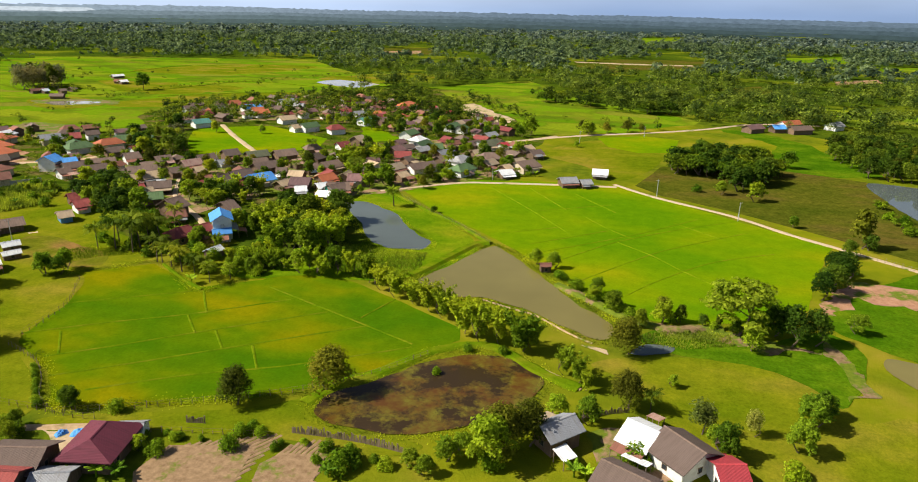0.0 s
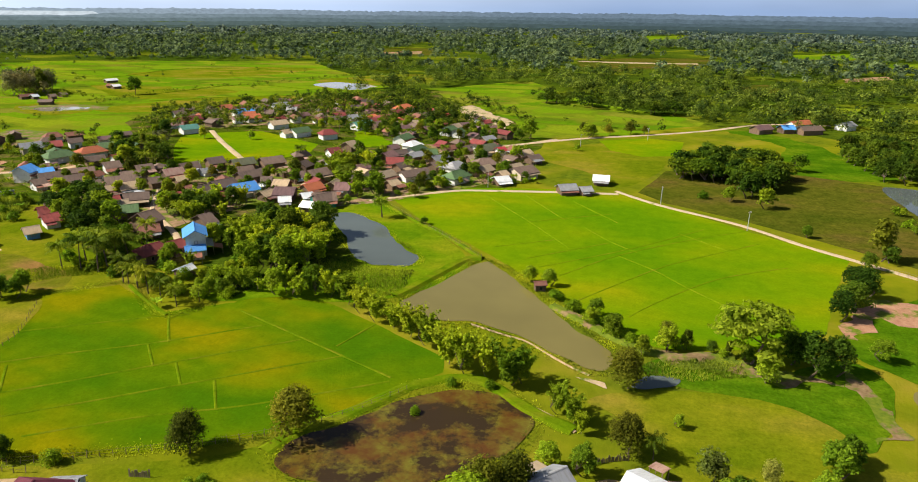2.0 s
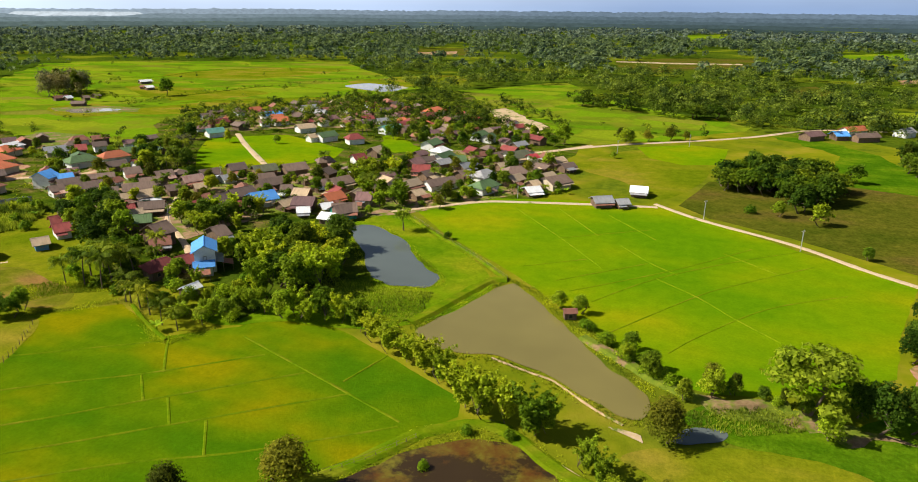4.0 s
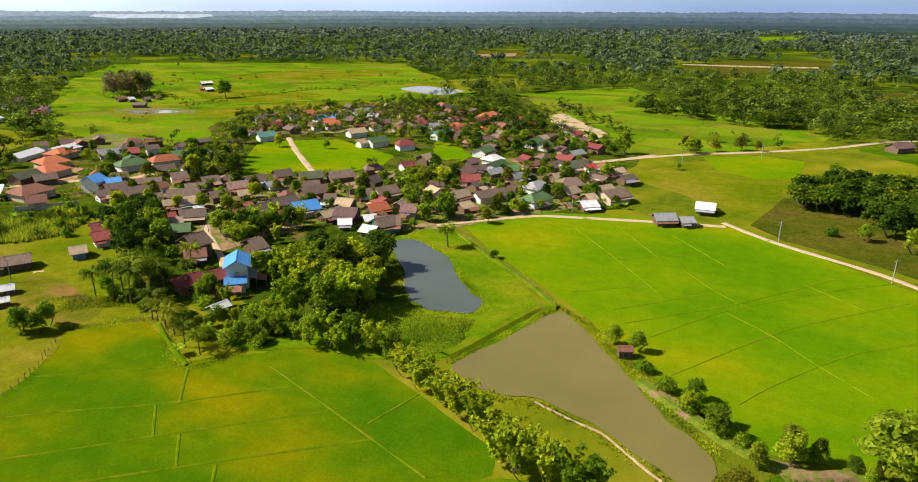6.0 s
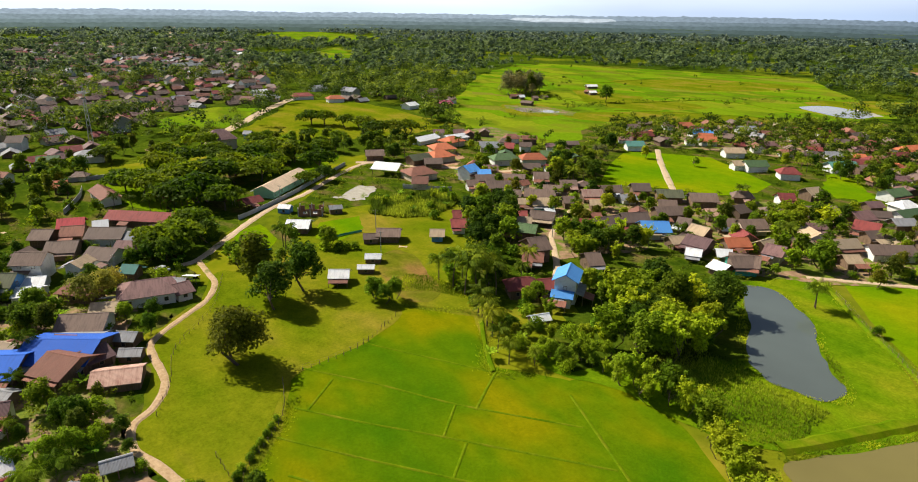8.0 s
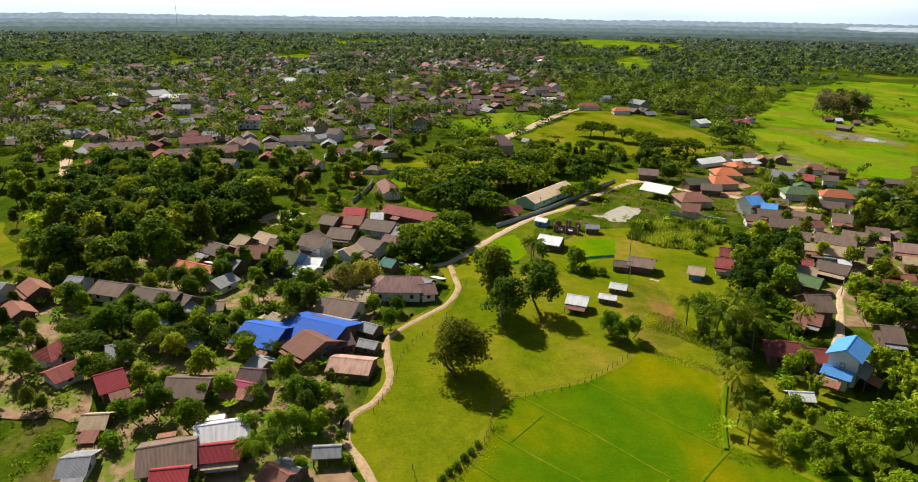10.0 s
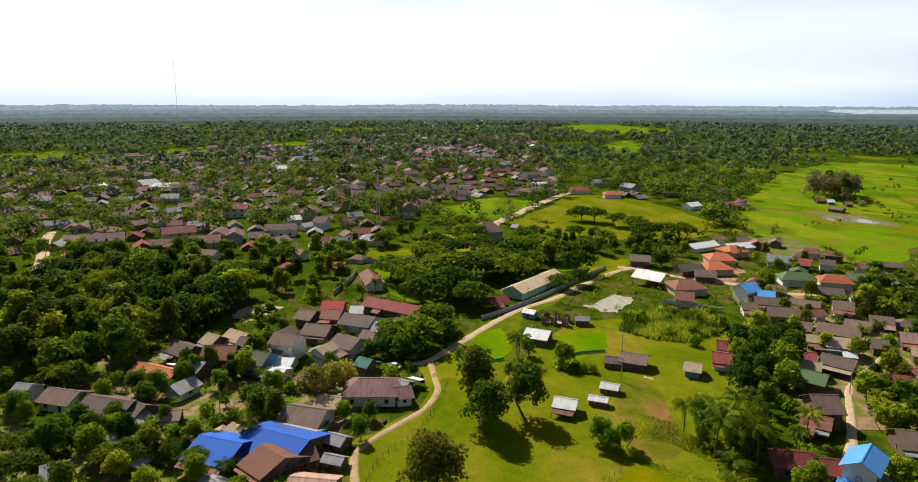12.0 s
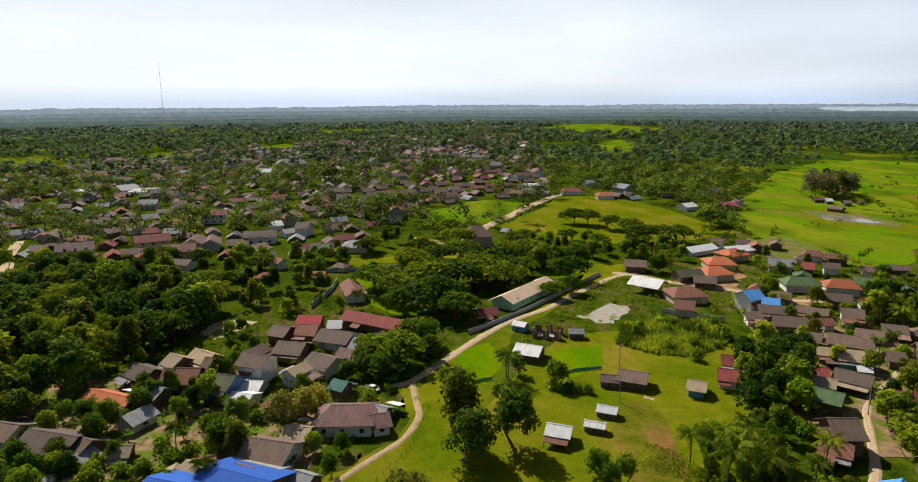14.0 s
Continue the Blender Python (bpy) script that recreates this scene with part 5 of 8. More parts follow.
paddy([(-307.2, 636.3), (-252.9, 729.4), (-190.2, 721.1), (-238.8, 616.5)], "pasture")
paddy([(-112, 150), (-100, 143), (-88, 149), (-75, 150), (-58, 157), (-46, 188), (-93, 240), (-104, 226), (-112, 205), (-118, 180)], "lush")
paddy([(46.8, 162.1), (63.2, 182.0), (82.3, 200.9), (94.6, 204.7), (68.4, 139.1), (60.8, 142.5), (53.2, 148.1), (48.1, 154.2)], "rank")
paddy([(2.7, 137.9), (14.9, 146.1), (28.4, 140.9), (44.3, 151.5), (51.0, 144.6), (48.2, 130.9), (40.3, 117.8), (35.8, 125.1), (26.7, 130.2), (10.1, 131.5)], "rank")
paddy([(-317.3, 91.7), (-326.2, 104.9), (-319.5, 115.6), (-290.6, 119.8), (-264.6, 117.5), (-260.2, 107.4), (-276.5, 96.8), (-293.7, 89.2)], "lush")
paddy([(-324.2, 177.2), (-332.6, 202.1), (-315.4, 199.2), (-299.5, 177.8), (-305.9, 172.2)], "lush")
paddy([(-177.3, 144.2), (-183.0, 153.3), (-174.7, 156.3), (-160.5, 151.6), (-148.5, 147.8), (-144.5, 140.1), (-153.2, 136.7)], "dry")
# undergrowth
paddy([(-384.9, -97), (-736, -257.6), (-909.2, -204.7), (-1030.8, -129), (-1190.4, 24.5), (-1409.8, 226.2), (-1366.8, 438.4), (-679.6, 276.6), (-556.3, 218.5), (-458.5, 128.5), (-388.7, 93.9), (-370.1, 75), (-371.4, 1.4)], "scrub")
paddy([(-271.1, -48.5), (-297.1, -45.3), (-356.8, -46.1), (-327.9, 17.2), (-276.4, 57.1), (-232.8, 33.8), (-212.8, 23.9), (-185.2, 13.2), (-172.8, 0)], "scrub")
paddy([(-271.1, -48.5), (-386, -102.6), (-388.5, -16), (-367.7, 86.8), (-316.3, 74.5), (-294.2, 47.1), (-327.9, 17.2), (-362.9, -48.2)], "scrub")
paddy([(-113.2, 157.6), (-128.3, 182.9), (-120.4, 197.1), (-98.5, 206.3), (-82.5, 185.6), (-84.5, 172.8), (-92.7, 155), (-98.3, 147.6)], "scrub")
paddy([(-244.8, 81.5), (-238.6, 112.1), (-207.2, 103), (-200.3, 85.9), (-188.9, 70.5), (-215.4, 73.6)], "scrub")
# earth
earth([(-273, 238.2), (-231.5, 249.9), (-202.3, 261.3), (-167.5, 282.5), (-148.4, 307.9), (-125, 315), (-119.2, 350), (-87.9, 359.9), (-67.3, 367.3), (-41.8, 304.9), (-52.7, 286), (-87.9, 243.4), (-107.3, 227.6), (-136.1, 227.1), (-147.8, 190.9), (-194.6, 207.4), (-223.8, 213.8)], "yard")
earth([(-302.8, 400.7), (-256.3, 482.8), (-203.4, 501.4), (-147.4, 465.5), (-114.3, 379.8), (-145.1, 399.8), (-211.1, 392.3), (-258.2, 353)], "yard")
earth([(-354.2, 305.2), (-324.6, 300), (-312.5, 325.7), (-295.1, 297.6), (-323.2, 276.1)], "ditch")
earth([(-81.8, 1019.5), (-15.9, 1014.4), (87.4, 1031.7), (85.7, 1011), (-0.8, 994.7), (-76.3, 999.7)], "sand")
earth([(-75.4, 67.5), (-74.2, 73.9), (-60.4, 78), (-58.6, 67.2), (-70.4, 61.4)], "plough")
earth([(-57.1, 73.3), (-56.3, 78.5), (-48.3, 79.6), (-46.6, 70.5), (-55.3, 66.8)], "plough")
earth([(51, 173.6), (60.8, 189), (67.8, 187.6), (82.2, 187.7), (77, 173.8), (63.1, 172.2), (60.1, 176.3), (49.9, 161.3), (47.5, 162.3)], "clay")
earth([(42.4, 141), (46.5, 145.6), (47.9, 135.7), (47.7, 126.2), (44.7, 120.6), (44.9, 127.7), (44.9, 134.9)], "ditch")
earth([(4.2, 145.5), (14.8, 144.5), (25.3, 145.4), (33.6, 142.4), (42, 142), (32.8, 138), (22.1, 140.6), (6.7, 140.6)], "ditch")
earth([(-97.7, 73.5), (-92.9, 74.8), (-88.2, 73.5), (-88, 69.4), (-92.3, 69)], "sand")
earth([(-249.7, 164.9), (-252.8, 171.4), (-260.2, 180.5), (-256.1, 187.4), (-249.4, 185), (-244.1, 177.8), (-239.4, 173.1), (-242.1, 168.1)], "mud")
earth([(-186, 156.4), (-184.4, 158), (-181.9, 156.8), (-183.5, 154.4)], "sand")
earth([(-9, 130.7), (-4.9, 129.9), (-3, 129.1), (-4.8, 126.9), (-8, 128.2)], "sand")
earth([(-192.4, 36.8), (-193, 50.5), (-181.6, 59.8), (-174.1, 68), (-159.9, 63.7), (-157.6, 49.2), (-162.2, 26.5), (-182.6, 26.3)], "yard")
earth([(-190.1, 64.8), (-205.5, 79.9), (-204.3, 86.2), (-186.6, 81.9), (-167.7, 73.2), (-179.9, 67.9)], "yard")
earth([(-262.9, 38.2), (-275.3, 44.7), (-269.5, 55.4), (-260.1, 52.1), (-252.5, 43.3)], "sand")
earth([(-403.5, 128.9), (-388.9, 140.2), (-374.8, 145.2), (-371.5, 135.5), (-381.2, 123.7)], "clay")
earth([(-6.6, 96.2), (-0.6, 99.6), (4.3, 93.3), (10.6, 89.7), (3.2, 85.5), (-4.3, 89.4)], "yard")
earth([(227.6, 857), (288.8, 908.5), (280.5, 861.6), (219.2, 813)], "clay")
earth([(-402.1, 1084), (-351.8, 1136.6), (-331, 1061.5), (-378, 1031.1)], "clay")
earth([(-113.9, 57.7), (-117.6, 60.7), (-117.2, 66.5), (-111.2, 67.5), (-103.9, 70), (-107.6, 58.1)], "yard")
earth([(-231, 5.5), (-222.7, 44.3), (-198.7, 66.7), (-175.8, 76), (-154.9, 69.2), (-129.2, 64.9), (-116.9, 66.4), (-115.5, 57.8), (-106.3, 54.6), (-118.9, 25.8)], "yard")
earth([(-172.7, 20.2), (-168.9, 29.4), (-157.5, 30.8), (-157.8, 24.6), (-162.2, 19.9)], "yard")
earth([(-132.7, 16.3), (-130.4, 25.5), (-123.2, 29.3), (-115.6, 29.8), (-119.1, 19.7)], "yard")
earth([(-126.9, 493.8), (-120.4, 512.9), (-99.6, 480.4), (-76.1, 442.1), (-77.7, 414.1), (-95.2, 433), (-105.9, 442.8)], "sand")
earth([(-345.3, 297.6), (-354.8, 324.0), (-323.7, 325.5), (-307.5, 305.4), (-319.5, 287.5)], "ditch")
earth([(-285.5, 224.2), (-275.1, 236.5), (-287.8, 247.5), (-293.7, 257.7), (-285.8, 256.0), (-264.0, 235.4), (-274.7, 219.3)], "clay")
earth([(-250.9, 246.4), (-253.1, 260.7), (-245.8, 258.5), (-238.1, 244.9)], "clay")
# water
pond([(-104.1, 218.7), (-98.8, 223.3), (-91.2, 219.7), (-81.2, 211.9), (-75, 202.4), (-67.1, 192.1), (-60.6, 186.4), (-60.8, 180), (-65.3, 178.1), (-71.9, 177.2), (-77.2, 180), (-82.5, 185.6), (-89.4, 198.4), (-96.8, 208)], "clear")
pond([(-55.5, 155.5), (-49.2, 170.2), (-41.7, 187.7), (-36.5, 184.5), (-30.9, 178.2), (-26.1, 170.8), (-22.1, 166.1), (-18.3, 160.4), (-14.1, 154.5), (-10.4, 149.9), (-6.4, 145.9), (-3.2, 141.3), (-3.0, 135.5), (-4.7, 133.6), (-8.9, 134.1), (-11.5, 136.4), (-15.3, 138.4), (-17.5, 139.7), (-19.9, 141.8), (-24.2, 144.6), (-27.2, 145.5), (-31.0, 147.3), (-34.9, 148.7), (-38.5, 148.5), (-44.8, 147.3), (-50.9, 149.8)], "muddy")
pond([(-55.3, 90.9), (-54.4, 96.9), (-47.6, 104.2), (-41.5, 112.2), (-32.9, 118.6), (-22.7, 118.9), (-16.5, 113.7), (-18, 103.4), (-23.5, 96.9), (-31.6, 90.4), (-38.3, 87.7), (-46.8, 87.1), (-52.8, 88.2)], "marsh")
pond([(103.4, 319.3), (121.6, 317.8), (146.7, 303.4), (115.4, 231.8), (103.9, 262.2), (102, 288.8)], "clear")
pond([(-295.3, 601.5), (-282.2, 629), (-239.9, 605.5), (-240.4, 573.4), (-270.2, 582.6)], "pale")
paddy([(-432.2, 400.8), (-416.1, 424.3), (-375.2, 413.8), (-363, 386.7), (-386.6, 373.7)], "pasture")
pond([(-409.7, 394.9), (-403.7, 406.6), (-387.1, 400.6), (-384.7, 389.3), (-395.1, 386.9)], "pale")
pond([(53.6, 139.4), (58.3, 141.8), (67.3, 136.4), (67.1, 121.3), (57.1, 129.3)], "muddy")
pond([(0.8, 129), (3.3, 133.7), (9.1, 134.8), (10.8, 133), (6.4, 129.6)], "clear")
earth([(-287.7, 603.2), (-258.7, 629.1), (-232.1, 606.7), (-245.4, 573.7)], "mud")
pond([(-275.9, 597.3), (-255.3, 612.8), (-241.2, 599.7), (-252.3, 586.3)], "pale")
earth([(-427.6, 398.8), (-405.5, 419.2), (-368.4, 420.7), (-357.7, 404.7), (-384.2, 390.3), (-412.1, 388.4)], "ditch")
pond([(-407.2, 398.9), (-396.1, 408.8), (-378.1, 411.3), (-374.5, 404.3), (-388.5, 395.0)], "pale")
# roads
road([(-5.9, 281.5), (10.7, 265.2), (37.2, 246.9), (53.7, 229.6), (65.6, 219.3), (83.2, 203.6), (98.9, 187.8)], 2.4, "pale")
road([(-74.1, 353.8), (-51.1, 377.1), (-25.7, 398.5), (8.6, 419.9), (45.5, 447.4), (83.1, 483.8), (125.4, 492.6)], 3.6, "clay")
road([(-242.6, 356.3), (-221.8, 332.4), (-202.4, 311.7), (-184.8, 293.4), (-177.8, 286.5)], 3, "pale")
road([(-187.1, 236.2), (-179.6, 224.7), (-172.6, 213.1), (-165.3, 204), (-154.2, 195), (-143.6, 185.9), (-136.7, 178.7)], 2.2, "clay")
road([(-207.9, 100.6), (-195.1, 100.1), (-186.8, 99.4), (-177.3, 94.5), (-171, 87.8), (-162.7, 79.2), (-157, 76.6), (-141.6, 76), (-133.4, 72.1), (-128.9, 67.5), (-121.6, 66.3), (-115, 68.6), (-108.4, 70.4), (-102.3, 72), (-90.4, 75.8)], 1.8, "track")
road([(-206.2, 93.6), (-207.9, 100.6), (-219.8, 111.5), (-236.3, 126.3), (-250, 140.6), (-260.6, 157.4), (-275.6, 174.3), (-294.6, 198), (-300.4, 213.4)], 2.8, "clay")
road([(-302.3, 202.2), (-295.8, 210.7), (-283.1, 218.6), (-267.9, 234.4), (-249.8, 247.9), (-245.8, 259.1)], 4, "clay")
road([(-408.5, 167.8), (-423.3, 177.2), (-448.7, 195.5), (-474.7, 213.8), (-502, 233.8), (-542.9, 266.2)], 7, "pale")
road([(-303.6, -47), (-331.9, -50.9), (-365.4, -60.2), (-415.4, -76.3), (-441.2, -82.8)], 6, "clay")
road([(-97.6, 240), (-84.8, 251.1), (-69.6, 263.6), (-54, 268.1), (-27.1, 273.7), (-5.1, 277.3)], 2.6, "clay")
road([(-96.6, 258.2), (-97.2, 317.9), (-86.3, 354.6), (-66.1, 362), (-42.1, 389.2)], 4, "clay")
road([(-1479.3, 362.6), (-1671.7, 430.6), (-2063.5, 543.3), (-2706.3, 708.3)], 14, "pale")
road([(-35.8, 147.5), (-28.0, 144.4), (-22.1, 142.4), (-17.3, 138.5), (-12.3, 134.4), (-7.3, 131.2)], 0.6, "track")
road([(-30.4, 125.4), (-24.6, 122.3), (-19.6, 118.5), (-12.4, 114.2), (-8.4, 111.0)], 1.0, "track")
# bunds
bund([(-133.7, 116.6), (-121.3, 124.2), (-107.7, 132.3)], 0.6, 0.035)
bund([(-130.7, 100.9), (-116.4, 110.7), (-101.1, 119.9), (-82.8, 133.8)], 0.6, 0.035)
bund([(-117.7, 93.8), (-106.2, 102.3), (-95, 111.3), (-71, 129.7)], 0.6, 0.035)
bund([(-110.7, 87.7), (-98.4, 96.4), (-85.2, 106.2), (-59, 125.3)], 0.6, 0.035)
bund([(-100, 85.4), (-85.3, 95.1), (-73.1, 101.1)], 0.6, 0.035)
bund([(-72.5, 101.5), (-65.3, 105.5), (-46, 118.3)], 0.6, 0.035)
bund([(-107.7, 134.6), (-103.3, 128.4), (-98.3, 121.7)], 0.6, 0.035)
bund([(-101.3, 118.8), (-94.7, 111.7)], 0.6, 0.035)
bund([(-90.5, 113.5), (-84.8, 106.9)], 0.6, 0.035)
bund([(-78.9, 109.4), (-73.3, 101.3)], 0.6, 0.035)
bund([(-91.1, 139.6), (-70.6, 130.8), (-46.2, 120.1)], 0.6, 0.035)
bund([(-61.6, 129.5), (-57.5, 141.3)], 0.6, 0.035)
bund([(-123, 103.5), (-115.9, 95.3)], 0.6, 0.035)
bund([(-34.6, 230.5), (-7.0, 248.0)], 0.42, 0.03)
bund([(-40.7, 202.2), (-23.9, 213.6)], 0.42, 0.03)
bund([(-29.7, 194.6), (-6.5, 215.4)], 0.42, 0.03)
bund([(-25.0, 188.6), (0.4, 211.8), (24.1, 238.2)], 0.42, 0.03)
bund([(-18.7, 183.5), (-3.9, 203.8), (18.4, 225.1), (39.3, 241.3)], 0.42, 0.03)
bund([(0.3, 161.6), (7.7, 172.9), (24.4, 193.2), (44.4, 207.2)], 0.42, 0.03)
bund([(-12.5, 168.0), (6.4, 194.5), (17.0, 206.2), (39.8, 227.4)], 0.42, 0.03)
bund([(-55.4, 259.5), (-34.2, 230.6), (-18.9, 208.0)], 0.42, 0.03)
bund([(-40.8, 265.2), (-22.8, 236.7)], 0.42, 0.03)
bund([(-21.2, 260.7), (-4.6, 238.3)], 0.42, 0.03)
bund([(-14.6, 228.7), (-5.8, 216.6), (1.9, 209.1)], 0.42, 0.03)
bund([(-3.2, 204.0), (7.2, 194.5), (15.2, 184.1), (24.1, 174.2)], 0.42, 0.03)
bund([(15.9, 231.3), (31.3, 216.2)], 0.42, 0.03)
bund([(-58.7, 157.5), (-56.4, 162.5), (-51.6, 176.2), (-46.7, 188.6), (-42.6, 190.6)], 4.0, 0.55)
bund([(-42.6, 190.6), (-56.8, 206.5), (-72.7, 220.4), (-86.5, 234.2), (-92.4, 238.9)], 2.2, 0.5)
bund([(-41.2, 118), (-33.9, 122.9), (-27.4, 123.4), (-17.4, 115.9), (-8.7, 111.4)], 3.4, 0.28)
bund([(-58.2, 92.1), (-55.9, 97.4), (-49.3, 105.6), (-41.2, 118)], 3.4, 0.28)
bund([(-18.4, 162.9), (-13.4, 158.6), (-7.5, 153.7), (-2.0, 148.7), (2.9, 145.9), (6.6, 144.0), (11.2, 143.7), (16.7, 145.8), (22.1, 146.9)], 3.4, 0.6, True)
bund([(-127.7, 145.6), (-117.3, 138.6), (-107.1, 132.9)], 1.2, 0.3)
bund([(-596.1, 604.6), (-514.5, 594.3), (-503.4, 707.5), (-369.6, 726.1)], 2, 0.3)
bund([(-473.4, 468.3), (-393.1, 481.9), (-356.5, 576), (-266.8, 563.8), (-218.7, 586)], 2, 0.3)
bund([(-360.9, 453.9), (-318.4, 493.4), (-252.4, 531.8), (-190.1, 550.7)], 2, 0.3)
# old village
house(-192.7, 157.4, 54, 8.1, 8, 4, "gable", "brown", "timber", 1)
house(-194, 151.3, 64, 5, 5, 3, "gable", "brown", "timber", 1)
house(-184.2, 170.7, 54, 5, 7, 3.6, "gable", "tan", "blue", 1)
house(-195.3, 188.2, 59, 6.2, 7, 4.5, "gable", "maroon", "timber", 1)
house(-187.3, 181.4, 59, 5.5, 8, 4.5, "gable", "maroon", "white", 1)
house(-171.7, 196.2, 38, 11, 8, 4.5, "gable", "green", "timber", 1)
house(-177, 201.7, 45, 6.1, 6, 4.5, "gable", "tan", "timber", 1)
house(-183.2, 205.3, 54, 5.3, 7, 4.5, "gable", "maroon", "timber", 1)
house(-178.3, 211.9, 36, 9.2, 8, 4.5, "gable", "brown", "timber", 1)
house(-189.6, 222.4, 57, 9.1, 8, 5.2, "gable", "tan", "cyan", 1)
house(-195, 217.5, 57, 5, 6, 4.5, "gable", "tan", "timber", 1)
house(-200.3, 230.6, 46, 12.5, 9, 5, "gable", "brown", "timber", 1)
house(-207.4, 222.1, 46, 7.7, 8, 4.5, "gable", "brown", "timber", 1)
house(-220, 225.2, 63, 10.7, 9, 5, "gable", "brown", "timber", 1)
house(-228.9, 218.3, 68, 5.5, 7, 4.5, "gable", "brown", "white", 1)
house(-218.4, 237.2, 87, 5, 6, 4, "gable", "rust", "white", 1)
house(-222.4, 251, 56, 7.1, 9, 5, "gable", "brown", "white", 1)
house(-239.9, 260.9, 55, 8.9, 8, 4.5, "gable", "brown", "timber", 1)
house(-231.4, 265.4, 71, 6.1, 8, 5, "gable", "maroon", "white", 1)
house(-254.9, 286.9, 55, 10, 9, 5, "gable", "green", "white", 1)
house(-281.3, 282.2, 47, 5.6, 9, 5.2, "gable", "maroon", "timber", 1)
house(-289.5, 274.8, 56, 10.3, 10, 5.2, "gable", "grey", "cream", 1)
house(-233.5, 228.7, 60, 8.9, 8, 4.5, "gable", "brown", "white", 1)
house(-189.1, 247.7, 59, 8.7, 8, 5, "gable", "stripe", "timber", 1)
house(-180.1, 240.4, 57, 5, 6, 4, "gable", "tan", "timber", 1)
house(-189.3, 259.2, 60, 8.6, 8, 5, "gable", "brown", "white", 1)
house(-184.4, 271.4, 54, 7.8, 9, 5.2, "gable", "brown", "timber", 1)
house(-171.7, 273.6, 51, 10.6, 9, 5, "gable", "moss", "timber", 1)
house(-160.5, 279.6, 51, 10.8, 10, 5.2, "gable", "brown", "timber", 1)
house(-142.9, 277.2, 81, 8, 8, 5.2, "gable", "brown", "timber", 1)
house(-146.2, 266.8, 58, 7.9, 7, 4.5, "gable", "stripe", "timber", 1)
house(-156.1, 254, 62, 12.4, 9, 5, "gable", "brown", "timber", 1)
house(-157.8, 235.9, 64, 10.1, 9, 5.2, "gable", "brown", "timber", 1)
house(-160.3, 224.6, 80, 10.7, 9, 5, "gable", "brown", "white", 1)
house(-147.1, 233.8, 54, 9.7, 11, 5.2, "gable", "blue", "white", 1)
house(-151.3, 222.5, 37, 5, 7, 4, "gable", "maroon", "timber", 1)
house(-135.4, 230.5, 69, 6.6, 7, 4, "gable", "tan", "timber", 1)
house(-135.6, 243.3, 6, 6.9, 8, 5, "gable", "tan", "timber", 1)
house(-137, 258.9, 52, 6.8, 8, 4.5, "gable", "brown", "timber", 1)
house(-130.1, 263.7, 60, 9.7, 9, 5.2, "gable", "brown", "cream", 1)
house(-128.8, 233.1, 12, 8.4, 9, 5, "gable", "mauve", "timber", 1)
house(-145.1, 247.9, 24, 5, 7, 4.5, "gable", "brown", "white", 1)
house(-122.8, 243.3, 60, 8.2, 8, 4.5, "gable", "orange", "timber", 1)
house(-111.3, 230.1, 30, 9, 10, 5, "gable", "brown", "teal", 1)
house(-113.4, 222.2, -3, 5.9, 7, 3.5, "gable", "white", "timber", 1)
house(-110.6, 245.9, 14, 6.2, 9, 5, "gable", "mauve", "cream", 1)
house(-116.4, 249.8, 89, 6.8, 7, 4.5, "gable", "tan", "timber", 1)
house(-119.9, 232.9, 45, 5, 7, 3.5, "gable", "white", "timber", 1)
house(-125.3, 225.7, 30, 5, 6, 3.5, "gable", "white", "timber", 1)
house(-163.4, 261.9, 46, 7.1, 7, 4.5, "gable", "brown", "timber", 1)
house(-187.7, 233.7, 58, 5, 7, 4.5, "gable", "brown", "timber", 1)
house(-166.9, 225.7, 65, 5, 8, 4.5, "gable", "rust", "timber", 1)
house(-267.3, 370.9, 73, 15.1, 9, 5, "gable", "maroon", "timber", 1)
house(-249.7, 345, 57, 10.5, 9, 5, "gable", "teal", "white", 1)
house(-254.6, 411.7, 57, 14.1, 10, 5, "gable", "blue", "white", 1)
house(-236.2, 391.8, 59, 10.4, 9, 5, "gable", "orange", "white", 1)
house(-233.6, 412.3, 20, 9.9, 9, 5, "gable", "brown", "timber", 1)
house(-246.3, 446.6, 60, 12.3, 10, 5, "gable", "grey", "white", 1)
house(-209, 375, 56, 11.3, 9, 5, "gable", "tan", "white", 1)
house(-184.2, 354.6, 62, 11.4, 9, 5.2, "gable", "green", "white", 1)
house(-190.5, 349.7, 62, 5.8, 7, 4.5, "gable", "tan", "white", 1)
house(-141.5, 325.5, 74, 7.3, 8, 5.2, "gable", "tan", "timber", 1)
house(-126.6, 303.1, 58, 12.9, 9, 4.5, "gable", "brown", "timber", 1)
house(-159.9, 388.6, 60, 14.3, 9, 5, "gable", "teal", "white", 1)
house(-150.8, 390.2, 58, 7.7, 8, 5, "gable", "brown", "timber", 1)
house(-227.5, 429, 10, 7.7, 8, 5, "gable", "grey", "white", 1)
house(-174.5, 410.5, 47, 8.5, 8, 5, "gable", "grey", "white", 1)
house(-196.5, 482.3, 67, 7.5, 8, 5, "gable", "brown", "timber", 1)
house(-122, 353.6, 78, 11.2, 9, 5, "gable", "green", "white", 1)
house(-105.3, 323.2, 76, 11.5, 10, 5.2, "gable", "green", "white", 1)
house(-95.5, 318.7, 26, 5.3, 8, 5.2, "gable", "green", "white", 1)
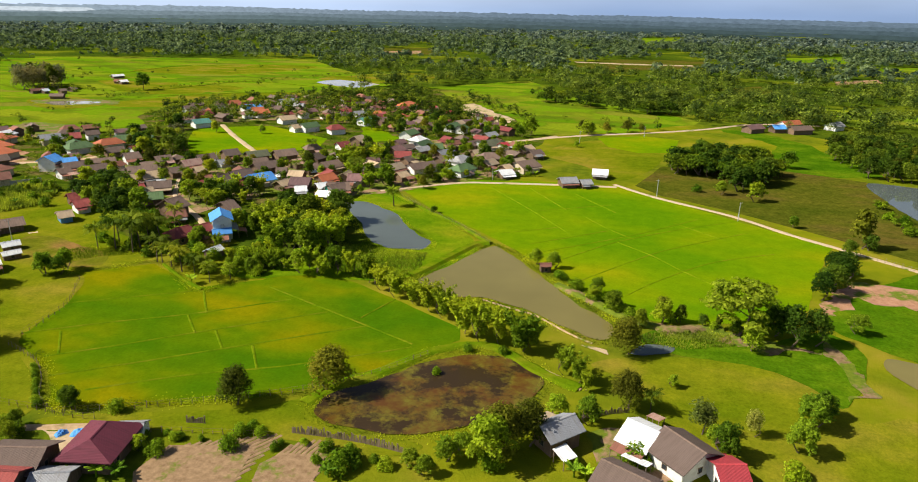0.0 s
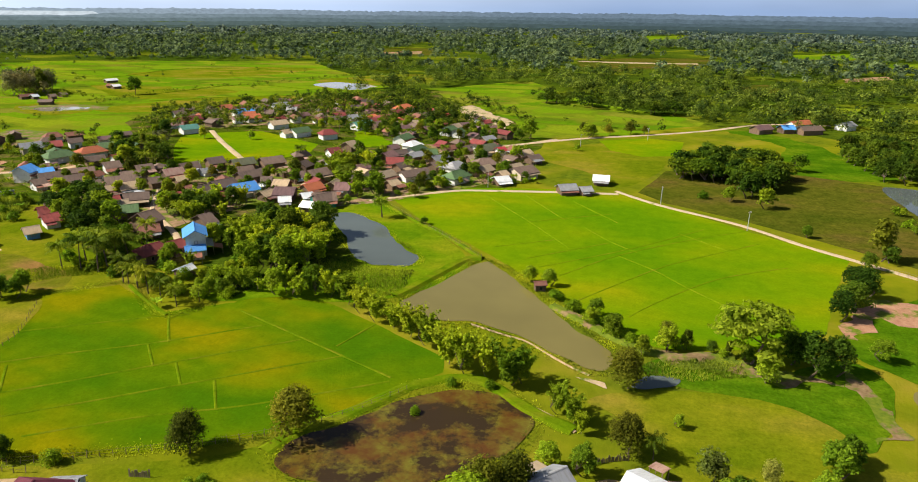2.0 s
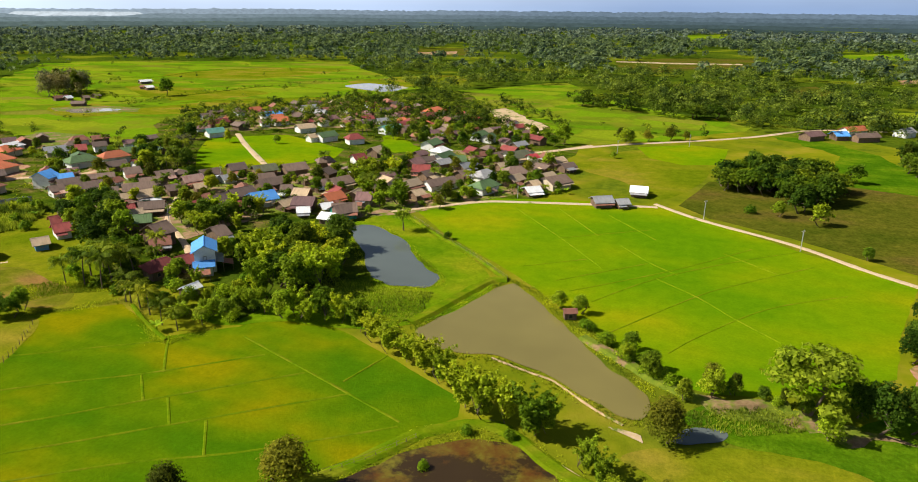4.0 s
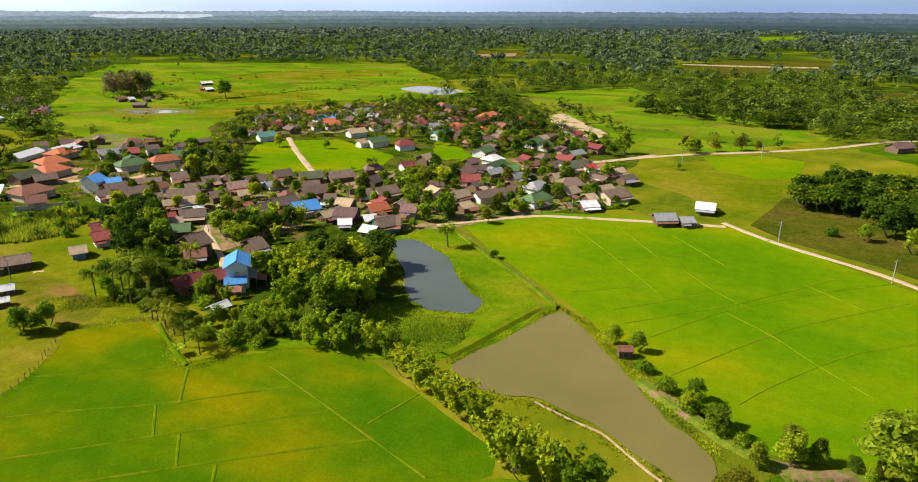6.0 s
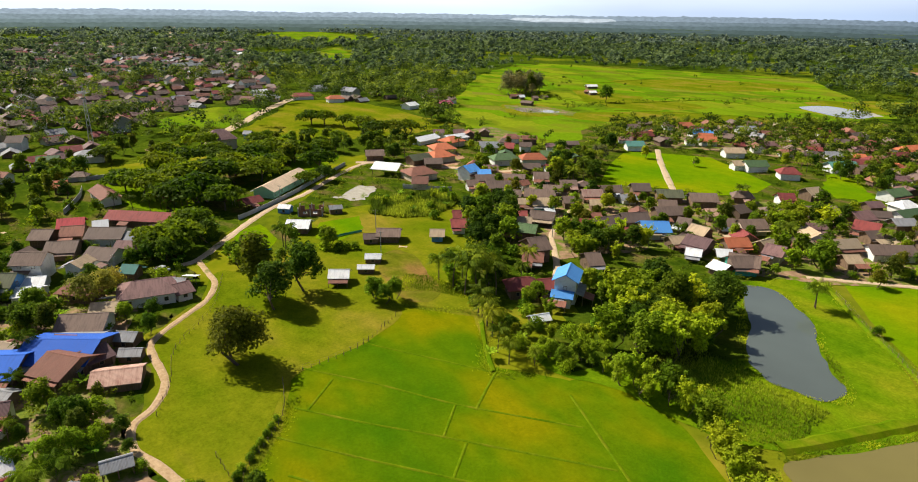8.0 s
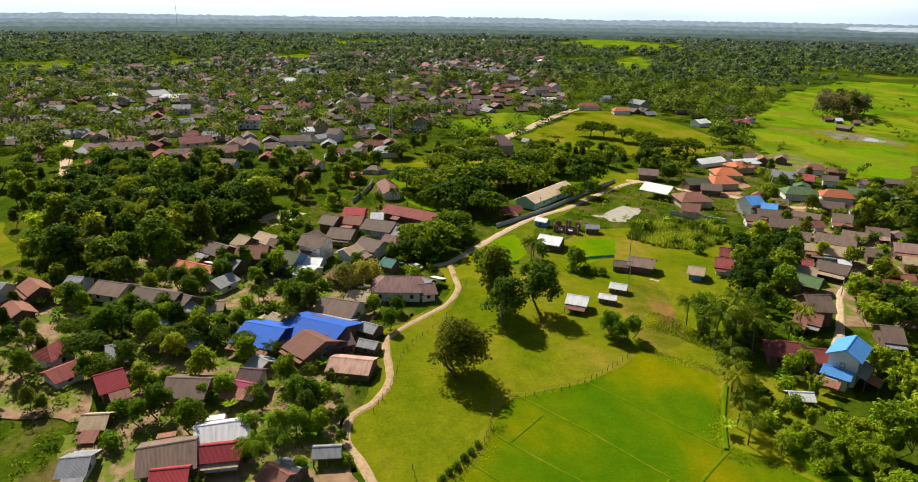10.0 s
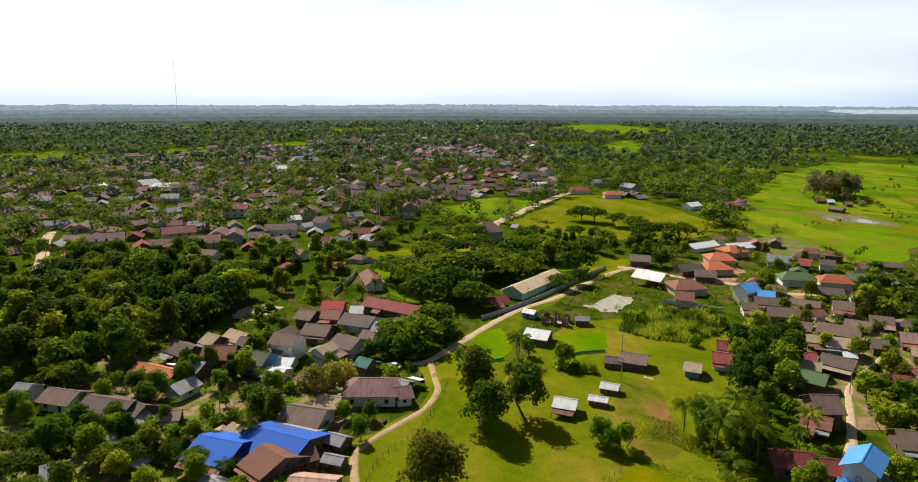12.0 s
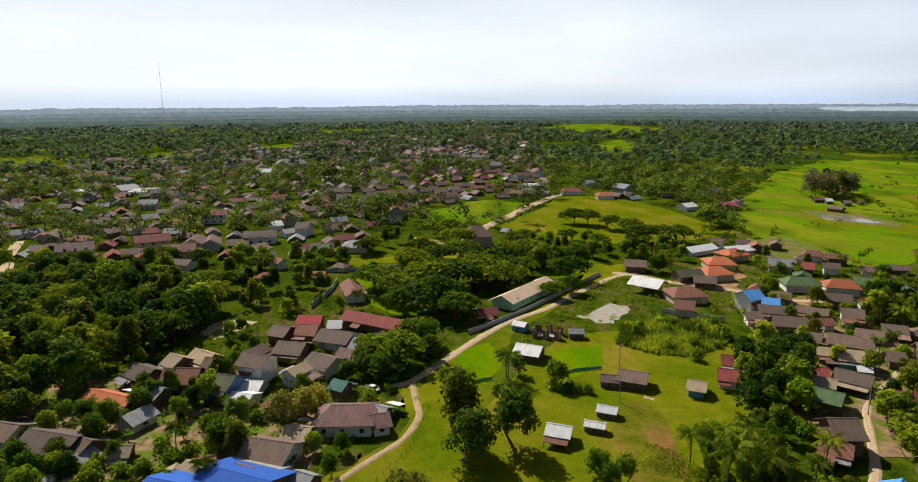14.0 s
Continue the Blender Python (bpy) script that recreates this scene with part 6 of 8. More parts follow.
house(-104.4, 384.8, 70, 9.4, 9, 5.2, "gable", "green", "white", 1)
house(-97.5, 379.5, 76, 7.1, 7, 5.2, "gable", "green", "white", 1)
house(-113.8, 306.4, 72, 8.3, 9, 5.2, "gable", "mauve", "timber", 1)
house(-106.3, 295.8, 16, 8.4, 10, 5, "gable", "maroon", "white", 1)
house(-91.6, 277.3, 51, 14, 9, 4.5, "gable", "brown", "white", 1)
house(-102.5, 271.2, 64, 8.8, 8, 4.5, "gable", "tan", "timber", 1)
house(-87.2, 293.9, 62, 5.2, 8, 4.5, "gable", "brown", "timber", 1)
house(-73.5, 337.5, 53, 14.5, 12, 5.2, "gable", "moss", "white", 1)
house(-64.1, 333.8, 46, 5, 6, 5.2, "gable", "red", "white", 1)
house(-46.9, 294.1, 51, 11.4, 11, 5.2, "gable", "brown", "cream", 1)
house(-53.6, 279.9, 36, 6.9, 8, 3.5, "gable", "white", "timber", 1)
house(-80.5, 334.5, 62, 9.5, 8, 5, "gable", "brown", "timber", 1)
house(-54.8, 288.2, 53, 5, 7, 4, "gable", "tan", "timber", 1)
house(-101.7, 287.7, 63, 5.2, 7, 4.5, "gable", "brown", "timber", 1)
house(-78.1, 367.8, 59, 9.2, 7, 4, "gable", "grey", "timber", 1)
house(-95, 259.3, 58, 5.5, 7, 4, "gable", "tan", "timber", 1)
house(-77.5, 294.3, 64, 10.7, 10, 5.4, "hip", "grey", "white", 1)
house(-72.5, 277.2, 63, 11.6, 8.5, 5.4, "hip", "green", "white", 1)
house(-65.9, 305, 28, 11, 10, 5.4, "hip", "brown", "timber", 1)
house(-111.4, 337.3, 68, 9, 9, 5, "hip", "white", "white", 1)
house(-166.2, 352.8, 46, 9.9, 9, 5.4, "hip", "maroon", "white", 1)
house(-159.1, 463.6, 74, 16.3, 11, 5.4, "hip", "orange", "white", 1)
house(-126.1, 172.5, 127, 9.5, 7, 8.3, "gable", "blue", "white", 2)
house(-123.2, 168.1, 37, 5.9, 4.5, 4.2, "gable", "blue", "white", 1)
house(-137.2, 193.3, 65, 5, 10, 5.2, "gable", "brown", "timber", 1)
house(-152.9, 185.5, 76, 6.7, 10, 7, "gable", "brown", "timber", 2)
house(-149.2, 181.3, 45, 6.5, 7, 4, "gable", "rust", "timber", 1)
house(-134.5, 164.3, 63, 9.2, 8, 5, "hip", "maroon", "timber", 1)
house(-131.2, 169.7, 68, 5, 7, 4.5, "gable", "maroon", "timber", 1)
house(-118.1, 155.6, 74, 5, 4, 3, "gable", "white", "timber", 1)
house(-111.1, 228.4, 55, 8, 9, 5, "gable", "brown", "teal", 1)
# terracotta compound and houses along the earth road
house(-312.5, 266.5, -80, 12, 12, 5.4, "hip", "orange", "cream", 1)
house(-299, 251.1, 74, 13, 13, 5.4, "hip", "orange", "cream", 1)
house(-284.1, 239.1, 88, 13, 13, 5.4, "hip", "orange", "cream", 1)
house(-272.4, 203.1, 37, 13, 10.5, 5.6, "gable", "white", "open", 1)
house(-258.6, 210.8, 84, 13.9, 13, 5.4, "hip", "rust", "cream", 1)
house(-253.6, 274.4, 60, 13, 10, 5.4, "hip", "orange", "white", 1)
house(-260.5, 261.8, 69, 14, 10, 5.4, "hip", "green", "white", 1)
house(-273.7, 228.4, 63, 9, 9, 4.5, "gable", "brown", "timber", 1)
house(-328.1, 258.8, -73, 18.9, 10, 4, "gable", "white", "white", 1)
house(-323.1, 276.2, -85, 15.3, 10, 4, "gable", "white", "white", 1)
house(-243.7, 202.2, 54, 7.1, 9, 5, "gable", "rust", "cream", 1)
house(-243.9, 227.6, -81, 7.4, 9, 7, "gable", "blue", "white", 2)
house(-239, 232.4, 57, 6.2, 9, 5.2, "gable", "blue", "white", 1)
house(-283.3, 226.5, -89, 11.6, 9, 5, "gable", "moss", "timber", 1)
house(-303.4, 213.3, 64, 9.5, 9, 5, "gable", "brown", "timber", 1)
house(-217.3, 136.8, 54, 8.2, 9, 4, "gable", "white", "timber", 1)
house(-240.6, 141.2, 45, 5, 4, 3, "gable", "white", "blue", 1)
house(-229.8, 156.2, 74, 5, 4, 3, "gable", "grey", "timber", 1)
house(-169.6, 128.3, 57, 5.9, 6, 3.6, "gable", "white", "timber", 1)
house(-177.8, 143.4, 54, 5, 4, 2.6, "gable", "white", "timber", 1)
house(-171.4, 137.5, 56, 5, 3.2, 2.4, "gable", "white", "timber", 1)
house(-274.4, 153.4, -48, 33.5, 10, 5.2, "gable", "cream", "mint", 1, windows=11)
house(-254.5, 133.1, -78, 8, 7, 4, "gable", "maroon", "open", 1)
house(-389.1, 178.9, 47, 5, 6, 5, "gable", "grey", "blue", 1)
house(-373.1, 158.3, 89, 15, 15, 10, "hip", "mauve", "cream", 2)
house(-250.8, 96.9, 48, 29, 9, 5, "gable", "maroon", "timber", 1)
house(-539.4, 231.5, 43, 12.4, 10, 5.2, "gable", "rust", "timber", 1)
house(-544.3, 245.8, 66, 24.9, 13, 5.4, "hip", "grey", "cream", 1)
house(-540.1, 276.3, 79, 18, 11, 5.4, "hip", "maroon", "white", 1)
house(-511.2, 292, 79, 13.9, 11, 5.4, "hip", "orange", "white", 1)
house(-589.4, 312.8, -70, 17.5, 11, 5.2, "gable", "grey", "white", 1)
house(-580.8, 255.2, -84, 13.8, 9, 5.2, "gable", "white", "white", 1)
house(-443.9, 351.9, 79, 11, 14, 5.2, "gable", "pink", "timber", 1)
house(-448.2, 323.8, -73, 11.4, 10, 5, "gable", "white", "white", 1)
house(-460.8, 370.1, 79, 7.2, 11, 5.2, "gable", "brown", "white", 1)
# larger buildings of the town
house(-425.2, -46.7, 63, 12.7, 9, 5, "gable", "rust", "white", 1)
house(-401.9, -58.3, 70, 10.1, 10, 5, "gable", "mauve", "timber", 1)
house(-374.5, -27.5, -81, 7.7, 9, 5, "gable", "orange", "timber", 1)
house(-468.4, -6.9, -59, 13.2, 13, 5.2, "gable", "maroon", "white", 1)
house(-443.9, -37.4, -43, 9.1, 10, 5, "gable", "mauve", "timber", 1)
house(-452.2, -28.5, 44, 14.3, 10, 5, "gable", "mauve", "white", 1)
house(-453.2, -78.8, -89, 9.3, 10, 5, "gable", "grey", "white", 1)
house(-451, -87.3, -83, 5.9, 9, 5, "gable", "grey", "white", 1)
house(-378.9, 47.9, -48, 9.3, 11, 5, "gable", "mauve", "cream", 1)
house(-444.3, 52.2, -73, 8.9, 10, 5, "gable", "white", "white", 1)
house(-420, 60.7, -56, 7.9, 9, 4.5, "gable", "grey", "white", 1)
house(-420.8, 69.6, 65, 8.5, 10, 7.5, "gable", "brown", "white", 2)
house(-637.1, -77.8, -51, 16.5, 22, 8, "gable", "grey", "white", 2)
house(-632, -62.9, -82, 24.1, 16, 5, "gable", "white", "white", 1)
house(-745.4, -135.6, -61, 28.7, 16, 10, "hip", "rust", "white", 2)
house(-648, -111.2, 64, 16.3, 14, 5, "gable", "white", "white", 1)
house(-817, 50.6, -79, 34, 20, 12, "hip", "grey", "cream", 2)
house(-741.9, 32.6, 58, 17.9, 13, 8, "gable", "white", "white", 2)
house(-489.6, 85.6, -78, 6.9, 9, 7, "gable", "maroon", "white", 2)
house(-739.1, 5.2, -81, 17.2, 14, 5.2, "gable", "rust", "white", 1)
house(-761.7, 104.3, 79, 13.9, 14, 7, "gable", "tan", "cream", 2)
house(-896, 204.2, -81, 40, 14, 5.2, "gable", "maroon", "cream", 1)
house(-793.6, -218.6, 53, 28.5, 14, 5.2, "gable", "orange", "white", 1)
house(-968.7, 317.6, -63, 40, 12, 5, "gable", "rust", "white", 1)
house(-1064.1, 411.7, 13, 40, 14, 5, "gable", "white", "white", 1)
# houses by the track
house(-208.6, 26.6, 55, 14.7, 8, 4, "gable", "orange", "timber", 1)
house(-196.2, 7.8, 63, 9.9, 9, 4.5, "gable", "brown", "white", 1)
house(-187.5, 21, 62, 13.5, 11, 5, "gable", "brown", "timber", 1)
house(-184.5, 28, 52, 5, 8, 4.5, "gable", "brown", "timber", 1)
house(-181.9, 28, -40, 5, 7, 3, "gable", "grey", "timber", 1)
house(-173.3, 26.3, -77, 5, 6, 3, "gable", "grey", "timber", 1)
house(-223.1, 30.8, 45, 10, 9, 5, "gable", "brown", "timber", 1)
house(-229.2, 38, 44, 6.2, 8, 5, "gable", "tan", "timber", 1)
house(-230.6, 45.2, 44, 9, 8, 5, "gable", "tan", "timber", 1)
house(-216.4, 41.8, 79, 9.8, 10, 6, "gable", "rust", "timber", 2)
house(-162, 49.5, 60, 11, 13, 5, "gable", "royal", "timber", 1)
house(-162.4, 61.3, 55, 15.7, 15, 5, "gable", "royal", "timber", 1)
house(-154.9, 60.5, 37, 8.6, 12, 5, "gable", "rust", "timber", 1)
house(-167.9, 64.2, 56, 11.5, 9, 3.2, "gable", "grey", "cream", 1)
house(-173.8, 66.7, 62, 10.8, 10, 5, "gable", "brown", "white", 1)
house(-181.6, 71.9, 67, 6.4, 8, 3.6, "gable", "tan", "timber", 1)
house(-183.1, 89.7, -84, 5, 8, 4, "gable", "mauve", "white", 1)
house(-188.2, 90.2, 51, 5.3, 7, 3.5, "gable", "grey", "timber", 1)
house(-219, 60.3, 59, 8.8, 9, 7.5, "gable", "brown", "white", 2)
house(-224.2, 49.2, 63, 7.2, 8, 5, "gable", "brown", "timber", 1)
house(-210, 52.4, 59, 8.9, 9, 6, "gable", "moss", "blue", 2)
house(-211.1, 59.7, 70, 6, 7, 3, "gable", "white", "white", 1)
house(-203.8, 57.9, 61, 6.3, 8, 3, "gable", "white", "white", 1)
house(-219.9, 78, 46, 9.2, 10, 5, "gable", "brown", "white", 1)
house(-256.9, 74.2, 74, 8.3, 9, 5, "gable", "red", "timber", 1)
house(-247.4, 73.6, 68, 7.2, 9, 5, "gable", "rust", "timber", 1)
house(-239.7, 82.4, 58, 11.7, 11, 5, "gable", "brown", "white", 1)
house(-252.8, 82, 79, 5, 7, 4, "gable", "white", "white", 1)
house(-248.4, 65.5, 57, 6.9, 9, 5, "gable", "brown", "timber", 1)
house(-232.7, 69.1, 65, 9.1, 10, 5, "gable", "brown", "timber", 1)
house(-233.6, 97.4, 75, 8.5, 10, 5, "gable", "brown", "white", 1)
house(-233.2, 88.5, 38, 5, 8, 4, "gable", "grey", "white", 1)
house(-292.4, 89.7, 5, 19.1, 8, 5, "gable", "rust", "white", 1)
house(-315.6, 77.4, 79, 5.6, 8, 5, "gable", "orange", "timber", 1)
house(-369.4, 78.4, 79, 9.6, 11, 5.2, "gable", "green", "timber", 1)
house(-166.5, 62, 52, 5, 7, 4, "gable", "rust", "timber", 1)
house(-168.7, 47.7, -9, 7.5, 5, 3, "gable", "tan", "timber", 1)
house(-173, 53.1, -67, 5, 7, 3, "gable", "rust", "timber", 1)
house(-163.1, 73.4, 51, 5, 5, 3, "gable", "grey", "timber", 1)
house(-203.7, 82, 49, 5, 6, 4, "gable", "teal", "timber", 1)
house(-155.2, 72.6, 59, 5, 4, 2.6, "gable", "grey", "timber", 1)
house(-157.4, 65.7, -72, 5.9, 8, 4, "gable", "mauve", "timber", 1)
house(-170.6, 51.6, 36, 5, 6, 3.4, "gable", "tan", "timber", 1)
house(-307.7, 122, 79, 5.1, 8, 5, "gable", "green", "timber", 1)
house(-319.7, 98.4, 40, 5.4, 7, 5, "gable", "rust", "timber", 1)
house(-200.7, -2.6, 67, 5, 9, 5, "gable", "grey", "white", 1)
house(-173.4, 8.8, 58, 5, 6, 3, "gable", "white", "timber", 1)
house(-181.8, 35.6, 84, 5, 6, 3.4, "gable", "tan", "timber", 1)
house(-186.3, 82.4, 79, 14.2, 12, 5.4, "hip", "mauve", "white", 1)
house(-374.1, 96.1, 79, 14, 14, 5.4, "hip", "grey", "white", 1)
house(-141.4, 36.5, 77, 9, 9, 4.5, "gable", "brown", "timber", 1)
house(-142.5, 48.3, 72, 5, 7, 4.8, "gable", "mauve", "white", 1)
house(-139.6, 47.5, 62, 5, 4.5, 3.5, "gable", "pink", "white", 1)
house(-124.5, 44.9, -85, 9.4, 8, 4.5, "gable", "white", "white", 1)
house(-118.7, 45.4, 90, 6.9, 6, 4.2, "gable", "red", "white", 1)
house(-118.9, 37, -83, 9.4, 10, 5, "gable", "brown", "timber", 1)
house(-113.6, 38.4, 89, 6.1, 7, 4, "gable", "red", "white", 1)
house(-111.9, 55.2, 45, 5.8, 6, 3, "gable", "rust", "timber", 1)
house(-113.2, 56.9, 50, 5, 4.5, 2.8, "gable", "grey", "timber", 1)
house(-116.5, 63, 85, 5, 4, 3, "gable", "grey", "open", 1)
house(-146.2, 68.4, 70, 9.6, 8, 3.2, "gable", "stripe", "timber", 1)
house(-162.1, 32.9, -32, 5, 5, 3, "gable", "white", "timber", 1)
house(-150.1, 49.4, 43, 5, 6, 3, "gable", "grey", "timber", 1)
house(-145.6, 20.5, -63, 5.6, 9, 5, "gable", "red", "timber", 1)
house(-160, 18.3, -77, 5, 8, 4, "gable", "grey", "timber", 1)
house(-132.7, 21.8, 85, 5, 6, 3.5, "gable", "tan", "timber", 1)
house(-120, 22.5, 88, 5, 7, 3.5, "gable", "grey", "white", 1)
# farm below the marsh
house(-83.1, 69.7, -79, 11, 9.5, 4.8, "hip", "mauve2", "timber", 1)
house(-92.6, 63, 14, 10, 9, 4.5, "gable", "brown", "timber", 1)
house(-81.8, 75, 19, 5, 5, 3, "gable", "grey", "white", 1)
house(-84.1, 60.7, 18, 5.9, 7, 3.2, "gable", "grey", "timber", 1)
house(-89.5, 58, 10, 5, 8, 4.5, "gable", "maroon", "timber", 1)
house(-11.4, 92.3, 46, 7.7, 6.2, 5, "gable", "grey", "timber", 1, porch=False)
house(9.2, 92.2, -44, 8.6, 10, 5.2, "gable", "brown", "white", 1, porch=False)
house(2.8, 95.4, -28, 6, 9, 4.6, "gable", "white", "timber", 1)
house(15.7, 88, 15, 5, 10, 4.8, "gable", "red", "white", 1)
house(0.2, 82.7, -26, 8.8, 8, 4.4, "gable", "brown", "timber", 1, porch=False)
house(-22.8, 172.1, 20, 3.4, 2.8, 2.6, "gable", "rust", "timber", 1)
house(75.9, 448.7, 41, 13.3, 9, 5, "gable", "mauve", "timber", 1)
house(91.2, 454.7, 21, 8.8, 9, 5, "gable", "blue", "timber", 1)
house(103, 476.8, 39, 16.5, 9, 5, "gable", "orange", "white", 1)
house(104.3, 453.8, 29, 15.5, 8, 5, "gable", "brown", "timber", 1)
house(130.7, 478.6, 45, 11.9, 9, 5.2, "gable", "grey", "white", 1)
house(-12.7, 292.5, 1, 7.2, 8, 4, "gable", "white", "timber", 1)
house(-25.4, 272.6, 26, 7.9, 8, 4, "gable", "grey", "timber", 1)
house(-18.1, 272.9, 30, 5.4, 6, 3.5, "gable", "grey", "timber", 1)
house(-449.1, 435.6, 72, 5.4, 7, 3.8, "gable", "white", "timber", 1)
house(-437.6, 440.9, 71, 5.5, 7, 3.8, "gable", "brown", "timber", 1)
house(-439.8, 453.4, 79, 5.2, 7, 3.8, "gable", "brown", "timber", 1)
house(-441.2, 513.8, 68, 7.5, 7, 3.8, "gable", "white", "timber", 1)
house(-479.2, 552.6, 69, 12, 7, 3.8, "gable", "white", "timber", 1)
house(-417.5, 414.7, 24, 10.1, 7, 3.8, "gable", "brown", "timber", 1)
house(-455.7, 434.8, 71, 11, 7, 3.8, "gable", "rust", "timber", 1)
house(-446, 517.1, 4, 12, 7, 3.8, "gable", "rust", "timber", 1)
# single trees
plant("round", -55.3, 97.5, 10)
plant("round", -70.4, 89.1, 8)
plant("round", -0.2, 128.5, 9)
plant("round", 0.3, 106.9, 8.5)
plant("round", -20.1, 87.4, 10)
plant("round", -16.1, 90.6, 9)
plant("broad", 27.2, 136.9, 6.5)
plant("broad", 29.3, 101, 7)
plant("broad", 32.7, 108.9, 7.5)
plant("broad", 35.7, 113.5, 6)
plant("broad", 16.7, 96.4, 7)
plant("broad", 15.2, 98.3, 5)
plant("broad", -21.4, 83.9, 10)
plant("broad", -12.1, 100.1, 5.5)
plant("broad", -6.3, 99.9, 6)
plant("broad", 8.3, 146.4, 6.5)
plant("broad", 12.4, 147.9, 4)
plant("broad", 52.9, 153.4, 5.5)
plant("broad", 75.2, 342.3, 9)
plant("broad", 36.8, 278.5, 6.5)
plant("broad", 56.5, 238.5, 4.5)
plant("broad", 49.2, 271.5, 9)
plant("broad", -149.5, 130.9, 6)
plant("broad", -153.8, 130.5, 6)
plant("broad", -98.1, 79.5, 5)
plant("broad", -68.7, 216.7, 3)
plant("broad", -26.1, 176.7, 5)
plant("broad", -20.8, 175.4, 5.5)
plant("broad", -7.6, 160.1, 5)
plant("broad", -2.9, 152.8, 5)
plant("broad", 9.3, 117.1, 3)
plant("broad", -28.1, 360.1, 4)
plant("pale", 13.2, 101.7, 7)
plant("pale", 22.1, 104.1, 5)
plant("dark", 36.2, 143.2, 10)
plant("dark", 41.4, 144.7, 9)
plant("dark", 33.2, 146.7, 8)
plant("dark", 53.8, 179.2, 9)
plant("dark", 49.7, 173.2, 8)
plant("dark", 59.1, 188.5, 9)
plant("dark", 58.2, 193.7, 8)
plant("dark", 53.3, 183.3, 6)
plant("dark", 66.8, 211.3, 6)
plant("dark", 75, 219.3, 6)
plant("tall", 72.5, 221.4, 13)
plant("tiered", 24.8, 144.6, 15.5)
plant("tall", 8.2, 147.4, 7)
plant("tall", 12.7, 148.2, 5)
plant("light", -3.2, 149.6, 6)
plant("bamboo", -8.3, 155.1, 4.5)
plant("dark", 24.8, 145.1, 4)
plant("dark", 17.7, 147.5, 3.5)
plant("light", -199.5, 110.8, 7)
plant("broad", -196.4, 137.3, 8)
plant("broad", -205.9, 130.0, 6)
plant("bush", -89.5, 80.8, 2.5)
plant("broad", -33.6, 79.8, 4)
plant("broad", -30.8, 78.7, 4)
plant("broad", -28.5, 82.7, 5)
plant("broad", -26.1, 84.9, 5)
plant("bush", -44.2, 76.1, 3.5)
plant("bush", -64.2, 76.3, 2.5)
plant("bush", -43.3, 78.6, 3)
plant("bush", 27.1, 93.8, 3)
plant("bush", 27.7, 280.4, 3)
plant("bush", -37.4, 109, 1.5)
plant("bush", -33.3, 120.3, 1.8)
plant("bush", -74.2, 76.2, 1.6)
plant("bush", -74.7, 72.3, 2.5)
plant("bush", -48.2, 80.4, 2)
plant("bush", -56.8, 78.4, 1.4)
plant("bush", -63.3, 82.2, 2)
plant("bush", -20.8, 83.3, 3)
plant("bush", 2.3, 91.2, 3.4)
plant("bush", -25.7, 121.2, 2)
plant("bush", -79.7, 75.9, 1.2)
plant("bush", -76.6, 77.2, 1)
plant("bush", -73.6, 77, 1.3)
plant("bush", -69.9, 77.4, 1.1)
plant("bush", -64.6, 80.6, 2)
plant("bush", -61, 81.1, 1.8)
plant("bush", -56.4, 79.8, 1)
plant("bush", -52.8, 81.1, 1.2)
plant("bush", -44.3, 81.2, 1.6)
plant("bush", -39.6, 79.6, 1.5)
plant("bush", -37.2, 78.8, 2)
plant("bush", -48.7, 77.1, 1.6)
plant("bush", -100.5, 70.1, 2.5)
plant("bush", -103.7, 70.9, 3)
plant("broad", -100.3, 67.6, 5)
plant("broad", -77.9, 72.2, 3.5)
plant("broad", -102.5, 72.1, 4)
plant("bamboo", -9.4, 113.4, 7)
plant("bamboo", -12, 116.2, 7)
plant("bamboo", -7.5, 110.6, 5)
plant("palm", 4.6, 106.7, 6)
plant("palm", -85.6, 221.6, 9)
plant("banana", -77, 65.6, 3.2)
plant("banana", -80.1, 64.8, 3)
plant("banana", -83.4, 64.3, 2.6)
plant("banana", -7.7, 84.6, 3.2)
plant("banana", -5.9, 84.4, 3)
plant("banana", -29.3, 85.6, 3)
plant("banana", -45.4, 74.3, 3)
plant("bamboo", -78.5, 153.1, 9)
plant("bamboo", -74, 152.4, 8)
plant("bamboo", -67.9, 149.5, 9)
plant("bamboo", -62.6, 146.2, 8)
plant("bamboo", -57.4, 142.5, 8)
plant("bamboo", -52.1, 140, 7)
plant("bamboo", -47.5, 136.9, 9)
plant("bamboo", -42.5, 134.1, 9)
plant("bamboo", -35.9, 127.1, 10)
plant("bamboo", -31.8, 125.7, 10)
plant("bamboo", -27.3, 125.4, 9)
plant("bamboo", -22.5, 122.7, 10)
plant("bamboo", -19.8, 124.6, 8)
plant("bamboo", -86, 153, 8)
plant("bamboo", -81.3, 150.3, 7)
plant("round", -139.8, 91.1, 14)
plant("round", -145, 90.5, 12)
plant("dark", -169.1, 118, 15)
plant("broad", -152.5, 129.9, 7)
plant("broad", -150.3, 134.5, 7)
plant("broad", -87.7, 150.8, 8)
plant("broad", -197.9, 139.3, 6)
plant("broad", -195.3, 109, 7)
plant("broad", -202.8, 108.7, 6)
plant("broad", -68.5, 218, 3)
plant("broad", -191.3, 120.1, 5)
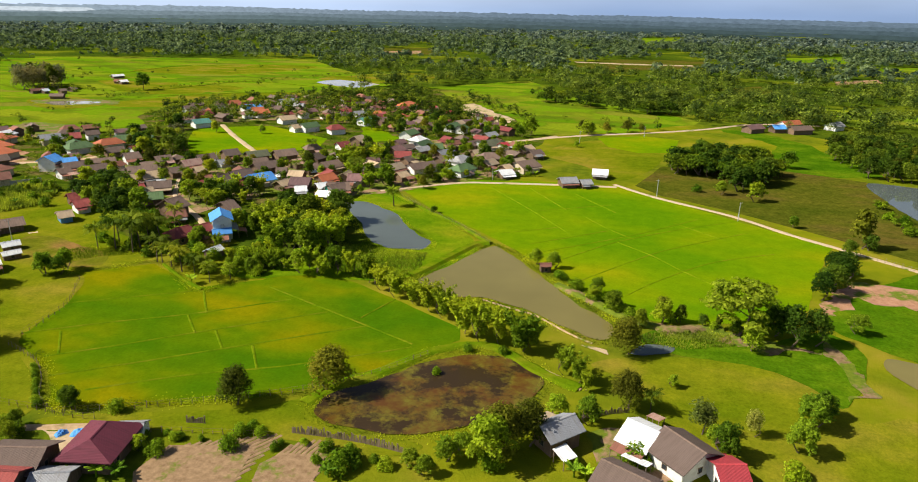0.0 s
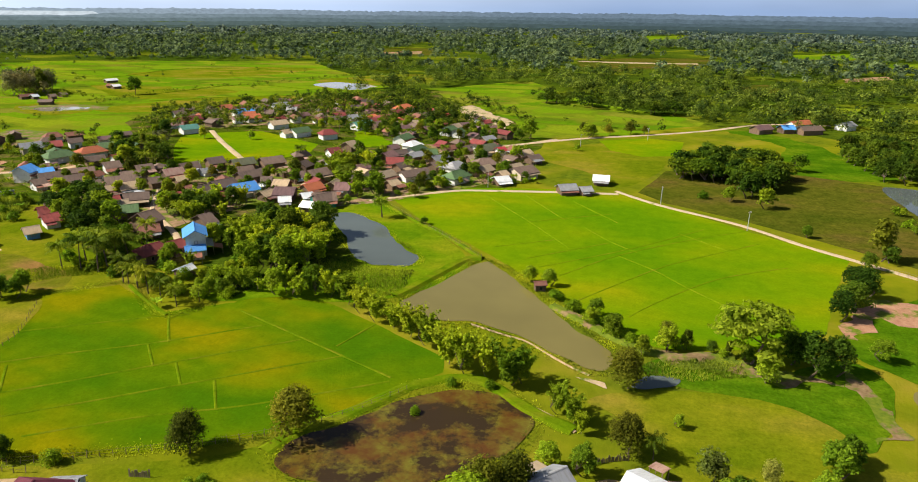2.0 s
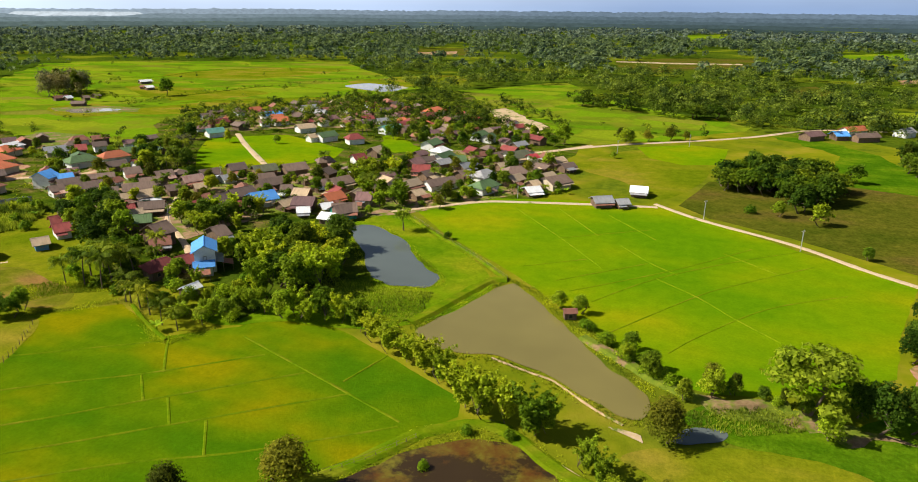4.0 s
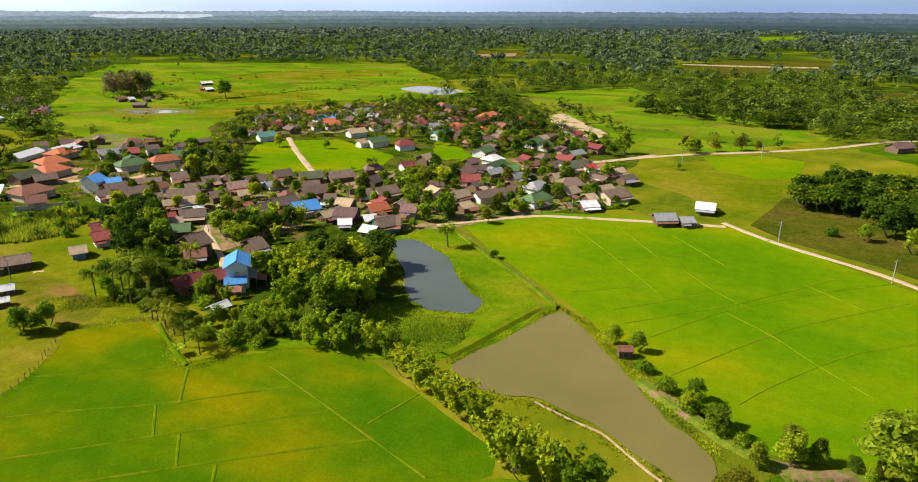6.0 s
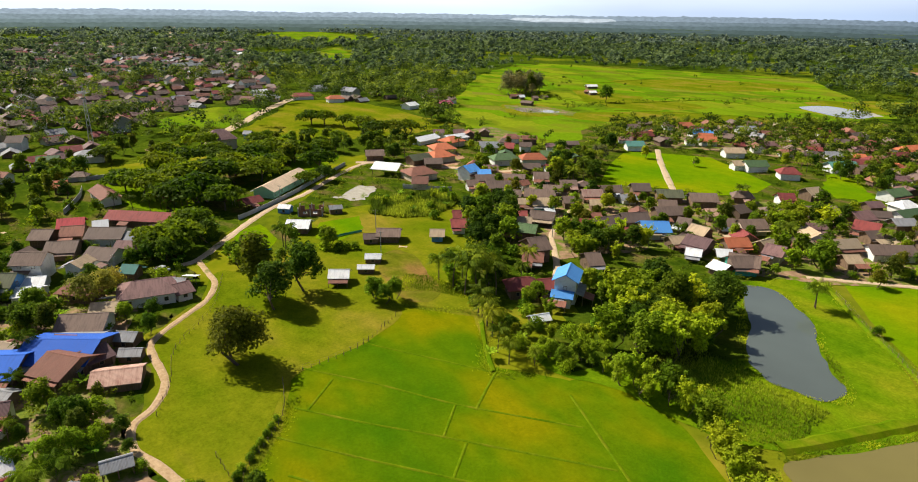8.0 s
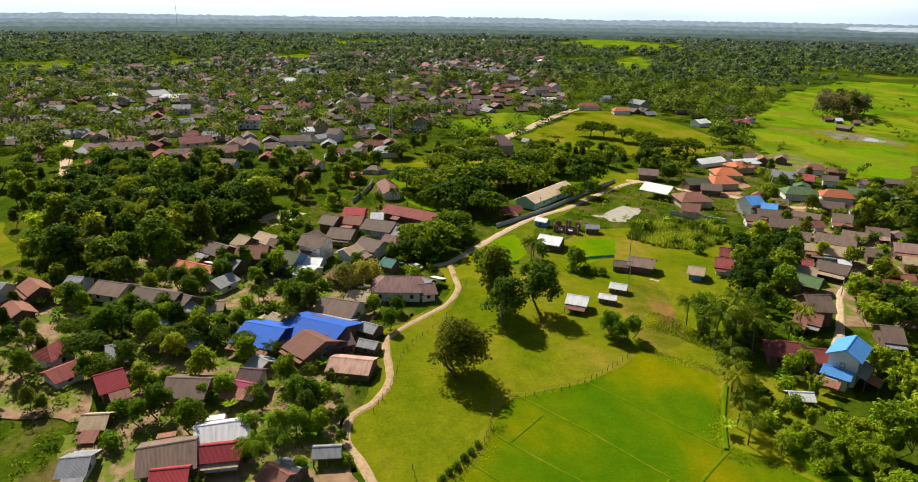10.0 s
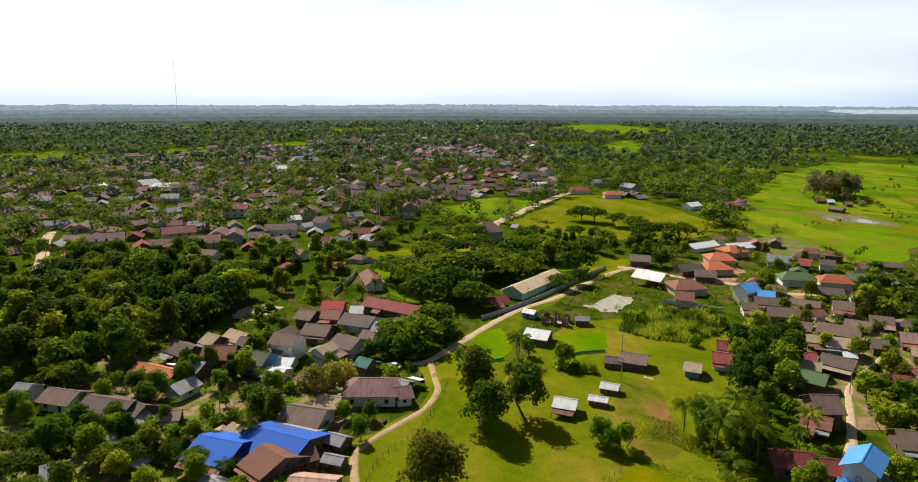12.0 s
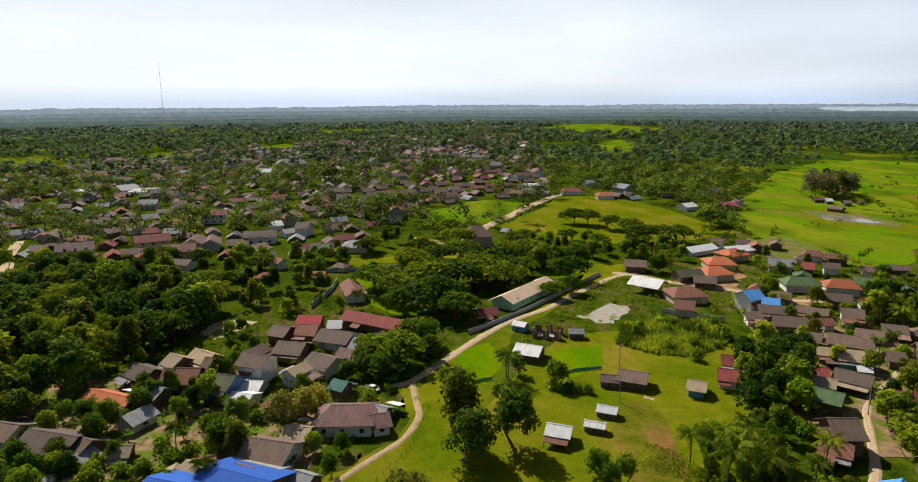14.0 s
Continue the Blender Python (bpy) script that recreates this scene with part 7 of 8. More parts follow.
plant("dark", -163.1, 107.1, 14)
plant("tall", -173.1, 106.6, 17)
plant("palm", -149, 152.1, 12)
plant("palm", -142.4, 151.3, 13)
plant("palm", -143.5, 155.8, 13)
plant("palm", -142.1, 158.3, 12)
plant("palm", -138, 158.4, 12)
plant("palm", -152.3, 157.7, 11)
plant("palm", -150.7, 160.6, 11)
plant("palm", -154.2, 151, 10)
plant("palm", -119.7, 142.5, 9)
plant("palm", -113.1, 138.8, 8)
plant("palm", -124.7, 144.9, 9)
plant("palm", -107.8, 137.6, 7)
plant("palm", -129, 146.7, 8)
plant("palm", -104.3, 141.8, 5)
plant("palm", -205.1, 126.2, 9)
plant("palm", -85, 220.9, 8)
plant("palm", -154.3, 296, 9)
plant("palm", -114.4, 432, 9)
plant("palm", -79, 383.7, 7)
plant("palm", -88.4, 378.6, 7)
plant("palm", -268.7, 104.3, 9)
plant("palm", -264.9, 108.1, 9)
plant("palm", -263.3, 112.5, 8)
plant("palm", -90, 322.9, 8)
plant("palm", -80.4, 285, 8)
plant("palm", -170, 188.6, 8)
plant("palm", -155.7, 207.4, 8)
plant("palm", -83.9, 153.5, 5)
plant("palm", -141.3, 169.9, 7)
plant("broad", -104.8, 146.9, 5)
plant("broad", -101.1, 146.8, 5)
plant("broad", -101, 150.6, 5)
plant("broad", -108.2, 147.5, 4)
plant("broad", -114.9, 149.3, 4)
plant("broad", -96.4, 151.3, 4)
plant("broad", -127.7, 160.5, 6)
plant("broad", -128.8, 164.8, 6)
plant("bush", -192.2, 139.1, 3)
plant("bush", -191.3, 141.5, 2.5)
plant("bush", -190.4, 143.9, 2.5)
plant("bush", -195.3, 136, 3)
plant("umbrella", -261.8, 107.6, 13.4)
plant("umbrella", -270.1, 118.2, 13.4)
plant("umbrella", -255, 123.7, 11.0)
plant("umbrella", -288.9, 149.8, 12.2)
plant("umbrella", -291.8, 119.8, 13.4)
plant("umbrella", -293, 130.4, 13.4)
plant("umbrella", -305.6, 143.4, 12.2)
plant("umbrella", -320.1, 158.3, 12.2)
plant("umbrella", -330.5, 172.9, 12.2)
plant("umbrella", -318, 177.1, 12.2)
plant("umbrella", -334.2, 143.7, 12.2)
plant("umbrella", -408.9, 151, 9)
plant("umbrella", -370.1, 150.1, 11.0)
plant("umbrella", -318.3, 117, 13.4)
plant("umbrella", -416.8, 229.9, 11)
plant("umbrella", -410.9, 236.3, 11)
plant("umbrella", -395.5, 243.6, 9.8)
plant("umbrella", -378.2, 247.4, 11.0)
plant("umbrella", -356.6, 248.2, 11.0)
plant("umbrella", -355.3, 255, 11.0)
plant("umbrella", -351.2, 262.2, 11.0)
plant("umbrella", -390.6, 305.3, 11.0)
plant("umbrella", -356.8, 242.8, 11.0)
plant("umbrella", -276.4, 173.4, 7.3)
plant("umbrella", -272.4, 164, 7.3)
plant("broad", -398.4, 484.6, 15)
plant("broad", -381.4, 426.5, 8)
plant("broad", -375.3, 443.5, 6)
plant("broad", -349.1, 315.7, 6)
plant("broad", -421.6, 224.7, 8)
plant("broad", -251.1, 355.1, 9)
plant("broad", -242.8, 369.5, 8)
plant("broad", -133.9, 319.8, 7)
plant("broad", -92.2, 461.8, 7)
plant("broad", -104.9, 497.1, 6)
plant("broad", -120.5, 508.3, 7)
plant("broad", -55.2, 329.6, 8)
plant("broad", -62.3, 379.2, 7)
plant("bare", -477.5, 445.6, 14)
plant("bare", -479.1, 457.4, 15)
plant("bare", -467.2, 457.4, 14)
plant("bare", -457.3, 455.4, 12)
plant("bare", -487.8, 447.4, 11)
plant("bare", -233.9, 302.5, 10)
plant("bare", -237.9, 302.5, 9)
plant("broad", -507.9, 550.4, 7)
plant("broad", -412.6, 443.2, 9)
plant("broad", -491.4, 500.2, 8)
plant("broad", -423.1, 438.5, 8)
plant("broad", -365.4, 328.2, 6)
plant("broad", -520, 497.3, 8)
plant("broad", -483.1, 515.1, 8)
plant("broad", -521.9, 519.1, 7)
plant("broad", -57.6, 386.6, 12)
plant("broad", -25.9, 400.6, 9)
plant("broad", -23.3, 403.6, 8)
plant("round", -28.3, 410.3, 8)
plant("round", -2, 420.3, 8)
plant("round", 17.8, 434.5, 8)
plant("round", 6.9, 421.4, 6)
plant("round", -14.1, 411.3, 7)
plant("broad", -125.3, 49, 5.5)
plant("broad", -124.7, 54.6, 6)
plant("broad", -125.3, 57.5, 6)
plant("broad", -125.6, 61.5, 5)
plant("broad", -133.8, 59.1, 7)
plant("broad", -133.3, 62.7, 6)
plant("broad", -135.7, 57.1, 6)
plant("broad", -134.1, 51, 4)
plant("broad", -139.6, 43, 6)
plant("broad", -139.2, 39.2, 4.5)
plant("broad", -144.8, 31.1, 5)
plant("broad", -143.8, 28.4, 5)
plant("broad", -113.5, 58.6, 4)
plant("broad", -119.1, 49.4, 4)
plant("broad", -133.1, 29, 6)
plant("palm", -131.5, 34.8, 4.5)
plant("palm", -152.7, 51.2, 6)
plant("banana", -141.7, 33.3, 2.6)
plant("banana", -140.5, 35.3, 2.6)
plant("banana", -152.3, 60.4, 3)
plant("banana", -146, 65.7, 3)
plant("banana", -146.3, 68.1, 3)
plant("banana", -157.4, 35.8, 3)
plant("banana", -155.2, 38.1, 3)
plant("banana", -118.9, 49.9, 2.5)
plant("banana", -118, 46.4, 2.4)
plant("umbrella", -163.5, 38.7, 5)
plant("umbrella", -167.5, 46.6, 4.5)
plant("dark", -174, 27.7, 7)
plant("dark", -182, 23.3, 7)
plant("dark", -127.7, 65.8, 4)
plant("dark", -121, 65.5, 3)
plant("bush", -104.2, 78.1, 1.5)
plant("bush", -106, 79.5, 1.3)
plant("bush", -107.7, 81.5, 1.3)
plant("bush", -109.4, 83, 1.2)
plant("bush", -110.9, 84.5, 1.3)
plant("bush", -112.6, 86.1, 1.2)
plant("bush", -114.3, 87.7, 1.2)
plant("bush", -116.1, 89.4, 1.2)
plant("bush", -99.5, 80.2, 2.5)
plant("bush", -115.2, 66.2, 2)
plant("bush", -153.2, 35.1, 2)
plant("bush", -106, 70.4, 1)
plant("broad", -167.1, 22.8, 9)
plant("broad", -171.2, 13.6, 9)
plant("broad", -169.4, 11.1, 7)
plant("broad", -181.6, 34, 5)
plant("broad", -170.2, 42.4, 6)
plant("broad", -180.5, 57.9, 8)
plant("broad", -164.7, 78.1, 6)
plant("broad", -175.5, 75.2, 5.5)
plant("broad", -174.3, 81.2, 5)
plant("broad", -208.3, 36.6, 7)
plant("broad", -211.6, 39.8, 7)
plant("broad", -211, 33.2, 6)
plant("broad", -213.4, 83.5, 6)
plant("broad", -213.4, 87.7, 7)
plant("broad", -251.4, 49, 7)
plant("broad", -256.8, 52.4, 6)
plant("broad", -274.8, 83.9, 6)
plant("broad", -202.9, 18, 6)
plant("broad", -274.7, 65.6, 7)
plant("pale", -187.7, 68.4, 10)
plant("pale", -190, 73.4, 9)
plant("pale", -194.7, 76.4, 7)
plant("umbrella", -163.1, 31.6, 6)
plant("umbrella", -162.9, 27.3, 6)
plant("umbrella", -160.3, 45.4, 5)
plant("umbrella", -219.8, 97.9, 11.0)
plant("umbrella", -233.9, 106.4, 9.8)
plant("umbrella", -218.9, 90.8, 8.5)
plant("umbrella", -270.8, 122.5, 11.0)
plant("umbrella", -282.3, 105.9, 12.2)
plant("umbrella", -301.7, 98.5, 11.0)
plant("umbrella", -297.7, 117.8, 12.2)
plant("umbrella", -291.7, 102.4, 12.2)
plant("palm", -277.4, 90.2, 8)
plant("palm", -271, 95.2, 8)
plant("palm", -267.7, 100.4, 8)
plant("palm", -265.1, 105.5, 8)
plant("palm", -269.1, 112, 7)
plant("palm", -218.2, 17.3, 9)
plant("palm", -221.4, 1.5, 8)
plant("palm", -228.4, 9.1, 8)
plant("palm", -202.6, 126, 10)
plant("palm", -310.2, -32.1, 9)
plant("palm", -214.3, -2.5, 8)
plant("tall", -298.8, 24.5, 15)
plant("tall", -291.1, 22.6, 14)
plant("tall", -295.9, 18.5, 13)
plant("bush", -179.3, 49.5, 3)
plant("bush", -181.4, 53.2, 3)
plant("bush", -178.6, 45.8, 3)
plant("bush", -202.7, 94.1, 2.4)
plant("bush", -199.7, 89, 3)
plant("banana", -170.9, 70.6, 3)
plant("banana", -169.8, 69.4, 3)
plant("banana", -206.7, 94.6, 3)
plant("banana", -208.5, 96.5, 3)
plant("banana", -141.7, 171, 3)
plant("banana", -140.3, 172, 3)
# houses between
infill([(-266.1, 239.9), (-229.9, 248.4), (-200.9, 259.8), (-167.5, 282.5), (-148.4, 307.9), (-125, 315), (-118.3, 347.8), (-87.9, 359.9), (-67.3, 367.3), (-37.6, 309.1), (-53.5, 289.2), (-75.9, 274.8), (-90.2, 248.5), (-110.1, 232.5), (-138, 229.7), (-166.6, 210.1), (-200.6, 212.6), (-223.8, 213.8)], 11, "brown mauve rust tan brown stripe grey maroon tan", "timber timber timber white", 0.9)
infill([(-310.6, 403.6), (-256.3, 482.8), (-203.4, 501.4), (-144.9, 468.1), (-110.1, 375.5), (-143.9, 396.8), (-213.1, 395.6), (-258.2, 347.6)], 13, "brown rust maroon tan mauve brown orange", "timber timber white", 0.85)
infill([(-201.1, 10.4), (-194.1, 28.4), (-232.8, 33.8), (-265.8, 74.1), (-255.7, 90.1), (-204.9, 83), (-167.7, 73.2), (-159.9, 63.7), (-156.5, 48.3), (-164.3, 20.5)], 14, "brown mauve rust tan grey", "timber timber white", 0.75)
infill([(-381.5, -80.4), (-381.2, -14.3), (-363.2, 74.9), (-322.6, 95.2), (-289.6, 69.7), (-321.4, 49.6), (-327.9, 17.2), (-362.9, -48.2)], 26, "brown mauve rust grey orange maroon", "timber white cream", 0.75)
infill([(-288.7, 74.3), (-269.5, 91.2), (-240.2, 104.5), (-221.9, 87.6), (-229.8, 73.7)], 13, "brown maroon mauve", "timber white", 0.8)
infill([(-368.3, 277.5), (-330.6, 305.8), (-297.4, 335.4), (-257.4, 317.4), (-229.5, 289.1), (-269, 260), (-304, 243)], 16, "brown mauve rust green", "timber white", 0.7)
infill([(-267.2, -29.3), (-222.8, -5.7), (-215.3, -7), (-224.8, -15.2)], 14, "brown grey", "timber", 0.6)
infill([(-210.5, 444), (-162.7, 476.5), (-104.8, 446.4), (-59.3, 393.1), (-84.7, 364), (-131.7, 369.3), (-179.1, 395.7)], 14, "brown rust maroon tan mauve green red", "timber timber white cream", 0.85)
# market town
town([(-384.9, -97), (-736, -257.6), (-953.1, -218.3), (-1114.7, -145.6), (-1272.3, 21.2), (-1504.8, 236.7), (-1448.7, 513.8), (-583, 278.9), (-537.7, 223.1), (-447.5, 127.1), (-381, 93.5), (-363.2, 74.9), (-364.7, 2.8)], 18)
town([(-528.5, 268.8), (-568.7, 349.4), (-502.6, 396.8), (-474.2, 377.9), (-488.2, 309), (-517.3, 274.2)], 26)
shelters()
earth([(-214.3, -35.3), (-210.3, -11.9), (-179.3, 6.2), (-156.9, 15), (-136.5, 19), (-139.8, 0.8)], "yard")
infill([(-214.3, -35.3), (-210.8, -15), (-179.8, 3.5), (-136.5, 19), (-139.8, 0.8)], 13, "brown maroon grey rust", "timber white", 0.9)
# groves
grove([(-210.5, 444), (-162.7, 476.5), (-104.8, 446.4), (-59.3, 393.1), (-84.7, 364), (-131.7, 369.3), (-179.1, 395.7)], 7.5, "broad palm dark palm round banana broad", 4, 8)
grove([(-157.7, 153.6), (-163, 168.3), (-155.5, 183.1), (-138.9, 172.3), (-127.7, 155.3), (-113, 135), (-132.4, 145.8)], 14, "palm palm bush", 7, 10)
grove([(-115.5, 178), (-114.9, 190), (-94.2, 199.1), (-82.5, 185.6), (-85, 173.6), (-94.4, 157.1), (-103, 161)], 5.5, "broad bamboo light dark bamboo light", 8, 13.5)
grove([(-112.7, 158.1), (-110.6, 172.2), (-92.7, 155), (-98.3, 147.6)], 5.5, "broad bush bamboo broad", 4, 7)
grove([(-129.5, 181.7), (-125.3, 192.3), (-112.1, 181.3), (-116.4, 174.3)], 5.5, "dark broad", 5, 8)
grove([(-159.2, 172.1), (-153, 178.3), (-129.9, 163.7), (-128.8, 154.3), (-153, 158.3)], 12, "dark", 7, 9)
grove([(-184.8, 228.7), (-163.2, 218.5), (-140.3, 222.9), (-132.8, 198.5), (-138.2, 186.1), (-159.9, 203.2)], 6, "broad bamboo dark", 6, 9)
grove([(-213.4, 205.6), (-207, 218.1), (-169.6, 193.5), (-158, 173.3), (-183.4, 179.6)], 6.5, "dark broad", 7, 11)
grove([(-242.5, 182), (-236.7, 211.5), (-211.8, 207.2), (-203.8, 182.3), (-218.4, 167.6)], 9, "bush banana broad", 2, 5)
grove([(-258.8, 287), (-245, 308), (-201, 265.6), (-211.2, 252.1)], 7, "broad dark palm", 7, 11)
grove([(-135.5, 285), (-118.9, 301.9), (-89.2, 242.1), (-100.8, 237.9), (-128.4, 263.8)], 6.5, "broad bamboo palm", 6, 10)
grove([(-280.6, 243.7), (-238.3, 259.8), (-196.8, 255.3), (-163, 276), (-142.4, 297.2), (-122.9, 310.5), (-86.3, 354.6), (-63.9, 351.8), (-40.8, 290.5), (-87.9, 243.4), (-136.1, 227.1), (-169, 212.6), (-200.6, 212.6)], 8.2, "broad dark light palm round bush", 4, 8)
grove([(-324.9, 407.7), (-281.7, 476.1), (-221.1, 521.4), (-171.3, 555.5), (-119.2, 468.9), (-102.3, 352.3), (-140.6, 361.2), (-208.2, 387.5), (-258.2, 347.6)], 7.5, "broad palm dark palm broad dark palm", 4.5, 9)
grove([(-244.6, 495.6), (-212, 511.1), (-193, 461.1), (-211.2, 441.5)], 8, "dark broad", 9, 12)
grove([(-209.6, 578.3), (-174.2, 552.3), (-126.5, 415), (-171.2, 500.9)], 9, "bamboo palm dark", 9, 13)
grove([(-133.5, 453.8), (-117.7, 458.2), (-106.6, 415.4), (-119.6, 411.9)], 7, "palm broad", 7, 10)
grove([(13.4, 309.6), (32.8, 310.2), (45.6, 284.3), (61.9, 305.3), (64.3, 333.4), (36.6, 351.3)], 5.5, "dark dark umbrella dark", 9, 13)
grove([(99.7, 384.5), (143.4, 455.5), (166.3, 413.1), (138.7, 315.2), (109.8, 324.8), (97.9, 354.2)], 8, "dark dark tall", 8, 12)
grove([(98.3, 301.8), (97.9, 266.4), (100.2, 245.5), (93.6, 237), (91.3, 264.3)], 6, "broad bush", 3, 6)
grove([(-289.2, -42), (-356.8, -46.1), (-308.2, 20.7), (-278.1, 48.5), (-243.5, 32), (-226.8, 17.3), (-201.1, 10.4), (-204.5, -6.8)], 7.6, "dark broad dark tall dark palm", 9, 15.5)
grove([(-200.9, -5.3), (-203.4, -1), (-171.7, 16.8), (-165.2, 11.7), (-165.6, 9.4)], 8, "broad dark", 6, 9)
grove([(-217.4, 21.3), (-214.2, 37.1), (-195.9, 36.2), (-197.6, 27.6)], 6, "dark broad banana", 5, 8)
grove([(-294.2, 47.1), (-350.1, 74.8), (-286, 87.8), (-273, 74.1), (-284.2, 56.6)], 11, "broad dark bush", 5, 9)
grove([(-201.1, 10.4), (-213.2, 22.3), (-214, 80.2), (-176.7, 84.1), (-154.5, 68.5), (-165.6, 9.4)], 9, "broad dark bush banana", 4, 8)
grove([(-244.8, 81.5), (-238.6, 112.1), (-208.7, 106.7), (-204.3, 86.2), (-223.3, 80.6)], 9, "umbrella broad dark", 6, 9)
grove([(-233.8, 28.6), (-258.9, 74), (-244.8, 81.5), (-212.7, 86.8), (-206.8, 73.5), (-203.3, 52.2)], 11, "broad dark bush", 4, 7)
grove([(-366.5, 244.4), (-333.2, 257.1), (-286.6, 221.5), (-311, 208.3), (-325.5, 196.8)], 9, "dark broad palm", 7, 10)
grove([(-177.5, 179.8), (-188.3, 207.7), (-173.2, 201), (-138.7, 168.6), (-140.4, 160.4), (-160.8, 162.5)], 8, "broad dark palm bush", 4, 9)
grove([(-170.7, 213.2), (-174.5, 233.2), (-146.5, 204.7), (-148.3, 195.8)], 7, "broad palm bush banana", 4, 7)
grove([(-67.9, 445.7), (-46.4, 468.1), (45.5, 447.4), (8.7, 424.3), (-39.2, 393.5)], 40, "broad round", 5, 8)
grove([(-480.9, 441.6), (-452.2, 461.3), (-493.5, 499.9), (-515.5, 474.3)], 8, "bare bare bare tall", 16, 20)
grove([(-86.7, 574.3), (-61.4, 572.5), (-35, 544.3), (10.1, 514.9), (33.4, 518.1), (30.3, 498.7), (5.7, 494.7), (-33.6, 523.4), (-67.2, 538.1)], 8, "dark palm dark umbrella", 8, 12)
grove([(-53.7, 662.3), (41, 695), (36.4, 532.1), (10.4, 528), (-31.3, 561.1)], 11, "tall dark tall dark", 8, 12)
grove([(-301.9, 393.7), (-256.6, 347.3), (-248.7, 309.3), (-278.6, 338.8)], 9, "broad dark", 7, 10)
grove([(-348.6, -84.9), (-381.5, -80.4), (-381.2, -14.3), (-363.2, 74.9), (-345.7, 97), (-306.5, 74.4), (-278.1, 48.5), (-317.7, 19), (-362.9, -48.2), (-289.2, -42), (-271.1, -48.5)], 12.5, "dark broad dark broad palm umbrella", 6, 11)
grove([(-271.1, -48.5), (-289.2, -42), (-204.5, -6.8), (-189.5, -7.7)], 9, "dark broad bamboo", 7, 11)
grove([(-350.1, 74.8), (-403.2, 104.7), (-432.8, 147.2), (-390.7, 166.7), (-338.9, 130.3), (-332.7, 101.4)], 14, "umbrella broad dark", 7, 10)
grove([(-374.8, 162.7), (-374.9, 202.9), (-360.9, 231.4), (-323.2, 207.9), (-316.4, 181.6), (-331.1, 169.1)], 11, "umbrella dark broad", 7, 9)
grove([(-402.4, 297.4), (-318.3, 296.7), (-287.3, 325.9), (-242.6, 302.4), (-232.4, 274.6), (-269, 260), (-327.1, 253.5)], 13, "broad dark palm", 5, 8)
grove([(-261.6, 99.1), (-244.4, 116.4), (-287.6, 145.9), (-294.9, 181.2), (-326.7, 182.3), (-343.8, 146.9), (-319.5, 113.3)], 16, "umbrella umbrella broad", 9, 12)
grove([(-157.7, 153.6), (-159.2, 172.1), (-151.7, 179.6), (-122.4, 160.6), (-106.5, 137.8), (-113, 135), (-135.1, 148)], 9, "bush bush broad banana", 3, 6)
grove([(-133.2, 160.4), (-120.2, 162.7), (-97.2, 158.3), (-86, 152.6), (-100.2, 142.2), (-110.3, 137.7)], 7, "broad bush bamboo bush", 3, 7)
grove([(-20.9, 167.3), (-9.4, 154.2), (1.5, 143.4), (7.9, 146.6), (-1.1, 151.6), (-10, 162.7), (-20.5, 176.6)], 9, "bush broad bush", 2, 5)
grove([(1.4, 143.8), (17.7, 146.9), (31.3, 150.9), (42.7, 145.1), (29.2, 138.3), (23.8, 144), (4.1, 141.4)], 7, "bush broad dark", 2.5, 5)
grove([(-266, 332.7), (-192.4, 350.2), (-189.9, 331.2), (-246.1, 315.9)], 20, "broad", 5, 8)
grove([(-724.9, 704.2), (-410.8, 844.8), (-225.4, 639.1), (-266.6, 495.3), (-319.4, 386.5), (-383.9, 333.2)], 80, "broad dark bush round", 3.5, 7)
grove([(-87.2, 515), (-52.3, 529.7), (39.5, 461.9), (-26.7, 413.1)], 50, "bush broad", 3, 6)
grove([(-110.1, 232.5), (-90.7, 249.6), (-75.9, 274.8), (-54.4, 285.9), (-38.8, 286.6), (-38, 281.9), (-52.9, 279.8), (-73.7, 268.2), (-88.3, 244.4), (-107.9, 228.6)], 5, "bush banana bush broad", 2, 5)
grove([(41.6, 489), (150.4, 531.9), (137.2, 482.4), (86.6, 482.7), (43.1, 460.8)], 8, "dark palm broad tall", 5, 9)
grove([(-8.3, 157.9), (6.7, 149.2), (16.8, 147.6), (28.5, 152.2), (28.2, 150.1), (16.5, 144.2), (5.3, 144.4), (-9.4, 154.2)], 5, "bush bush banana bush", 1.5, 3.2)
grove([(-240.7, 6.6), (-227.6, 52.3), (-180.3, 65.2), (-145.2, 59.9), (-125.7, 63.5), (-111.4, 54.9), (-123.8, 26.4)], 7.5, "dark broad banana palm bush light dark", 4.5, 9)
grove([(-150.2, 60.3), (-152.2, 68.8), (-118.5, 62.7), (-116.6, 55.2)], 6, "dark banana palm bush", 3, 6)
grove([(-368.2, 346.2), (-385.6, 486.1), (-320.7, 614.1), (-277.7, 711.3), (-284.7, 728.2), (-330.6, 632), (-396.1, 498.5), (-378.1, 354.6)], 7, "bush broad bush", 2, 4)
grove([(-307.7, 359.8), (-266.7, 432.5), (-203.1, 529.6), (-171.4, 571.7), (-174.7, 581.8), (-206.8, 538.6), (-272.6, 441.4), (-315.5, 368.3)], 8, "bush broad", 2, 4)
grove([(-147.2, 522.5), (-128, 542.7), (-73.4, 476.6), (-59.6, 430.1), (-67.3, 432.3), (-89.3, 472.7), (-124.4, 513.2)], 8, "palm broad dark", 4, 8)
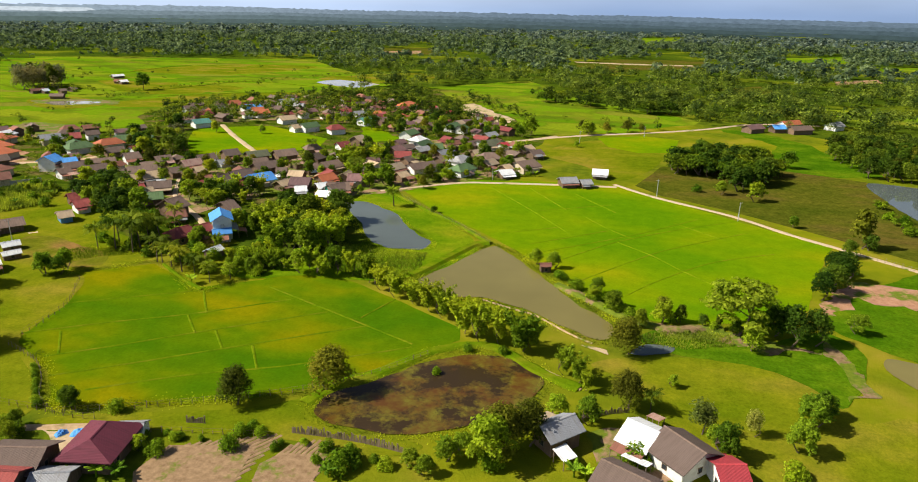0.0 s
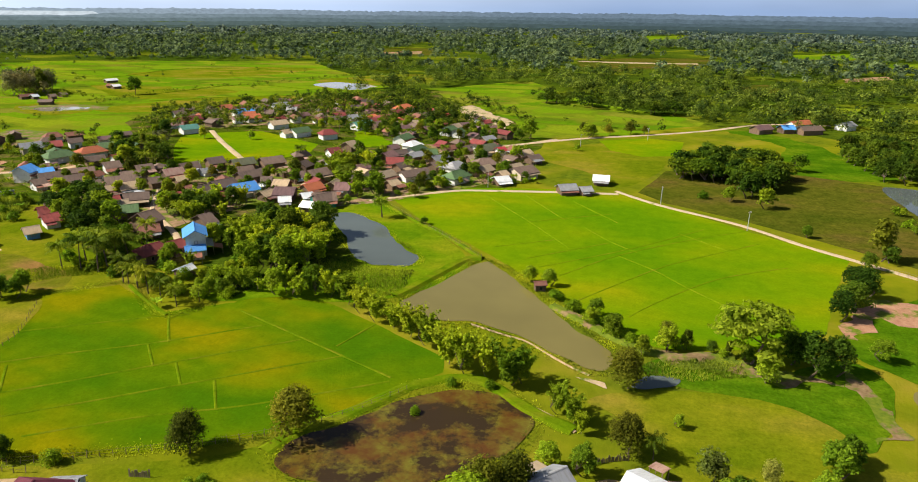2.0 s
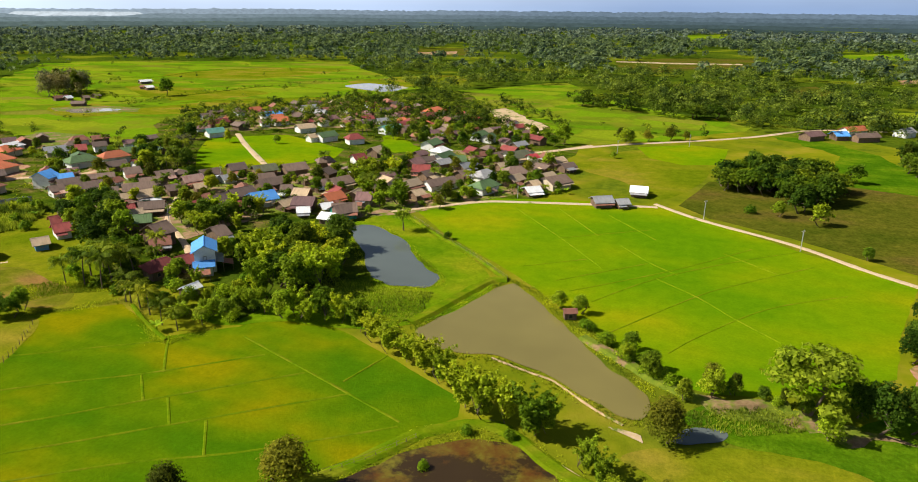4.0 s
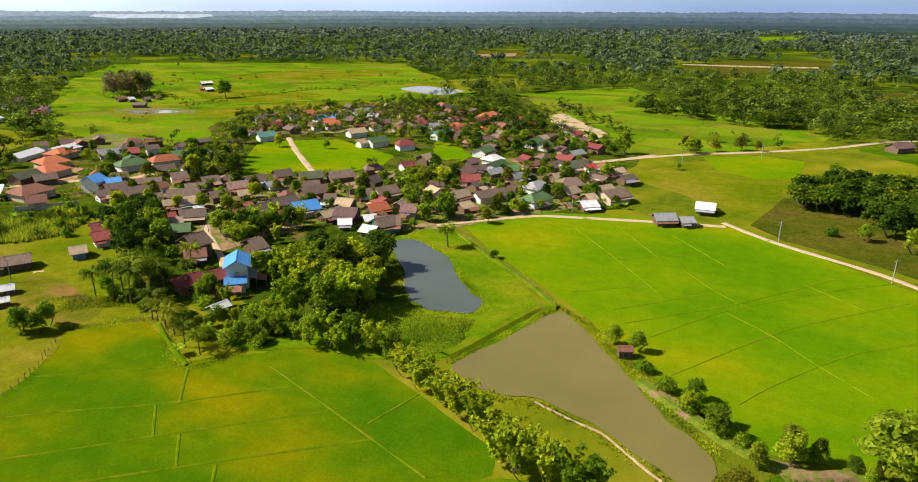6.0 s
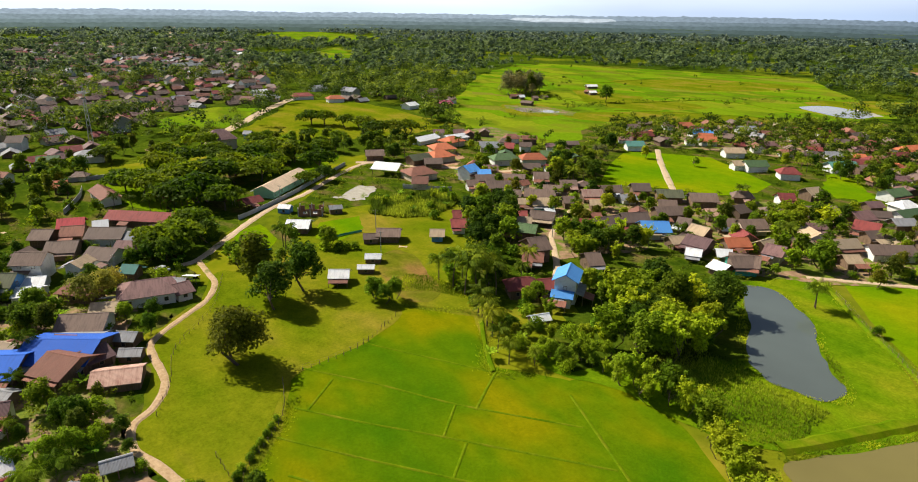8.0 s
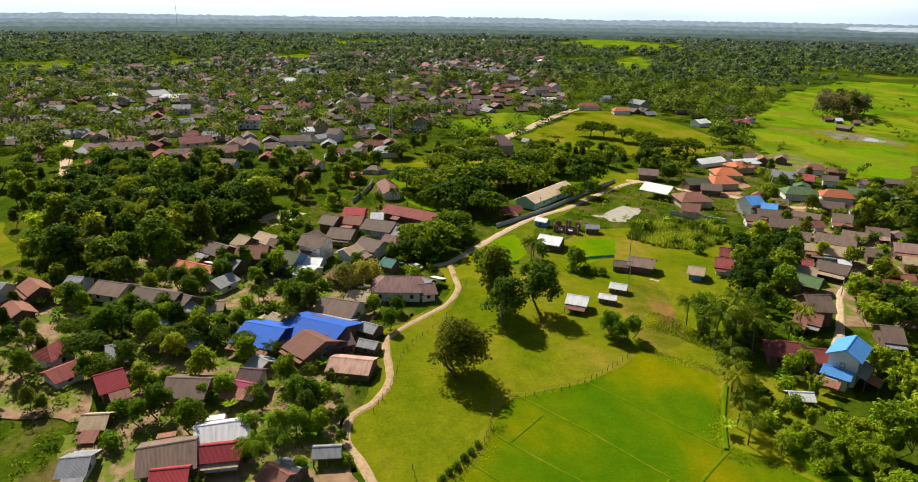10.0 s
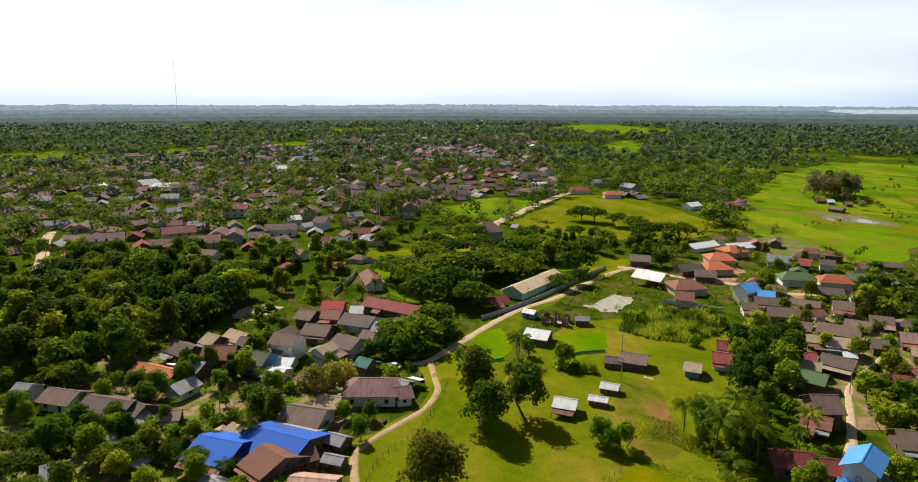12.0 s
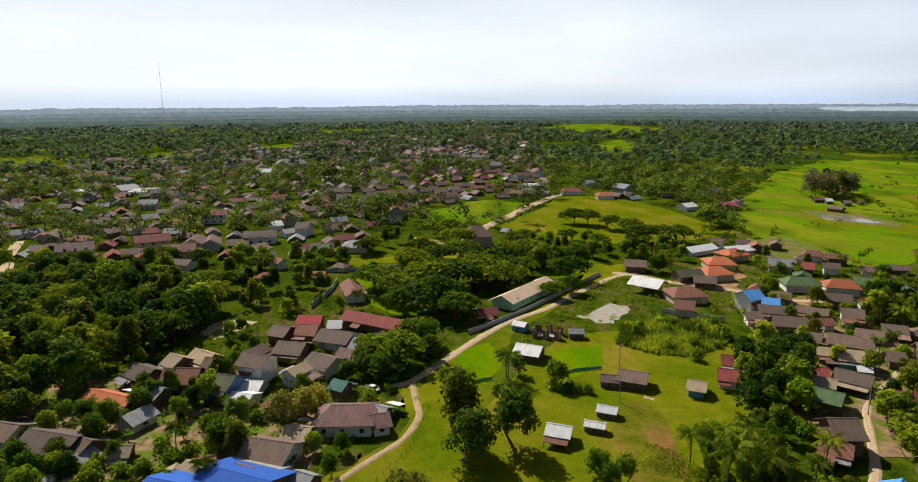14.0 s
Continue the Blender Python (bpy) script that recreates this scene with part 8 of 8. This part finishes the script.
grove([(-233.7, -44.6), (-209.5, -7.2), (-172.7, 10.9), (-136.1, 21), (-139.8, 0.8)], 7, "dark broad palm banana light dark", 4, 8)
# fences, walls and poles
fence([(-100.1, 77.2), (-89.9, 81.2), (-71.4, 89.8), (-60.2, 96.2), (-49.3, 105.6), (-40.8, 116.6)], 2.0, 1.3)
fence([(-111.6, 77.1), (-104, 77.3), (-94.9, 77), (-89.9, 78.2)], 2.0, 1.4)
fence([(-130.2, 100.4), (-130.8, 108.4), (-133.2, 116.7), (-141.6, 129.7)], 2.0, 1.4)
fence([(-42.6, 190.6), (-56.2, 204.9), (-72.7, 220.4), (-86.5, 234.2)], 2.2, 1.4)
fence([(-191.3, 102.8), (-171, 94.1), (-154, 81), (-140.3, 76.7), (-129.3, 71.5)], 2.4, 1.3)
fence([(-128.8, 95.5), (-117.9, 91.4), (-110.8, 85.8), (-106.2, 80.6), (-101.5, 78)], 1.6, 1.3)
fence([(66.3, 215.5), (74.6, 210), (82.7, 202), (90.5, 194.4)], 2.4, 1.4)
fence([(-81.4, 76.6), (-72.5, 78.7), (-57.4, 81.5)], 1.8, 1.2)
fence([(-56.1, 83.3), (-49.7, 83.7), (-43.2, 83.8), (-35.7, 83.1)], 0.32, 1.5, False)
fence([(-75.4, 81.1), (-72.2, 81.7)], 0.32, 1.3, False)
fence([(-6.9, 101.6), (-2.8, 104.1), (0.9, 105.7)], 0.32, 1.2, False)
fence([(-95.4, 156.2), (-104.8, 146.9), (-113.6, 144.3)], 2.2, 1.2)
shell_house(-233.3, 148.1, 60, 8.5, 6.0, 2.8)
net_fence([(-203.2, 141.9), (-204.6, 146.4), (-204.5, 154.2)], 0.9)
net_fence([(-203.1, 116.2), (-203.7, 118.9), (-204.4, 122.3)], 0.9)
concrete_wall([(-240.5, 123.8), (-250.1, 137.6), (-263, 153.8), (-274.8, 166.9), (-298.6, 193.8)], 1.6)
concrete_wall([(-246.9, 195.5), (-239.5, 201.8), (-233.5, 209.2)], 1.8)
concrete_wall([(-332.3, 74.7), (-331.5, 95.9), (-332.8, 118)], 1.8)
concrete_wall([(-280.6, 74.2), (-300.4, 81.5), (-314.3, 84.5)], 2)
utility_pole(38.5, 241.3, 7, 40)
utility_pole(-183.6, 149.2, 7, 40)
utility_pole(-57.9, 273.3, 7, 40)
utility_pole(11.1, 267.5, 7, 40)
utility_pole(-205, 159.3, 7, 40)
utility_pole(-164.2, 203.3, 7, 40)
utility_pole(-181.8, 256.8, 7, 40)
utility_pole(-84.5, 262.1, 7, 40)
utility_pole(-279.1, 173.5, 7, 40)
utility_pole(-254.4, 144.6, 7, 40)
utility_pole(-193.3, 32.6, 7, 40)
utility_pole(-205.9, 78.3, 7, 40)
utility_pole(-27.4, 372.7, 7, 40)
utility_pole(8.3, 403.1, 7, 40)
lattice_tower(-407.3, 101.7, 33, 1.1, "grey steel lattice radio mast among houses")
lattice_tower(-1641.4, -248.3, 161, 0.8, "very tall thin radio mast far off")
pickup(-204.4, 89.8, 35, METAL)
tarp(-90.5, 73.7, 20, 4, 2.4)
tarp(-93.8, 72.5, 60, 2.2, 1.6)
tarp(-123.3, 247.2, 50, 4, 3)
# beds of the vegetable plots
furrows([(-75.4, 67.5), (-74.2, 73.9), (-60.4, 78), (-58.6, 67.2), (-70.4, 61.4)], 0.85, 59)
furrows([(-57.1, 73.3), (-56.3, 78.5), (-48.3, 79.6), (-46.6, 70.5), (-55.3, 66.8)], 0.85, 76)
# rank grass
pond_grass_edges = [([(-104.1, 218.7), (-91.2, 219.7), (-75, 202.4), (-60.6, 186.4), (-60.8, 180), (-71.9, 177.2), (-82.5, 185.6), (-96.8, 208)], True), ([(-56.4, 155.2), (-49.9, 171.5), (-42.5, 189.2)], False), ([(-41.1, 190.2), (-35.8, 186.9), (-30.2, 180.4), (-25.4, 172.8), (-21.4, 168.0), (-17.6, 162.2), (-13.4, 156.1), (-9.6, 151.4), (-5.7, 147.3), (-2.5, 142.6)], False), ([(-3.3, 134.3), (-5.0, 132.4), (-9.2, 132.8), (-11.8, 135.1), (-15.5, 137.1), (-17.7, 138.4), (-20.1, 140.4), (-24.3, 143.1), (-27.3, 144.0), (-31.1, 145.7), (-35.0, 147.1), (-38.5, 146.9), (-44.8, 145.6), (-50.8, 148.1)], False)]
grass_tufts("pond_grass", pond_grass_edges, 16, 0.8, 0.36, 11, "rank yellow-green grass fringing the ponds")
marsh_grass_edges = [([(-55.3, 90.9), (-54.4, 96.9), (-47.6, 104.2), (-41.5, 112.2), (-32.9, 118.6), (-22.7, 118.9), (-16.5, 113.7), (-18, 103.4), (-23.5, 96.9), (-31.6, 90.4), (-38.3, 87.7), (-46.8, 87.1)], True)]
grass_tufts("marsh_grass", marsh_grass_edges, 26, 1.5, 0.28, 12, "coarse weeds fringing the swamp pond")
bank_grass_edges = [([(-58.7, 157.5), (-51.6, 176.2), (-46.7, 188.6), (-42.6, 190.6)], False), ([(-42.6, 190.6), (-56.8, 206.5), (-72.7, 220.4), (-92.4, 238.9)], False), ([(-41.2, 118), (-27.4, 123.4), (-17.4, 115.9), (-8.7, 111.4)], False), ([(-24.3, 174.6), (-8.1, 154.5), (6.6, 143.4), (16.5, 144.7), (28.2, 150.7)], False), ([(-148.4, 132.4), (-139.2, 140), (-129, 146.7), (-108.2, 132.5), (-100.2, 142.2)], False), ([(-101, 78.1), (-59.8, 95.4), (-48.9, 104.5)], False), ([(-120.9, 95.1), (-110.4, 85.9), (-101, 78.1)], False)]
grass_tufts("bank_grass", bank_grass_edges, 34, 0.9, 0.26, 13, "rank grass along banks and fences")
cane("dry_meadow", [(-155, 138), (-149, 146), (-138, 151.5), (-146, 153), (-158, 152), (-164, 146)], 0.45, 0.6, 14, "tall yellow unmown grass beside the rice")
cane("ditch_weeds", [(3.3, 139.0), (13.3, 143.8), (23.5, 144.3), (23.9, 139.1), (12.6, 133.9), (4.4, 134.3)], 0.6, 0.8, 17, "rank green weeds in the ditch", CANE_LEAF)
cane("cane_field", [(-238, 176), (-236, 205), (-216, 203), (-206, 184), (-212, 172), (-222, 166)], 0.85, 1.9, 15, "tall yellow-green cane grass behind the houses", CANE_LEAF)
cane("pond_meadow", [(-90, 176), (-80, 180), (-70, 174), (-59, 176), (-57, 160), (-66, 152), (-80, 155), (-90, 160)], 0.6, 0.75, 16, "rank bright grass between grove and pond", CANE_LEAF)


# far woods
GLADES = [o for o in OPEN + WET if min(math.hypot(x + 15, y - 45) for x, y in o) > 650]


def woods(name, near, far, spacing, radius, height, leaves, size, material, seed, label):
    """Tree crowns by the thousand, joined: leaf sprays over the plain, with clearings where the fields lie."""
    rng = np.random.default_rng(seed)
    n = int(2.50 * (far * far - near * near) / 2 / spacing ** 2)
    r = np.sqrt(rng.random(n) * (far * far - near * near) + near * near)
    a = rng.random(n) * 2.50 - 2.04
    px, py = -20 + r * np.sin(a), 60 + r * np.cos(a)
    # thins out towards both edges, where the next belt takes over
    drop = rng.random(n) > np.clip(np.minimum((far - r) / 160, (r - near) / 160 if near > 500 else 1.0), 0.0, 1.0)
    bx = px + 22 * np.array([noise.noise((q * 0.02, w * 0.02, 1)) for q, w in zip(px, py)])
    by = py + 22 * np.array([noise.noise((q * 0.02, w * 0.02, 8)) for q, w in zip(px, py)])
    for o in OPEN + WET:
        for reach in (1.0, 1.04, 1.08) if o in GLADES else (1.0,):
            drop |= inside_many((bx + 15) * reach - 15, (by - 45) * reach + 45, o)
    for o in VILLAGE:
        drop |= inside_many(px, py, o)
    for o in TOWN:
        drop |= inside_many(px, py, o) & (rng.random(n) < 0.05)
    if near < 700:
        for hx, hy, hr in HOMES:
            drop |= (px - hx) ** 2 + (py - hy) ** 2 < (hr + 1.2) ** 2
    spots = [q for q in zip(px[~drop], py[~drop]) if noise.noise((q[0] * 0.006, q[1] * 0.006, 3)) + 0.5 * noise.noise((q[0] * 0.022, q[1] * 0.022, 6)) < 0.34]
    p = np.array(spots)
    k = len(p)
    s = (0.55 + 0.95 * rng.random(k) ** 1.7) * (0.85 + 0.3 * np.array([noise.noise((q[0] * 0.01, q[1] * 0.01, 9)) for q in spots]))
    w, h = radius * s * (0.8 + 0.5 * rng.random(k)), height * s
    # two lobes a tree
    which = np.repeat(np.arange(k), leaves)
    lobe = rng.random(len(which)) < 0.45
    off = np.where(lobe[:, None], np.stack([w * (rng.random(k) - 0.5), w * (rng.random(k) - 0.5), 0.12 * h], 1)[which], 0.0)
    centre = np.column_stack([p[which], 0.55 * h[which]]) + off
    rad = np.column_stack([w[which], w[which], 0.48 * h[which]]) * np.where(lobe, 0.7, 1.0)[:, None]
    verts = leaf_skin(rng, centre, rad, w[which] * (size / math.sqrt(leaves)), 0.2)
    me = mesh_of(name, verts, [(i, i + 1, i + 2) for i in range(0, len(verts), 3)], material)
    return tagged(new(name, me), label, "woods", kind="stuff")


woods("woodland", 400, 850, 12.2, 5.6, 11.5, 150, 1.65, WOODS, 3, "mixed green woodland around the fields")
woods("outer_woodland", 700, 1650, 15, 5.8, 11.5, 44, 1.9, HAZED_OUTER_WOODS, 6, "mixed green woodland beyond the fields, leaf colour tinted for haze")
woods("distant_woodland", 1480, 2330, 25, 9.0, 10, 30, 1.8, HAZED_FAR_WOODS, 4, "woodland far across the plain, bluish haze in its leaf colour")


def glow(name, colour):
    """Emission that stands in for distance haze: mottled belts of wood and clearings."""
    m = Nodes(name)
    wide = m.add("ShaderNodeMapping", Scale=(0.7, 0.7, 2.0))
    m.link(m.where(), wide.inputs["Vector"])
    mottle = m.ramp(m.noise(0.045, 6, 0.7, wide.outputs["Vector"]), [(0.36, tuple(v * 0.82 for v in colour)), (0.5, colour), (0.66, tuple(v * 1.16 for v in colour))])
    # the haze glow is painted brighter towards the sun
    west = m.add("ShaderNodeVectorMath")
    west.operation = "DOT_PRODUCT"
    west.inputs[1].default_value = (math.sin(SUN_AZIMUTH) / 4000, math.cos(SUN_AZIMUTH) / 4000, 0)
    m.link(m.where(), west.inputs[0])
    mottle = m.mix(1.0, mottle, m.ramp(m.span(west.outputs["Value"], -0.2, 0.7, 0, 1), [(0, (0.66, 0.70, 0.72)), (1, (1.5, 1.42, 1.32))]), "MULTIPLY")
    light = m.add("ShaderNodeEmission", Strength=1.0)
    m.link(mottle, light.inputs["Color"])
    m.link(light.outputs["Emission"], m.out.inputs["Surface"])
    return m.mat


def distance():
    """The plain's far woods and low hills as glowing haze-coloured belts, belt behind belt, with a glowing lake between
    two of them.
    """
    # bluer, lighter emission per belt imitates thickening haze; fifth belt's glow is the lake
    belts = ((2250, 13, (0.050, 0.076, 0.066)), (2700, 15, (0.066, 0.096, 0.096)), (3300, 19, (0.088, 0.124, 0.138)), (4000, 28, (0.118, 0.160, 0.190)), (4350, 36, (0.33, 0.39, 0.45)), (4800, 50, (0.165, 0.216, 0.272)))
    n = 900
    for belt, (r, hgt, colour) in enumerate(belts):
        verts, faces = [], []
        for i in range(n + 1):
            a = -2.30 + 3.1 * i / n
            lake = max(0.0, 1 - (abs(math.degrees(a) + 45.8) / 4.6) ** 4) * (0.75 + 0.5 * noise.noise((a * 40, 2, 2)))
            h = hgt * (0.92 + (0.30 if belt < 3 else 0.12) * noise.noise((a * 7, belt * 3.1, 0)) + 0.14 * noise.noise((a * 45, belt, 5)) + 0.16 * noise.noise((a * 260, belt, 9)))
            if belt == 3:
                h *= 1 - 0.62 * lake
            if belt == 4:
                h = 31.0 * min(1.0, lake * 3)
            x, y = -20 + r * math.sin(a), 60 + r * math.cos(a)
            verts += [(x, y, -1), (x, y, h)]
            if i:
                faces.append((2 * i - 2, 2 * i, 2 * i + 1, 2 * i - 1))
        tagged(new("backdrop", mesh_of("backdrop", verts, faces, glow(f"far_haze_glow_{belt}", colour))), "pale glowing lake belt far across the plain" if belt == 4 else "woods and low hills along the horizon, glowing haze blue", "distance", kind="structure")


distance()


def far_trees(name, spots, material, seed, label):
    """The trees that stand too far off to tell apart, joined."""
    rng = np.random.default_rng(seed)
    p = np.array(spots)
    which = np.repeat(np.arange(len(p)), 150)
    w, h = p[which, 2] * 0.36, p[which, 2]
    lobe = rng.normal(size=(len(p), 5, 3)) * np.array([0.22, 0.22, 0.16])
    off = lobe[which, rng.integers(0, 5, len(which))] * h[:, None]
    centre = np.column_stack([p[which, :2], 0.55 * h]) + off
    verts = leaf_skin(rng, centre, np.column_stack([w, w, 0.3 * h]) * 0.6, 0.062 * h, 0.2)
    tagged(new(name, mesh_of(name, verts, [(i, i + 1, i + 2) for i in range(0, len(verts), 3)], material)), label, "trees", kind="stuff")


far_trees("bright_trees", FAR_TREES["bright"], FAR_BRIGHT, 21, "light green broadleaf trees around the distant houses")
far_trees("dull_trees", FAR_TREES["dull"], FAR_DULL, 22, "dark green trees around the distant houses")


def low_growth():
    """Weeds, saplings and garden shrubs in every gap between the houses, past counting."""
    rng = np.random.default_rng(41)
    spots = []
    gardens = [(GARDENS[0], 6.0), (GARDENS[1], 4.0)]
    for outline, spacing in gardens:
        for x, y in scatter(outline, spacing):
            if clear_of(x, y, -1.6) and not any(inside(x, y, o) for o in OPEN):
                spots.append((x, y, 0.8 + 2.2 * rng.random() ** 2))
    p = np.array(spots)
    which = np.repeat(np.arange(len(p)), 46)
    h = p[which, 2]
    lobe = rng.normal(size=(len(p), 3, 3)) * np.array([0.42, 0.42, 0.12])
    centre = np.column_stack([p[which, :2], 0.42 * h]) + lobe[which, rng.integers(0, 3, len(which))] * h[:, None]
    verts = leaf_skin(rng, centre, np.column_stack([0.4 * h, 0.4 * h, 0.4 * h]), 0.12 * h, 0.1)
    me = mesh_of("garden_growth", verts, [(i, i + 1, i + 2) for i in range(0, len(verts), 3)], GARDEN_LEAF)
    return tagged(new("garden_growth", me), "mixed weeds and low garden shrubs between houses", "undergrowth", kind="stuff")


low_growth()
